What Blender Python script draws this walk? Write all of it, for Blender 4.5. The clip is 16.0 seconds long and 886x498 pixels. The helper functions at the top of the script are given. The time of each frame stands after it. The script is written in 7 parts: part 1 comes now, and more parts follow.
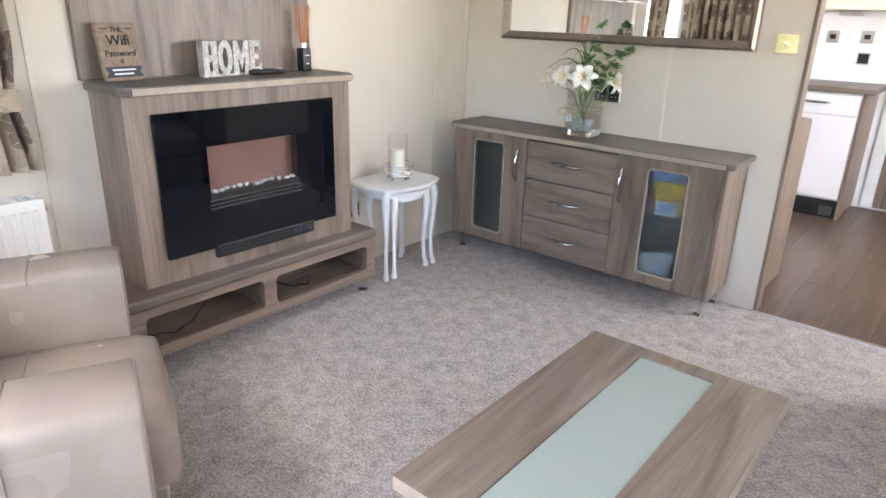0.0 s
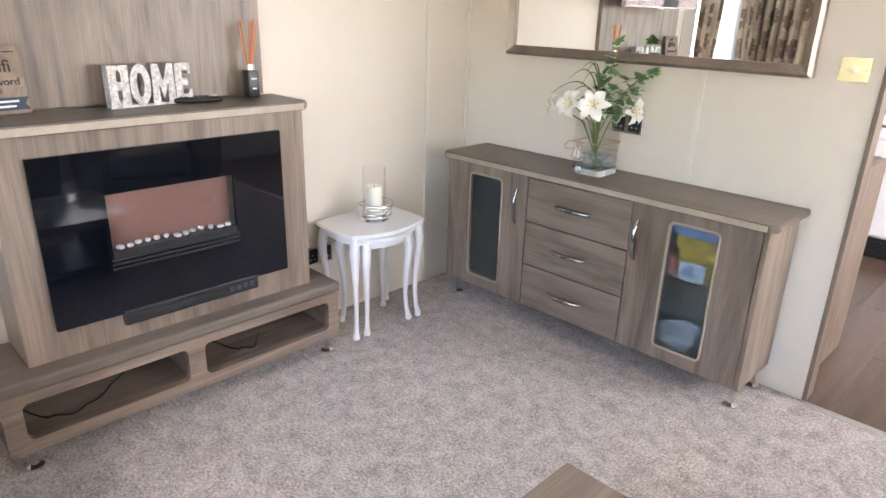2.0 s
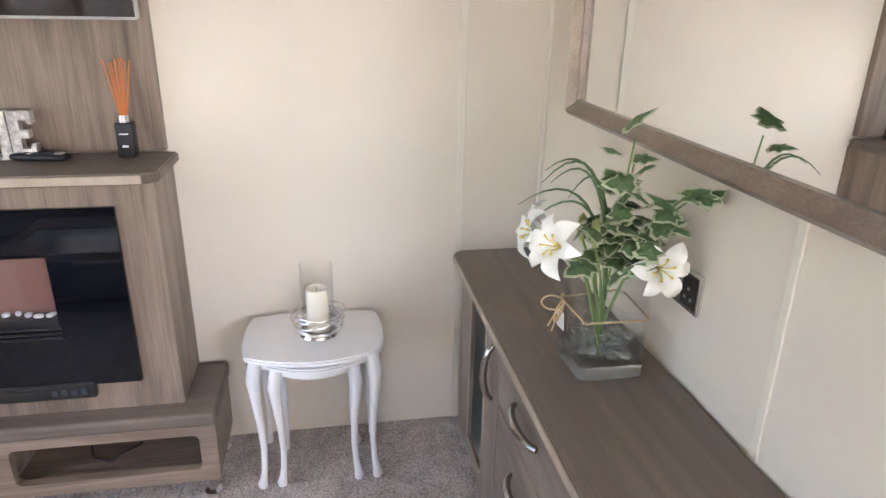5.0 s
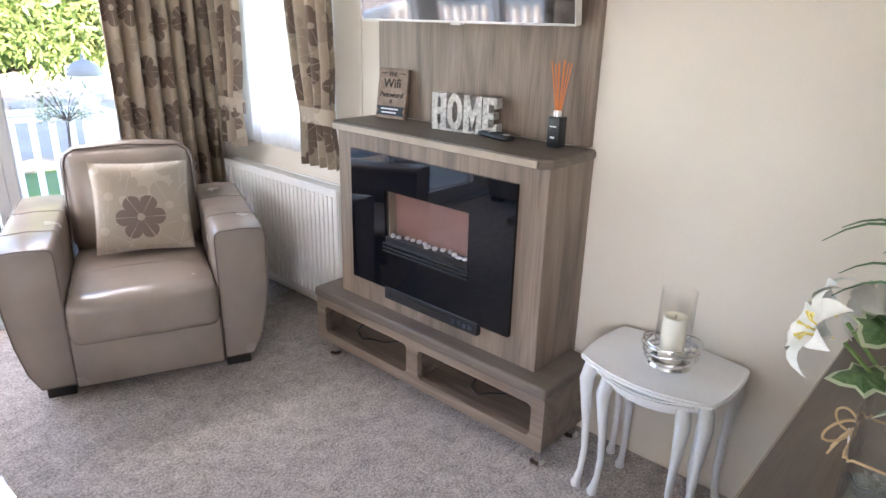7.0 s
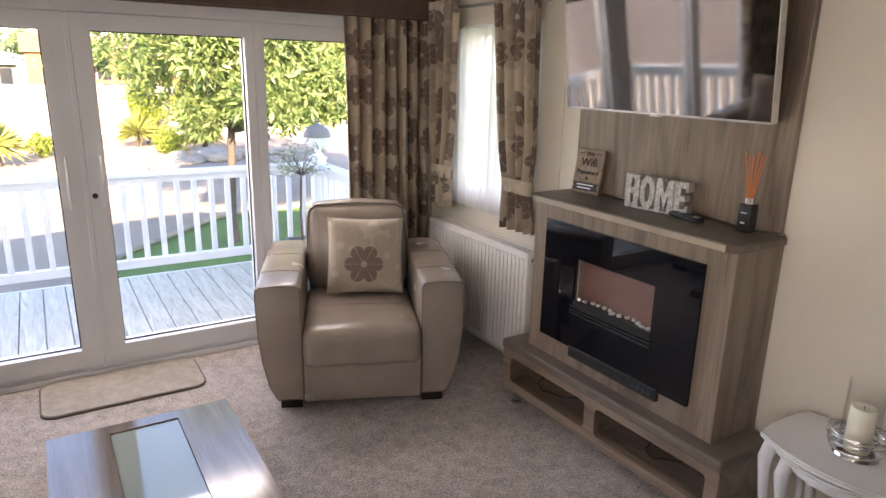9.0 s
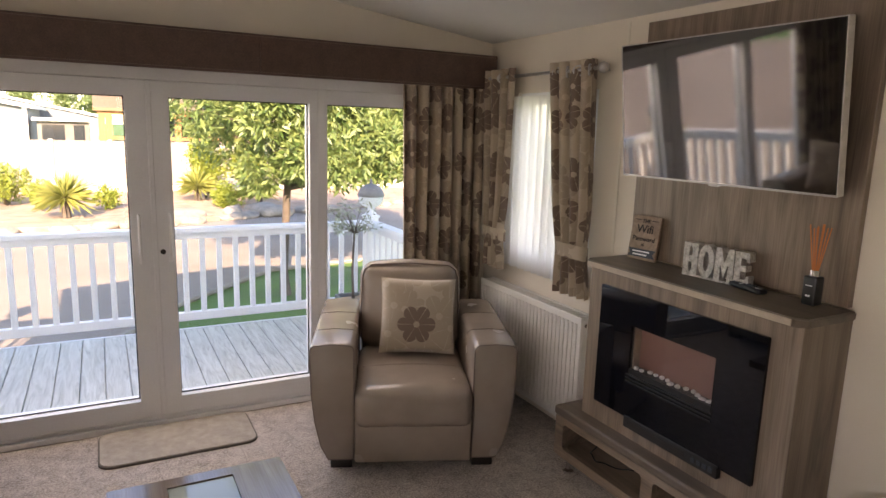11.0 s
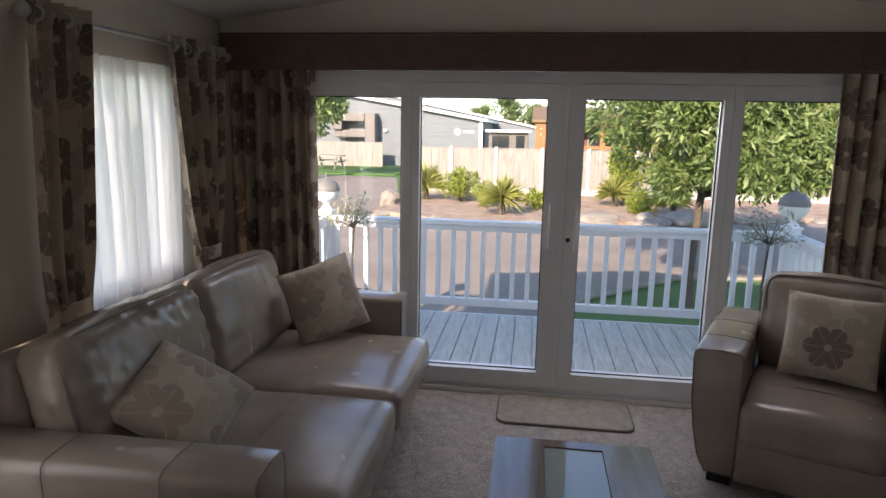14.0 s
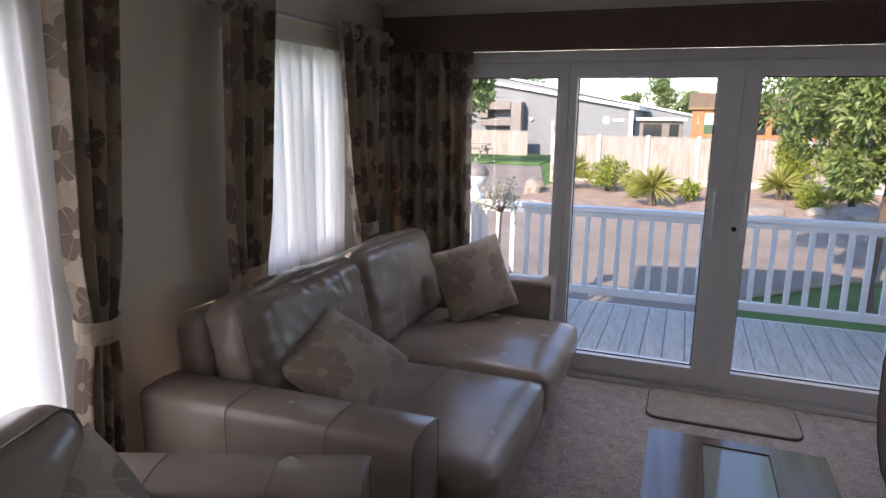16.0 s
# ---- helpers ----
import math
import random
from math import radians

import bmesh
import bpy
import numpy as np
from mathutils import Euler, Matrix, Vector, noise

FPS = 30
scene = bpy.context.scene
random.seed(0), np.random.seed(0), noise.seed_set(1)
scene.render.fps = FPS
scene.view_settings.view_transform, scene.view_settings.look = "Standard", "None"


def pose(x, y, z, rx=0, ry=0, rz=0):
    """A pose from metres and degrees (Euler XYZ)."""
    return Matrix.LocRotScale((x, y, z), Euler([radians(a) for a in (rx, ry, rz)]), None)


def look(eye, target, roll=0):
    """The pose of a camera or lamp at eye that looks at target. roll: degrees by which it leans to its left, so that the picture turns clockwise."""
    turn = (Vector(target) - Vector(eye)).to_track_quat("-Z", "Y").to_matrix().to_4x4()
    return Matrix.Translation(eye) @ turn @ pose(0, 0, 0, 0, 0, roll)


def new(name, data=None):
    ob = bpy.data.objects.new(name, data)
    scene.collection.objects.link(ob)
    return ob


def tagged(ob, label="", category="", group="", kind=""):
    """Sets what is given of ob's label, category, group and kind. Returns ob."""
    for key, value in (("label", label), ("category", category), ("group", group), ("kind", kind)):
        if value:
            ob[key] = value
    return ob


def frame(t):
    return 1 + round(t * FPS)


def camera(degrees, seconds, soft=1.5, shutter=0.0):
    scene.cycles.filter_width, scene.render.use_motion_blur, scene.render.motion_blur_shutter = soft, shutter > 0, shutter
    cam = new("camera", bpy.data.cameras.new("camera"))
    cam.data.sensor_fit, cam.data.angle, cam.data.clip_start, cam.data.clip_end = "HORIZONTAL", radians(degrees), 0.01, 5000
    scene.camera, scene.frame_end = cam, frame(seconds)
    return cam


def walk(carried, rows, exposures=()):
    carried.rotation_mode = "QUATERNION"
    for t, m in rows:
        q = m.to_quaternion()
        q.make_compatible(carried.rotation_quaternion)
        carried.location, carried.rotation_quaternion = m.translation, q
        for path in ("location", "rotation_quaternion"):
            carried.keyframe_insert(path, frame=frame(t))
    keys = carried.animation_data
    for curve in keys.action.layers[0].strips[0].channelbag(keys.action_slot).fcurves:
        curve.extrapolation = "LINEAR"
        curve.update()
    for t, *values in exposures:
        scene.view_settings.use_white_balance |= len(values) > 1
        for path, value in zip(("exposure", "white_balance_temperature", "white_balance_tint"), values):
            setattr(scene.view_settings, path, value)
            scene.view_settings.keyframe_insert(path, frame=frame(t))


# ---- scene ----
cam = camera(68.8, 16.0)
PATH = [
    (0, (0.402, 0.414, 1.297), (-0.791, 1.865, 0.613), 1.7),
    (0.5, (0.281, 0.462, 1.305), (-0.911, 1.912, 0.615), 1.7),
    (1, (0.233, 0.583, 1.329), (-0.961, 2.029, 0.635), 1.5),
    (1.5, (0.26, 0.829, 1.357), (-0.976, 2.24, 0.663), 1.5),
    (2, (0.272, 1.058, 1.36), (-1.047, 2.394, 0.669), 1.6),
    (2.5, (0.212, 1.358, 1.384), (-1.177, 2.618, 0.689), 1.5),
    (3, (0.163, 1.624, 1.398), (-1.32, 2.776, 0.708), 1.6),
    (3.2, (0.151, 1.739, 1.397), (-1.36, 2.849, 0.701), 1.8),
    (5.5, (-0.077, 3.073, 1.466), (-1.95, 2.979, 0.77), 1.1),
    (6, (-0.148, 3.213, 1.453), (-1.938, 2.652, 0.759), 1.5),
    (6.5, (-0.182, 3.329, 1.432), (-1.831, 2.424, 0.752), 1.2),
    (7, (-0.169, 3.424, 1.425), (-1.567, 2.161, 0.754), 1.4),
    (7.5, (-0.132, 3.444, 1.455), (-1.293, 1.962, 0.779), 1.2),
    (8, (-0.057, 3.483, 1.485), (-1.109, 1.918, 0.818), 1.3),
    (8.5, (0.037, 3.521, 1.527), (-0.998, 1.921, 0.921), 1.3),
    (9, (0.073, 3.571, 1.549), (-0.953, 1.938, 1.02), 1.3),
    (11.3, (0.126, 3.563, 1.582), (-0.763, 1.807, 1.227), 1.9),
    (11.5, (0.122, 3.56, 1.579), (-0.73, 1.786, 1.222), 1.9),
    (12, (0.071, 3.569, 1.569), (-0.603, 1.72, 1.211), 1.8),
    (12.5, (0.021, 3.617, 1.552), (-0.373, 1.69, 1.193), 1.7),
    (13, (0.028, 3.643, 1.534), (-0.089, 1.679, 1.174), 1.6),
    (13.5, (0.055, 3.663, 1.547), (0.161, 1.7, 1.175), 1.4),
    (14, (0.067, 3.662, 1.521), (0.335, 1.714, 1.158), 1.1),
    (14.5, (0.082, 3.654, 1.499), (0.456, 1.723, 1.137), 1.2),
    (15, (0.091, 3.653, 1.483), (0.559, 1.746, 1.107), 1.1),
    (15.5, (0.117, 3.668, 1.475), (0.696, 1.796, 1.077), 1.1),
    (16, (0.121, 3.674, 1.479), (0.804, 1.838, 1.077), 0.9),
]
walk(cam, [(t, look(eye, target, roll)) for t, eye, target, roll in PATH],
     exposures=[(0, 3.86, 6500, 19), (2, 4.05, 6650, 22), (3, 4.05, 6650, 22), (5.5, 3.85, 6400, 23), (6, 3.83, 6300, 22), (7, 3.7, 6350, 21), (8, 3.28, 7000, 24), (9.2, 2.8, 7300, 25), (11.5, 2.25, 7900, 26), (12.5, 1.86, 7600, 25), (13, 1.64, 7100, 23), (13.5, 1.4, 6800, 20), (14.5, 1.35, 6400, 20), (16, 1.33, 6250, 25)])

# ---- world, sun and light ----
SUN_EL, SUN_AZ = radians(26), radians(15)
world = bpy.data.worlds.new("sky_world")
scene.world = world
world.use_nodes = True
wn = world.node_tree.nodes
sky = wn.new("ShaderNodeTexSky")
sky.sky_type = "NISHITA"
sky.sun_disc = False
sky.dust_density, sky.ozone_density = 0.3, 2.0
sky.sun_elevation, sky.sun_rotation = SUN_EL, SUN_AZ
wn["Background"].inputs[1].default_value = 0.15
world.node_tree.links.new(sky.outputs[0], wn["Background"].inputs[0])
sun_data = bpy.data.lights.new("sun", "SUN")
sun_data.energy, sun_data.angle, sun_data.color = 4.3, radians(0.6), (1.0, 0.87, 0.68)
sun = new("sun", sun_data)
sun_way = Vector((math.sin(SUN_AZ) * math.cos(SUN_EL), math.cos(SUN_AZ) * math.cos(SUN_EL), math.sin(SUN_EL)))
sun.matrix_world = look(sun_way * 30, (0, 0, 0))


def window_light(x, y, z, wide, high, watts, inward):
    """An added lamp for sky light in a window's opening, shining into the room."""
    d = bpy.data.lights.new("window_light", "AREA")
    d.shape, d.size, d.size_y, d.energy, d.color = "RECTANGLE", wide, high, watts, (0.95, 0.97, 1.0)
    new("window_light", d).matrix_world = look((x, y, z), (x + inward, y, z))


# The first two fill from unseen kitchen windows, added to brighten the lounge.
window_light(1.89, 4.28, 1.4, 0.95, 0.85, 5.2, -1)
window_light(-2.08, 4.9, 1.4, 0.9, 0.7, 1.5, 1)
window_light(1.89, 2.83, 1.08, 0.85, 1.35, 5.0, -1)
window_light(1.89, 1.07, 1.29, 0.84, 0.9, 0.75, -1)
window_light(-2.08, 0.70, 1.32, 0.6, 0.85, 0.32, 1)
# Added lamp hidden above the door head, standing in for sky light.
head = bpy.data.lights.new("patio_sky_fill", "AREA")
head.shape, head.size, head.size_y, head.energy, head.color = "RECTANGLE", 3.0, 0.2, 8.5, (1.0, 0.96, 0.90)
new("patio_sky_fill", head).matrix_world = look((-0.1, -0.22, 1.86), (-0.1, 1.0, 0.75))

# ---- materials ----


def nodes_of(name):
    m = bpy.data.materials.new(name)
    m.use_nodes = True
    nt = m.node_tree
    return m, nt, nt.nodes["Principled BSDF"]


def add(nt, kind, **values):
    n = nt.nodes.new(kind)
    for k, v in values.items():
        n.inputs[k.replace("_", " ")].default_value = v
    return n


def ramp(nt, fac, stops):
    r = nt.nodes.new("ShaderNodeValToRGB")
    el = r.color_ramp.elements
    while len(el) < len(stops):
        el.new(0.5)
    for e, (p, c) in zip(el, stops):
        e.position, e.color = p, (*c, 1)
    nt.links.new(fac, r.inputs[0])
    return r.outputs[0]


def mapped(nt, scale, coord="Object"):
    tc = nt.nodes.new("ShaderNodeTexCoord")
    mp = nt.nodes.new("ShaderNodeMapping")
    mp.inputs["Scale"].default_value = scale
    nt.links.new(tc.outputs[coord], mp.inputs[0])
    return mp.outputs[0]


def bumped(nt, bsdf, height, strength, distance=0.002):
    b = add(nt, "ShaderNodeBump", Strength=strength, Distance=distance)
    nt.links.new(height, b.inputs["Height"])
    nt.links.new(b.outputs[0], bsdf.inputs["Normal"])


def surface(name, dark, light, rough=0.5, metal=0.0, scale=6.0, fine=180.0, bump=0.15, spec=0.5, dist=0.002):
    """A surface with broad mottling, a fine grain and fine relief."""
    m, nt, b = nodes_of(name)
    v = mapped(nt, (1, 1, 1))
    broad = add(nt, "ShaderNodeTexNoise", Scale=scale, Detail=3.0)
    grain = add(nt, "ShaderNodeTexNoise", Scale=fine, Detail=2.0)
    for n in (broad, grain):
        nt.links.new(v, n.inputs["Vector"])
    mix = add(nt, "ShaderNodeMath")
    mix.operation = "MULTIPLY_ADD"
    mix.inputs[1].default_value = 0.45
    nt.links.new(grain.outputs[0], mix.inputs[0])
    half = add(nt, "ShaderNodeMath")
    half.operation = "MULTIPLY"
    half.inputs[1].default_value = 0.55
    nt.links.new(broad.outputs[0], half.inputs[0])
    nt.links.new(half.outputs[0], mix.inputs[2])
    nt.links.new(ramp(nt, mix.outputs[0], [(0.35, dark), (0.65, light)]), b.inputs["Base Color"])
    rr = add(nt, "ShaderNodeMapRange")
    rr.inputs["To Min"].default_value, rr.inputs["To Max"].default_value = rough * 0.85, min(1, rough * 1.15)
    nt.links.new(broad.outputs[0], rr.inputs[0])
    nt.links.new(rr.outputs[0], b.inputs["Roughness"])
    b.inputs["Metallic"].default_value = metal
    b.inputs["Specular IOR Level"].default_value = spec
    if bump:
        bumped(nt, b, grain.outputs[0], bump, dist)
    return m


def wood(name, axis, dark, mid, light, rough=0.38, size=1.0, relief=0.08):
    """Grey-brown elm laminate with the grain along an axis."""
    m, nt, b = nodes_of(name)
    lengthwise = {"x": (0.9, 8, 8), "y": (8, 0.9, 8), "z": (8, 8, 0.9)}[axis]
    fibre = {"x": (5, 240, 240), "y": (240, 5, 240), "z": (240, 240, 5)}[axis]
    oi = nt.nodes.new("ShaderNodeObjectInfo")
    shift = nt.nodes.new("ShaderNodeVectorMath")
    shift.operation = "ADD"
    comb = nt.nodes.new("ShaderNodeCombineXYZ")
    far = add(nt, "ShaderNodeMath")
    far.operation = "MULTIPLY"
    far.inputs[1].default_value = 7.0
    nt.links.new(oi.outputs["Random"], far.inputs[0])
    for i in range(3):
        nt.links.new(far.outputs[0], comb.inputs[i])
    tc = nt.nodes.new("ShaderNodeTexCoord")
    nt.links.new(tc.outputs["Object"], shift.inputs[0])
    nt.links.new(comb.outputs[0], shift.inputs[1])

    def scaled(s):
        mp = nt.nodes.new("ShaderNodeMapping")
        mp.inputs["Scale"].default_value = [c * size for c in s]
        nt.links.new(shift.outputs[0], mp.inputs[0])
        return mp.outputs[0]
    bands = add(nt, "ShaderNodeTexNoise", Scale=1.0, Detail=5.0, Distortion=2.4)
    nt.links.new(scaled(lengthwise), bands.inputs["Vector"])
    fib = add(nt, "ShaderNodeTexNoise", Scale=1.0, Detail=2.0)
    nt.links.new(scaled(fibre), fib.inputs["Vector"])
    mix = add(nt, "ShaderNodeMath")
    mix.operation = "MULTIPLY_ADD"
    mix.inputs[1].default_value = 0.3
    nt.links.new(fib.outputs[0], mix.inputs[0])
    s = add(nt, "ShaderNodeMath")
    s.operation = "MULTIPLY"
    s.inputs[1].default_value = 0.7
    nt.links.new(bands.outputs[0], s.inputs[0])
    nt.links.new(s.outputs[0], mix.inputs[2])
    nt.links.new(ramp(nt, mix.outputs[0], [(0.3, dark), (0.5, mid), (0.7, light)]), b.inputs["Base Color"])
    b.inputs["Roughness"].default_value = rough
    bumped(nt, b, fib.outputs[0], relief, 0.001)
    return m


def flowered(name, ground, second, flower, cell, radius, weave=900.0, single=False):
    """Woven cloth with six-petalled flower heads strewn over it; reads the cloth's own UV in metres."""
    m, nt, b = nodes_of(name)
    tc = nt.nodes.new("ShaderNodeTexCoord")
    uv = tc.outputs["UV"]

    def layer(scale, rad, seed, randomness):
        mp = nt.nodes.new("ShaderNodeMapping")
        mp.inputs["Location"].default_value = (seed, seed * 0.37, 0) if seed else (-0.012, 0.045, 0)
        nt.links.new(uv, mp.inputs[0])
        if single and seed == 0:
            vec = mp.outputs[0]
            cellcol = None
        else:
            vo = nt.nodes.new("ShaderNodeTexVoronoi")
            vo.voronoi_dimensions = "2D"
            vo.inputs["Scale"].default_value, vo.inputs["Randomness"].default_value = scale, randomness
            nt.links.new(mp.outputs[0], vo.inputs["Vector"])
            sub = nt.nodes.new("ShaderNodeVectorMath")
            sub.operation = "SUBTRACT"
            nt.links.new(mp.outputs[0], sub.inputs[0])
            nt.links.new(vo.outputs["Position"], sub.inputs[1])
            vec, cellcol = sub.outputs[0], vo.outputs["Color"]
        sep = nt.nodes.new("ShaderNodeSeparateXYZ")
        nt.links.new(vec, sep.inputs[0])

        def math_node(op, a, c=None):
            n = nt.nodes.new("ShaderNodeMath")
            n.operation = op
            for i, v in enumerate((a, c)):
                if v is None:
                    continue
                if isinstance(v, (int, float)):
                    n.inputs[i].default_value = v
                else:
                    nt.links.new(v, n.inputs[i])
            return n.outputs[0]
        r = math_node("SQRT", math_node("ADD", math_node("MULTIPLY", sep.outputs[0], sep.outputs[0]), math_node("MULTIPLY", sep.outputs[1], sep.outputs[1])))
        th = math_node("ARCTAN2", sep.outputs[1], sep.outputs[0])
        if cellcol is not None:
            sc = nt.nodes.new("ShaderNodeSeparateColor")
            nt.links.new(cellcol, sc.inputs[0])
            th = math_node("ADD", th, math_node("MULTIPLY", sc.outputs[0], 6.0))
        petal = math_node("ABSOLUTE", math_node("COSINE", math_node("MULTIPLY", th, 3.0)))
        edge = math_node("MULTIPLY", math_node("ADD", math_node("MULTIPLY", math_node("POWER", petal, 0.4), 0.42), 0.58), rad)
        inside = math_node("LESS_THAN", r, edge)
        heart = math_node("GREATER_THAN", r, rad * 0.16)
        vein = math_node("GREATER_THAN", math_node("ABSOLUTE", math_node("SINE", math_node("MULTIPLY", th, 3.0))), 0.06)
        return math_node("MULTIPLY", math_node("MULTIPLY", inside, heart), vein)
    main = layer(1 / cell, radius, 0.0, 0.55)
    pale = layer(1 / (cell * 0.9), radius * 1.15, 3.3, 0.8)
    wv = add(nt, "ShaderNodeTexNoise", Scale=weave, Detail=1.0)
    nt.links.new(uv, wv.inputs["Vector"])
    m1 = nt.nodes.new("ShaderNodeMix")
    m1.data_type = "RGBA"
    nt.links.new(pale, m1.inputs["Factor"])
    nt.links.new(ramp(nt, wv.outputs[0], [(0.3, [c * 0.85 for c in ground]), (0.7, ground)]), m1.inputs["A"])
    m1.inputs["B"].default_value = (*second, 1)
    m2 = nt.nodes.new("ShaderNodeMix")
    m2.data_type = "RGBA"
    nt.links.new(main, m2.inputs["Factor"])
    nt.links.new(m1.outputs["Result"], m2.inputs["A"])
    m2.inputs["B"].default_value = (*flower, 1)
    nt.links.new(m2.outputs["Result"], b.inputs["Base Color"])
    b.inputs["Roughness"].default_value = 0.75
    b.inputs["Sheen Weight"].default_value = 0.2
    bumped(nt, b, wv.outputs[0], 0.2, 0.001)
    return m


def clear_glass(name, tint=(1, 1, 1), gloss=0.0, least=0.035):
    """A thin pane: light goes straight through, and it mirrors as glass does."""
    m = bpy.data.materials.new(name)
    m.use_nodes = True
    nt = m.node_tree
    nt.nodes.clear()
    out = nt.nodes.new("ShaderNodeOutputMaterial")
    tr = nt.nodes.new("ShaderNodeBsdfTransparent")
    tr.inputs[0].default_value = (*tint, 1)
    gl = nt.nodes.new("ShaderNodeBsdfGlossy")
    gl.inputs["Roughness"].default_value = gloss
    lw = nt.nodes.new("ShaderNodeLayerWeight")
    lw.inputs[0].default_value = 0.5
    pw = nt.nodes.new("ShaderNodeMath")
    pw.operation = "POWER"
    pw.inputs[1].default_value = 4.0
    nt.links.new(lw.outputs["Facing"], pw.inputs[0])
    sc = add(nt, "ShaderNodeMapRange")
    sc.inputs["To Min"].default_value, sc.inputs["To Max"].default_value = least, 0.75
    nt.links.new(pw.outputs[0], sc.inputs[0])
    mx = nt.nodes.new("ShaderNodeMixShader")
    nt.links.new(sc.outputs[0], mx.inputs[0])
    nt.links.new(tr.outputs[0], mx.inputs[1])
    nt.links.new(gl.outputs[0], mx.inputs[2])
    nt.links.new(mx.outputs[0], out.inputs[0])
    return m


def sheer(name):
    m = bpy.data.materials.new(name)
    m.use_nodes = True
    nt = m.node_tree
    nt.nodes.clear()
    out = nt.nodes.new("ShaderNodeOutputMaterial")
    tr = nt.nodes.new("ShaderNodeBsdfTransparent")
    tl = nt.nodes.new("ShaderNodeBsdfTranslucent")
    df = nt.nodes.new("ShaderNodeBsdfDiffuse")
    tl.inputs[0].default_value = (0.80, 0.79, 0.76, 1)
    df.inputs[0].default_value = (0.82, 0.82, 0.80, 1)
    a, c = nt.nodes.new("ShaderNodeMixShader"), nt.nodes.new("ShaderNodeMixShader")
    a.inputs[0].default_value = 0.35
    nt.links.new(tl.outputs[0], a.inputs[1])
    nt.links.new(df.outputs[0], a.inputs[2])
    tc = nt.nodes.new("ShaderNodeTexCoord")
    wv = add(nt, "ShaderNodeTexNoise", Scale=500.0, Detail=1.0)
    nt.links.new(tc.outputs["Object"], wv.inputs["Vector"])
    mr = add(nt, "ShaderNodeMapRange")
    mr.inputs["To Min"].default_value, mr.inputs["To Max"].default_value = 0.03, 0.16
    nt.links.new(wv.outputs[0], mr.inputs[0])
    nt.links.new(mr.outputs[0], c.inputs[0])
    nt.links.new(a.outputs[0], c.inputs[1])
    nt.links.new(tr.outputs[0], c.inputs[2])
    nt.links.new(c.outputs[0], out.inputs[0])
    return m


def plain(name, colour, rough=0.5, metal=0.0, spec=0.5, coat=0.0):
    m, nt, b = nodes_of(name)
    b.inputs["Base Color"].default_value = (*colour, 1)
    b.inputs["Roughness"].default_value, b.inputs["Metallic"].default_value = rough, metal
    b.inputs["Specular IOR Level"].default_value, b.inputs["Coat Weight"].default_value = spec, coat
    return m


def carpet_material():
    m, nt, b = nodes_of("carpet_pile")
    v = mapped(nt, (1, 1, 1))
    tuft = add(nt, "ShaderNodeTexVoronoi", Scale=250.0)
    fleck = add(nt, "ShaderNodeTexNoise", Scale=105.0, Detail=5.0, Roughness=0.85)
    tread = add(nt, "ShaderNodeTexNoise", Scale=16.0, Detail=5.0, Roughness=0.7, Distortion=0.5)
    for n in (tuft, fleck, tread):
        nt.links.new(v, n.inputs["Vector"])
    s = add(nt, "ShaderNodeMath")
    s.operation = "MULTIPLY_ADD"
    s.inputs[1].default_value = 0.26
    nt.links.new(tread.outputs[0], s.inputs[0])
    h = add(nt, "ShaderNodeMath")
    h.operation = "MULTIPLY"
    h.inputs[1].default_value = 0.74
    nt.links.new(fleck.outputs[0], h.inputs[0])
    nt.links.new(h.outputs[0], s.inputs[2])
    nt.links.new(ramp(nt, s.outputs[0], [(0.39, (0.155, 0.13, 0.113)), (0.5, (0.445, 0.39, 0.35)), (0.61, (0.735, 0.67, 0.612))]), b.inputs["Base Color"])
    b.inputs["Roughness"].default_value = 0.95
    b.inputs["Specular IOR Level"].default_value = 0.1
    b.inputs["Sheen Weight"].default_value = 0.25
    mixh = add(nt, "ShaderNodeMath")
    mixh.operation = "ADD"
    nt.links.new(tuft.outputs["Distance"], mixh.inputs[0])
    nt.links.new(fleck.outputs[0], mixh.inputs[1])
    bumped(nt, b, mixh.outputs[0], 0.6, 0.006)
    return m


def leather_material(name, creases, depth):
    m, nt, b = nodes_of(name)
    v = mapped(nt, (1, 1, 1))
    broad = add(nt, "ShaderNodeTexNoise", Scale=5.0, Detail=3.0)
    pores = add(nt, "ShaderNodeTexVoronoi", Scale=330.0)
    crease = add(nt, "ShaderNodeTexNoise", Scale=1.0, Detail=2.0)
    nt.links.new(mapped(nt, creases), crease.inputs["Vector"])
    for n in (broad, pores):
        nt.links.new(v, n.inputs["Vector"])
    nt.links.new(ramp(nt, broad.outputs[0], [(0.3, (0.258, 0.211, 0.173)), (0.7, (0.32, 0.266, 0.221))]), b.inputs["Base Color"])
    rr = add(nt, "ShaderNodeMapRange")
    rr.inputs["To Min"].default_value, rr.inputs["To Max"].default_value = 0.19, 0.31
    nt.links.new(crease.outputs[0], rr.inputs[0])
    nt.links.new(rr.outputs[0], b.inputs["Roughness"])
    b.inputs["Specular IOR Level"].default_value = 0.5
    hh = add(nt, "ShaderNodeMath")
    hh.operation = "MULTIPLY_ADD"
    hh.inputs[1].default_value = 0.012
    nt.links.new(pores.outputs["Distance"], hh.inputs[0])
    nt.links.new(crease.outputs[0], hh.inputs[2])
    bumped(nt, b, hh.outputs[0], depth, 0.01)
    return m


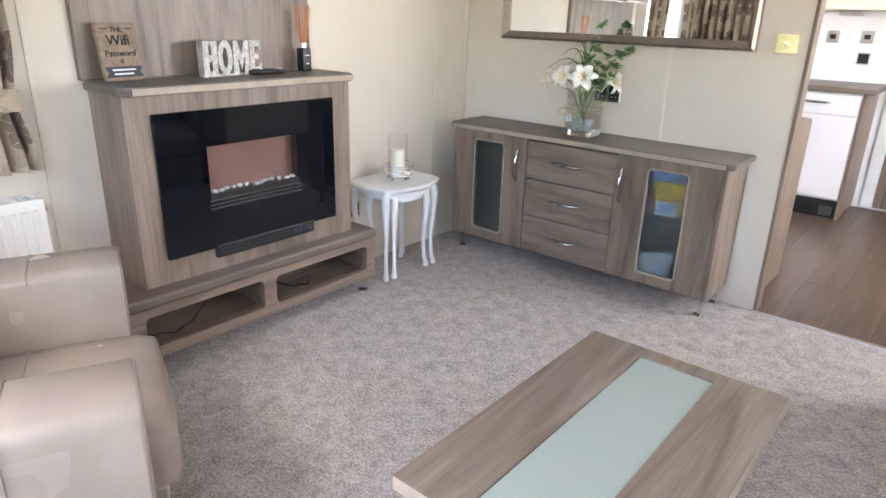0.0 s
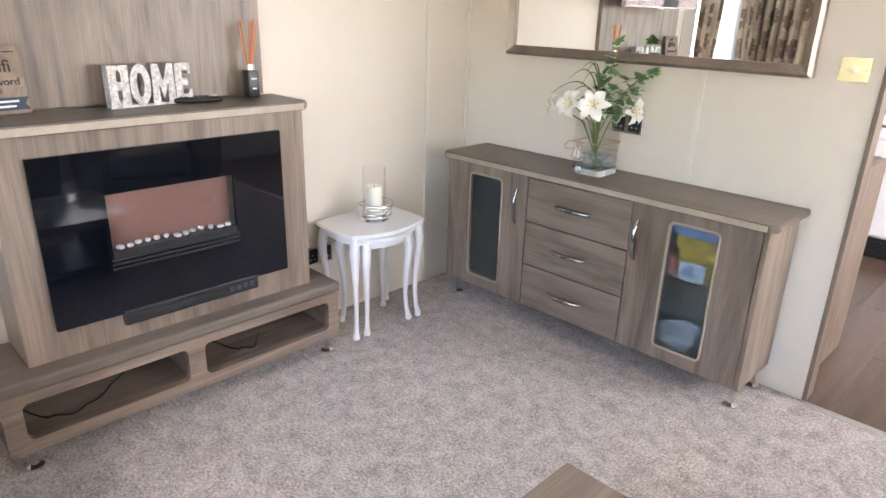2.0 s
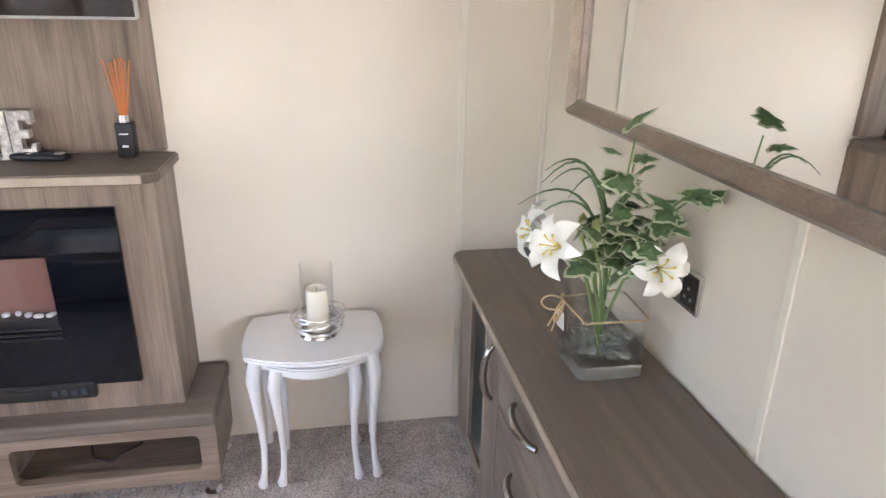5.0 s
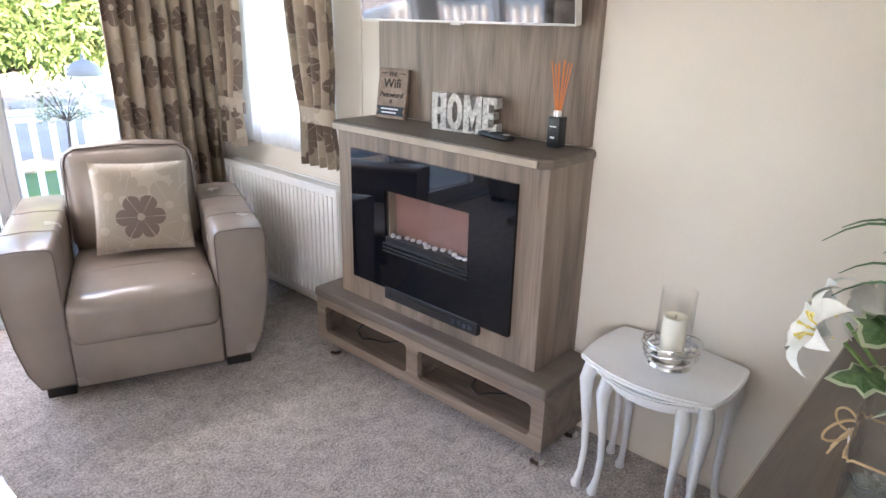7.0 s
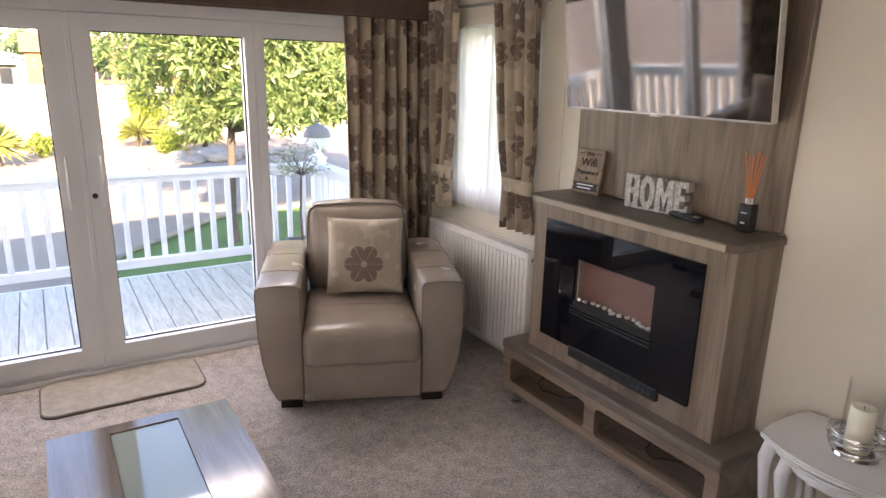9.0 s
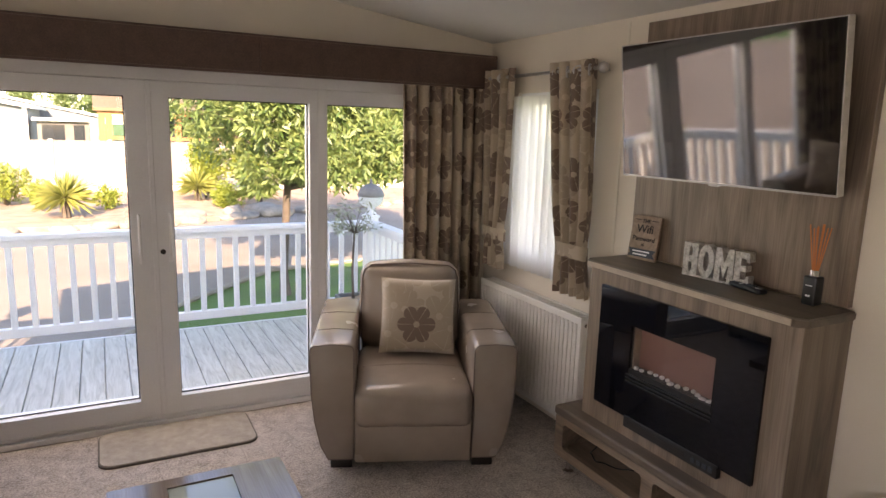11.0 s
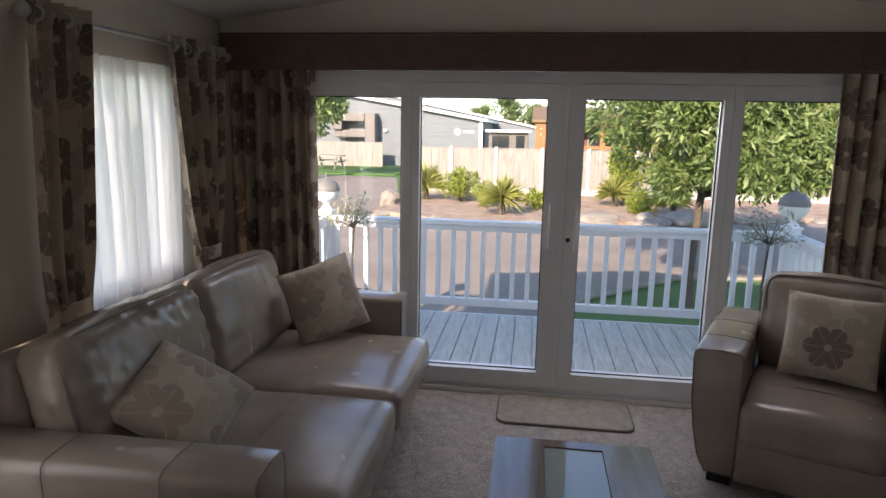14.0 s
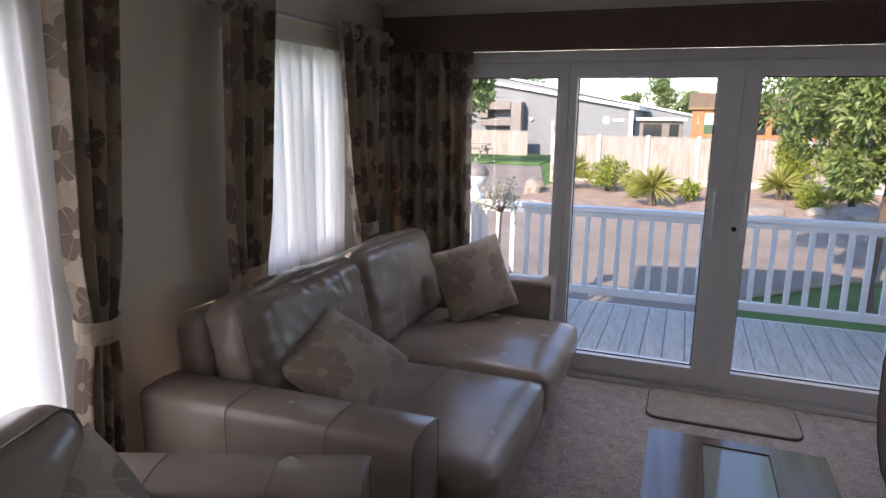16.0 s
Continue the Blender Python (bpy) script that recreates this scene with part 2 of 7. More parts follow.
ELM = ((0.094, 0.067, 0.047), (0.216, 0.161, 0.119), (0.312, 0.242, 0.183))
M_WALL = surface("cream_wall_vinyl", (0.69, 0.62, 0.52), (0.745, 0.68, 0.575), 0.5, scale=3, fine=260, bump=0.06)
M_CEIL = surface("white_ceiling", (0.74, 0.72, 0.67), (0.79, 0.77, 0.72), 0.6, scale=3, fine=220, bump=0.06)
M_TRIM = surface("cream_trim", (0.70, 0.65, 0.55), (0.76, 0.71, 0.61), 0.4, scale=8, bump=0.03)
M_CARPET = carpet_material()
M_WOOD_X, M_WOOD_Y, M_WOOD_Z = (wood("elm_laminate_" + a, a, *ELM) for a in "xyz")
M_TABLE = wood("coffee_table_elm", "y", (0.13, 0.096, 0.072), (0.205, 0.158, 0.122), (0.275, 0.22, 0.175), rough=0.14, relief=0.01)
M_TABLE.node_tree.nodes["Principled BSDF"].inputs["Specular IOR Level"].default_value = 1.0
M_TOP_X = wood("dark_elm_top_x", "x", (0.11, 0.085, 0.066), (0.15, 0.118, 0.092), (0.195, 0.155, 0.12), 0.42)
M_TOP_Y = wood("dark_elm_top_y", "y", (0.11, 0.085, 0.066), (0.15, 0.118, 0.092), (0.195, 0.155, 0.12), 0.42)
# Light caught on the tops' edges is put into this pale colour; mouldings share it.
M_EDGE = surface("elm_lit_edge_and_moulding", (0.36, 0.29, 0.22), (0.45, 0.37, 0.29), 0.4, scale=20, bump=0.03)
M_JAMB = wood("brown_jamb", "z", (0.14, 0.10, 0.075), (0.2, 0.15, 0.11), (0.26, 0.2, 0.15), 0.45)
M_LAMINATE = wood("kitchen_laminate_floor", "y", (0.055, 0.034, 0.023), (0.10, 0.065, 0.045), (0.15, 0.10, 0.072), 0.3, 0.7)
M_LEATHER = leather_material("taupe_leather", (7, 7, 7), 0.10)
M_LEATHER_SOFT = leather_material("creased_taupe_leather", (15, 15, 5), 0.7)
M_PIPING = plain("dark_piping", (0.16, 0.12, 0.095), 0.5)
M_FOOT = surface("black_stained_wood", (0.012, 0.010, 0.009), (0.022, 0.018, 0.015), 0.4, bump=0.05)
M_WHITE = surface("white_satin_paint", (0.76, 0.755, 0.74), (0.82, 0.815, 0.80), 0.32, scale=9, fine=120, bump=0.04)
M_UPVC = surface("white_upvc", (0.74, 0.745, 0.75), (0.79, 0.795, 0.80), 0.3, scale=5, fine=90, bump=0.02)
M_RAD = surface("white_enamel", (0.76, 0.74, 0.69), (0.80, 0.78, 0.73), 0.3, scale=5, fine=120, bump=0.02)
M_CHROME = plain("chrome", (0.80, 0.80, 0.80), 0.12, 1.0)
# Chrome for handles, its grey standing for dark reflections in the bars.
M_DARKCHROME = plain("chrome_dark_reflection", (0.42, 0.41, 0.40), 0.1, 1.0)
M_STEEL = surface("brushed_steel", (0.45, 0.44, 0.43), (0.58, 0.57, 0.55), 0.3, 1.0, scale=30, bump=0.03)
M_BLACKGLASS = plain("black_fire_glass", (0.003, 0.004, 0.007), 0.03, 0.0, 0.45)
M_BLACK = surface("black_plastic", (0.008, 0.008, 0.009), (0.016, 0.016, 0.017), 0.35, bump=0.06)
M_SCREEN = plain("tv_screen", (0.004, 0.004, 0.005), 0.045, 0.0, 1.0, 0.0)
M_SCREEN.node_tree.nodes["Principled BSDF"].inputs["IOR"].default_value = 1.9
M_FLAMEBACK = surface("rust_fire_back", (0.18, 0.085, 0.065), (0.235, 0.113, 0.09), 0.35, scale=5, bump=0.02)
M_PEBBLE = surface("white_pebble", (0.55, 0.54, 0.52), (0.72, 0.71, 0.69), 0.5, scale=60, bump=0.1)
M_FROST = plain("frosted_table_glass", (0.34, 0.40, 0.365), 0.05, 0.0, 1.0)
M_DOORGLASS, _nt, _b = nodes_of("frosted_door_glass")
_b.inputs["Base Color"].default_value = (0.62, 0.68, 0.70, 1)
_b.inputs["Transmission Weight"].default_value, _b.inputs["Roughness"].default_value = 0.97, 0.42
_b.inputs["IOR"].default_value = 1.06
M_GLASS = clear_glass("window_glass")
M_HURRICANE = clear_glass("thin_candle_glass", least=0.02)
M_CRYSTAL = plain("glass_pebble", (0.93, 0.97, 0.95), 0.04)
M_CRYSTAL.node_tree.nodes["Principled BSDF"].inputs["Transmission Weight"].default_value = 0.92
M_VASE = clear_glass("vase_glass", (0.988, 0.994, 0.991), least=0.05)
M_WATER = clear_glass("vase_water", (0.98, 0.99, 0.985))
M_MIRROR = plain("mirror", (0.92, 0.93, 0.93), 0.0, 1.0)
M_MFRAME = surface("bronze_mirror_frame", (0.22, 0.175, 0.145), (0.32, 0.26, 0.215), 0.3, 0.55, scale=14, bump=0.05)
M_NET = sheer("white_net")
M_CURTAIN = flowered("flower_curtain_cloth", (0.57, 0.475, 0.355), (0.42, 0.34, 0.25), (0.205, 0.147, 0.11), 0.23, 0.085)
# daylight glows through the curtain cloth
_nt = M_CURTAIN.node_tree
_b = _nt.nodes["Principled BSDF"]
_tl = _nt.nodes.new("ShaderNodeBsdfTranslucent")
_nt.links.new(_b.inputs["Base Color"].links[0].from_socket, _tl.inputs[0])
_mx = _nt.nodes.new("ShaderNodeMixShader")
_mx.inputs[0].default_value = 0.22
_nt.links.new(_b.outputs[0], _mx.inputs[1])
_nt.links.new(_tl.outputs[0], _mx.inputs[2])
_nt.links.new(_mx.outputs[0], _nt.nodes["Material Output"].inputs[0])
M_CUSHION = flowered("flower_cushion_cloth", (0.56, 0.49, 0.39), (0.43, 0.36, 0.275), (0.205, 0.15, 0.12), 0.19, 0.098, single=True)
M_CUSHION_B = flowered("strewn_cushion_cloth", (0.53, 0.46, 0.365), (0.43, 0.365, 0.285), (0.335, 0.27, 0.215), 0.24, 0.11)
M_CUSHION_EDGE = plain("cushion_piping", (0.40, 0.34, 0.27), 0.8)
M_PELMET = surface("brown_pelmet_hide", (0.068, 0.038, 0.027), (0.12, 0.07, 0.05), 0.55, scale=14, fine=160, bump=0.2)
M_MAT = surface("beige_mat_pile", (0.32, 0.285, 0.24), (0.46, 0.415, 0.36), 0.95, scale=24, fine=300, bump=0.6, spec=0.1, dist=0.005)
M_MATEDGE = plain("mat_binding", (0.12, 0.105, 0.09), 0.85)
M_BRASS = plain("polished_brass", (0.80, 0.72, 0.50), 0.25, 1.0)
M_SIGN = wood("sign_board", "x", (0.17, 0.12, 0.085), (0.27, 0.195, 0.14), (0.36, 0.27, 0.20), 0.6, 1.5)
M_INK = plain("black_ink", (0.012, 0.011, 0.011), 0.7)
M_BANNER = plain("slate_banner", (0.035, 0.045, 0.06), 0.6)
M_SILVER = surface("silver_glitter", (0.24, 0.225, 0.20), (0.70, 0.68, 0.64), 0.35, 0.3, scale=70, fine=420, bump=0.5)
M_REED = plain("orange_reed", (0.62, 0.20, 0.055), 0.6)
M_CANDLE = surface("ivory_wax", (0.80, 0.75, 0.60), (0.84, 0.80, 0.66), 0.5, scale=20, bump=0.04)
M_PETAL = surface("white_petal", (0.78, 0.77, 0.70), (0.88, 0.87, 0.82), 0.5, scale=40, bump=0.15)
M_STAMEN = plain("yellow_stamen", (0.72, 0.58, 0.14), 0.6)
M_LEAF = surface("ivy_leaf", (0.055, 0.115, 0.04), (0.13, 0.22, 0.085), 0.45, scale=60, bump=0.2)
M_LEAFEDGE = plain("pale_leaf_edge", (0.50, 0.54, 0.36), 0.5)
M_BUD = plain("pale_green_bud", (0.42, 0.50, 0.17), 0.5)
M_STEM = plain("green_stem", (0.17, 0.28, 0.09), 0.5)
M_TWINE = plain("jute_twine", (0.50, 0.36, 0.20), 0.85)
M_WHITEUNIT = surface("gloss_white_front", (0.78, 0.765, 0.76), (0.82, 0.805, 0.80), 0.2, scale=4, bump=0.0)
M_DARK = plain("dark_gap", (0.02, 0.018, 0.016), 0.7)
M_YELLOW = plain("yellow_card", (0.75, 0.45, 0.04), 0.6)
M_PINK = plain("pink_card", (0.72, 0.25, 0.28), 0.6)
M_PAPER = plain("white_card", (0.78, 0.80, 0.82), 0.6)
M_BLUE = plain("blue_card", (0.22, 0.32, 0.62), 0.6)

# ---- mesh helpers ----
PLACE = {}


def thing(name, label="", category="", at=(0, 0, 0), group="", kind="", turn=0.0):
    ob = new(name)
    ob.empty_display_size = 0.1
    m = pose(*at, 0, 0, turn)
    ob.matrix_world = m
    PLACE[ob] = m
    return tagged(ob, label, category, group, kind)


def mesh_of(name, bm, material, smooth):
    me = bpy.data.meshes.new(name)
    bm.to_mesh(me)
    bm.free()
    for m in (material if isinstance(material, (list, tuple)) else (material,)):
        me.materials.append(m)
    if smooth:
        me.shade_smooth()
        me.set_sharp_from_angle(angle=radians(smooth if smooth > 1 else 40))
    return me


def part(name, bm, material, parent, label="", smooth=0, local=False):
    """One mesh under a thing or part. Its points are in the world, or in the thing's own axes when local."""
    m = PLACE[parent]
    if not local:
        bmesh.ops.transform(bm, matrix=m.inverted(), verts=bm.verts)
    ob = new(name, mesh_of(name, bm, material, smooth))
    ob.parent = parent
    PLACE[ob] = m
    return tagged(ob, label)


def single(name, bm, material, label="", category="", kind="", group="", smooth=0):
    """A thing or a piece of the setting that is one mesh, in world points."""
    ob = new(name, mesh_of(name, bm, material, smooth))
    PLACE[ob] = Matrix.Identity(4)
    return tagged(ob, label, category, group, kind)


def box(x0, x1, y0, y1, z0, z1, bevel=0.0, seg=2):
    bm = bmesh.new()
    bmesh.ops.create_cube(bm, size=1)
    for v in bm.verts:
        v.co = Vector(((x0 + x1) / 2 + v.co.x * (x1 - x0), (y0 + y1) / 2 + v.co.y * (y1 - y0), (z0 + z1) / 2 + v.co.z * (z1 - z0)))
    if bevel:
        bmesh.ops.bevel(bm, geom=bm.edges[:], offset=bevel, segments=seg, profile=0.5, affect="EDGES")
    return bm


def join(*parts):
    out = bmesh.new()
    for bm in parts:
        me = bpy.data.meshes.new("tmp")
        bm.to_mesh(me)
        bm.free()
        out.from_mesh(me)
        bpy.data.meshes.remove(me)
    return out


def moved(bm, m):
    bmesh.ops.transform(bm, matrix=m, verts=bm.verts)
    return bm


def lathe(profile, at=(0, 0, 0), seg=24):
    """A turned shape from (radius, height) pairs."""
    bm = bmesh.new()
    rings = []
    for r, z in profile:
        if r < 1e-5:
            rings.append([bm.verts.new((at[0], at[1], at[2] + z))])
        else:
            rings.append([bm.verts.new((at[0] + r * math.cos(2 * math.pi * i / seg), at[1] + r * math.sin(2 * math.pi * i / seg), at[2] + z)) for i in range(seg)])
    for a, b in zip(rings, rings[1:]):
        for i in range(seg):
            j = (i + 1) % seg
            q = [a[i % len(a)], a[j % len(a)], b[j % len(b)], b[i % len(b)]]
            q = list(dict.fromkeys(q))
            if len(q) > 2:
                bm.faces.new(q)
    for ring, flip in ((rings[0], True), (rings[-1], False)):
        if len(ring) > 2:
            bm.faces.new(ring[::-1] if flip else ring)
    return bm


def tube(points, radii, seg=8):
    """A round bar along a line of points."""
    bm = bmesh.new()
    pts = [Vector(p) for p in points]
    if isinstance(radii, (int, float)):
        radii = [radii] * len(pts)
    rings = []
    side = None
    for i, p in enumerate(pts):
        d = (pts[min(i + 1, len(pts) - 1)] - pts[max(i - 1, 0)]).normalized()
        if side is None:
            side = d.cross(Vector((0, 0, 1)))
            if side.length < 0.3:
                side = d.cross(Vector((0, 1, 0)))
        else:
            side = side - d * side.dot(d)
        side.normalize()
        up = side.cross(d)
        rings.append([bm.verts.new(p + radii[i] * (math.cos(2 * math.pi * k / seg) * side + math.sin(2 * math.pi * k / seg) * up)) for k in range(seg)])
    for a, b in zip(rings, rings[1:]):
        for k in range(seg):
            bm.faces.new((a[k], a[(k + 1) % seg], b[(k + 1) % seg], b[k]))
    bm.faces.new(rings[0][::-1])
    bm.faces.new(rings[-1])
    return bm


def prism(outline, lo, hi, axis="z"):
    """An outline of (a, b) pairs drawn out along an axis from lo to hi."""
    bm = bmesh.new()
    put3 = {"z": lambda a, b, c: (a, b, c), "y": lambda a, b, c: (a, c, b), "x": lambda a, b, c: (c, a, b)}[axis]
    low = [bm.verts.new(put3(a, b, lo)) for a, b in outline]
    top = [bm.verts.new(put3(a, b, hi)) for a, b in outline]
    n = len(outline)
    for i in range(n):
        bm.faces.new((low[i], low[(i + 1) % n], top[(i + 1) % n], top[i]))
    bm.faces.new(low[::-1])
    bm.faces.new(top)
    bmesh.ops.recalc_face_normals(bm, faces=bm.faces[:])
    return bm


def rounded_rect(a0, a1, b0, b1, r, seg=6):
    out = []
    for ca, cb, start in ((a1 - r, b1 - r, 0), (a0 + r, b1 - r, 90), (a0 + r, b0 + r, 180), (a1 - r, b0 + r, 270)):
        for i in range(seg + 1):
            t = radians(start + 90 * i / seg)
            out.append((ca + r * math.cos(t), cb + r * math.sin(t)))
    return out


def frame_ring(outer, inner, lo, hi, axis):
    """A flat frame: a rounded outer outline with a hole of the same number of points."""
    bm = bmesh.new()
    put3 = {"z": lambda a, b, c: (a, b, c), "y": lambda a, b, c: (a, c, b), "x": lambda a, b, c: (c, a, b)}[axis]
    v = [[bm.verts.new(put3(a, b, c)) for a, b in ring] for ring in (outer, inner) for c in (lo, hi)]
    n = len(outer)
    for i in range(n):
        j = (i + 1) % n
        bm.faces.new((v[0][i], v[0][j], v[1][j], v[1][i]))
        bm.faces.new((v[2][j], v[2][i], v[3][i], v[3][j]))
        bm.faces.new((v[1][i], v[1][j], v[3][j], v[3][i]))
        bm.faces.new((v[0][j], v[0][i], v[2][i], v[2][j]))
    bmesh.ops.recalc_face_normals(bm, faces=bm.faces[:])
    return bm


def soft(cx, cy, cz, sx, sy, sz, r=0.05, puff=(0, 0, 0), n=10, wrinkle=0.0, seed=0, uv=False):
    """A stuffed block: rounded, swollen on its faces and slightly creased."""
    bm = bmesh.new()
    half = Vector((sx / 2, sy / 2, sz / 2))
    lookup = {}

    def vert(key):
        if key not in lookup:
            p = Vector([2 * k / n - 1 for k in key])
            q = Vector([p[i] * half[i] for i in range(3)])
            rr = [min(r, half[i] * 0.98) for i in range(3)]
            inner = Vector([max(-half[i] + rr[i], min(half[i] - rr[i], q[i])) for i in range(3)])
            d = q - inner
            e = Vector([d[i] / rr[i] for i in range(3)])
            m = max(abs(c) for c in e)
            if e.length > 1e-6:
                e = e * (m / e.length)
            q = inner + Vector([e[i] * rr[i] for i in range(3)])
            for i in range(3):
                a, b = p[(i + 1) % 3], p[(i + 2) % 3]
                q[i] += puff[i] * p[i] * (1 - a * a) * (1 - b * b)
            if wrinkle:
                w = q * 9 + Vector((seed * 3.1, seed * 1.7, seed))
                q += wrinkle * noise.noise_vector(w) + 0.5 * wrinkle * noise.noise_vector(w * 2.7)
            lookup[key] = bm.verts.new(q + Vector((cx, cy, cz)))
        return lookup[key]
    for axis in range(3):
        for side in (0, n):
            for i in range(n):
                for j in range(n):
                    quad = []
                    for di, dj in ((0, 0), (1, 0), (1, 1), (0, 1)):
                        k = [0, 0, 0]
                        k[axis], k[(axis + 1) % 3], k[(axis + 2) % 3] = side, i + di, j + dj
                        quad.append(vert(tuple(k)))
                    bm.faces.new(quad if side else quad[::-1])
    if uv:
        layer = bm.loops.layers.uv.new("UVMap")
        for f in bm.faces:
            for lp in f.loops:
                c = lp.vert.co
                lp[layer].uv = (c.x - cx, c.z - cz)
    return bm


def cloth(columns, rows, place):
    """A sheet of cloth: place(u, v) gives each point; its UV is in metres of cloth."""
    bm = bmesh.new()
    grid = [[bm.verts.new(place(i / columns, j / rows)) for i in range(columns + 1)] for j in range(rows + 1)]
    layer = bm.loops.layers.uv.new("UVMap")
    run = [0.0]
    mid = grid[0]
    for i in range(columns):
        run.append(run[-1] + (mid[i + 1].co - mid[i].co).length)
    for j in range(rows):
        for i in range(columns):
            f = bm.faces.new((grid[j][i], grid[j][i + 1], grid[j + 1][i + 1], grid[j + 1][i]))
            for lp, (a, b) in zip(f.loops, ((i, j), (i + 1, j), (i + 1, j + 1), (i, j + 1))):
                lp[layer].uv = (run[a], grid[b][a].co.z)
    bm.normal_update()
    return bm


def thick(bm, depth):
    bmesh.ops.solidify(bm, geom=bm.faces[:], thickness=depth)
    return bm


def lettering(text, size, depth, bold=0.0):
    """Raised letters from the built-in font, standing in the x-z plane, from the origin."""
    cu = bpy.data.curves.new("lettering", "FONT")
    cu.body, cu.size, cu.extrude, cu.offset = text, size, depth / 2, bold
    cu.align_x = "CENTER"
    ob = new("lettering_tmp", cu)
    bpy.context.view_layer.update()
    me = bpy.data.meshes.new_from_object(ob.evaluated_get(bpy.context.evaluated_depsgraph_get()))
    bpy.data.objects.remove(ob)
    bpy.data.curves.remove(cu)
    bm = bmesh.new()
    bm.from_mesh(me)
    bpy.data.meshes.remove(me)
    bmesh.ops.transform(bm, matrix=Matrix.Rotation(radians(90), 4, "X"), verts=bm.verts)
    return bm


def strips(axis, lo, hi, a0, a1, z0, z1, holes):
    """A wall between lo and hi on its axis, from a0 to a1, with rectangular holes (a, b, zlow, zhigh)."""
    def block(a, b, c, d):
        return box(lo, hi, a, b, c, d) if axis == "x" else box(a, b, lo, hi, c, d)
    out, at = [], a0
    for a, b, c, d in sorted(holes):
        if a > at:
            out.append(block(at, a, z0, z1))
        if c > z0:
            out.append(block(a, b, z0, c))
        if d < z1:
            out.append(block(a, b, d, z1))
        at = b
    if at < a1:
        out.append(block(at, a1, z0, z1))
    wall = join(*out)
    bmesh.ops.remove_doubles(wall, verts=wall.verts, dist=0.0005)
    return wall


# ---- the room ----
XL, XR, YB = -2.05, 1.86, 3.55      # fireplace wall, sofa wall, sideboard wall
EAVE, RIDGE, XM = 2.09, 2.37, -0.1
KY = 6.15                           # kitchen's far wall
DOOR_L, DOOR_R = -0.24, 1.5        # opening to the kitchen

single("floor", box(XL - 0.1, XR + 0.1, -0.06, 3.549, -0.1, 0.0), M_CARPET, "beige flecked cut-pile carpet across the lounge", "floor", "structure")
single("wall_fireplace", strips("x", XL - 0.12, XL, -0.16, KY + 0.1, -0.1, EAVE + 0.02, [(0.36, 1.05, 0.84, 1.80), (4.4, 5.4, 1.0, 1.8)]), M_WALL,
       "cream vinyl-faced panel wall behind the fireplace", "wall", "structure")
single("wall_sofa", strips("x", XR, XR + 0.12, -0.16, KY + 0.1, -0.1, EAVE + 0.02, [(0.62, 1.52, 0.78, 1.80), (2.36, 3.3, 0.35, 1.80), (3.75, 4.82, 0.95, 1.85)]), M_WALL,
       "cream panel wall with curtained windows behind the sofa", "wall", "structure")
gable = [(XL - 0.12, 1.85), (XR + 0.12, 1.85), (XR + 0.12, EAVE), (XM, RIDGE), (XL - 0.12, EAVE)]
single("wall_patio", join(box(XL, -1.72, -0.12, 0.05, -0.1, 1.85), box(1.52, XR, -0.12, 0.05, -0.1, 1.85), prism(gable, -0.12, 0.05, "y")), M_WALL,
       "cream gable wall round the patio doors", "wall", "structure")
gable_b = [(XL, 0.0), (DOOR_L, 0.0), (DOOR_L, 2.02), (DOOR_R, 2.02), (DOOR_R, 0.0), (XR, 0.0), (XR, EAVE), (XM, RIDGE), (XL, EAVE)]
single("wall_sideboard", prism(gable_b, YB, YB + 0.07, "y"), M_WALL, "cream panel wall with an opening to the kitchen", "wall", "structure")
single("wall_kitchen", prism([(XL, -0.1), (XR, -0.1), (XR, EAVE), (XM, RIDGE), (XL, EAVE)], KY, KY + 0.1, "y"), M_WHITEUNIT, "white kitchen end wall", "wall", "structure")
kitchen_floor = single("floor_kitchen", box(XL - 0.1, XR + 0.1, 3.53, KY, -0.1, -0.012), M_LAMINATE, "dark brown wood-effect laminate floor", "floor", "structure")
roof = [(XL - 0.12, EAVE), (XM, RIDGE), (XR + 0.12, EAVE), (XR + 0.35, EAVE + 0.07), (XM, RIDGE + 0.16), (XL - 0.35, EAVE + 0.07)]
single("ceiling", prism(roof, -0.75, KY + 0.3, "y"), M_CEIL, "pale vaulted ceiling, matt white", "ceiling", "structure")
single("trim_threshold", box(DOOR_L, DOOR_R, 3.515, 3.545, 0.0, 0.006, 0.002), M_STEEL, "slim metal threshold strip", "trim", "structure")
jamb = thing("door_1", "brown wood-effect lining of the kitchen opening", "doorway", (DOOR_L, YB, 0), kind="structure")
part("door_lining", box(DOOR_L - 0.002, DOOR_L + 0.014, YB - 0.006, YB + 0.076, 0, 2.02, 0.002), M_JAMB, jamb)
part("door_lining", box(DOOR_R - 0.014, DOOR_R + 0.002, YB - 0.006, YB + 0.076, 0, 2.02, 0.002), M_JAMB, jamb)
part("head_lining", box(DOOR_L + 0.014, DOOR_R - 0.014, YB - 0.006, YB + 0.076, 2.008, 2.022, 0.002), M_JAMB, jamb)
for i, (a, b) in enumerate(((3.258, 3.283), (1.22, 1.235))):
    single("trim_seam", box(XL, XL + 0.006, a, b, 0, EAVE, 0.002), M_TRIM, "cream panel joint strip", "trim", "structure")
single("trim_seam", box(-0.832, -0.812, YB - 0.005, YB, 0.0, 2.2, 0.002), M_TRIM, "cream panel joint strip", "trim", "structure")
single("trim_corner", box(XL, XL + 0.014, YB - 0.014, YB, 0, EAVE, 0.003), M_TRIM, "cream corner strip", "trim", "structure")

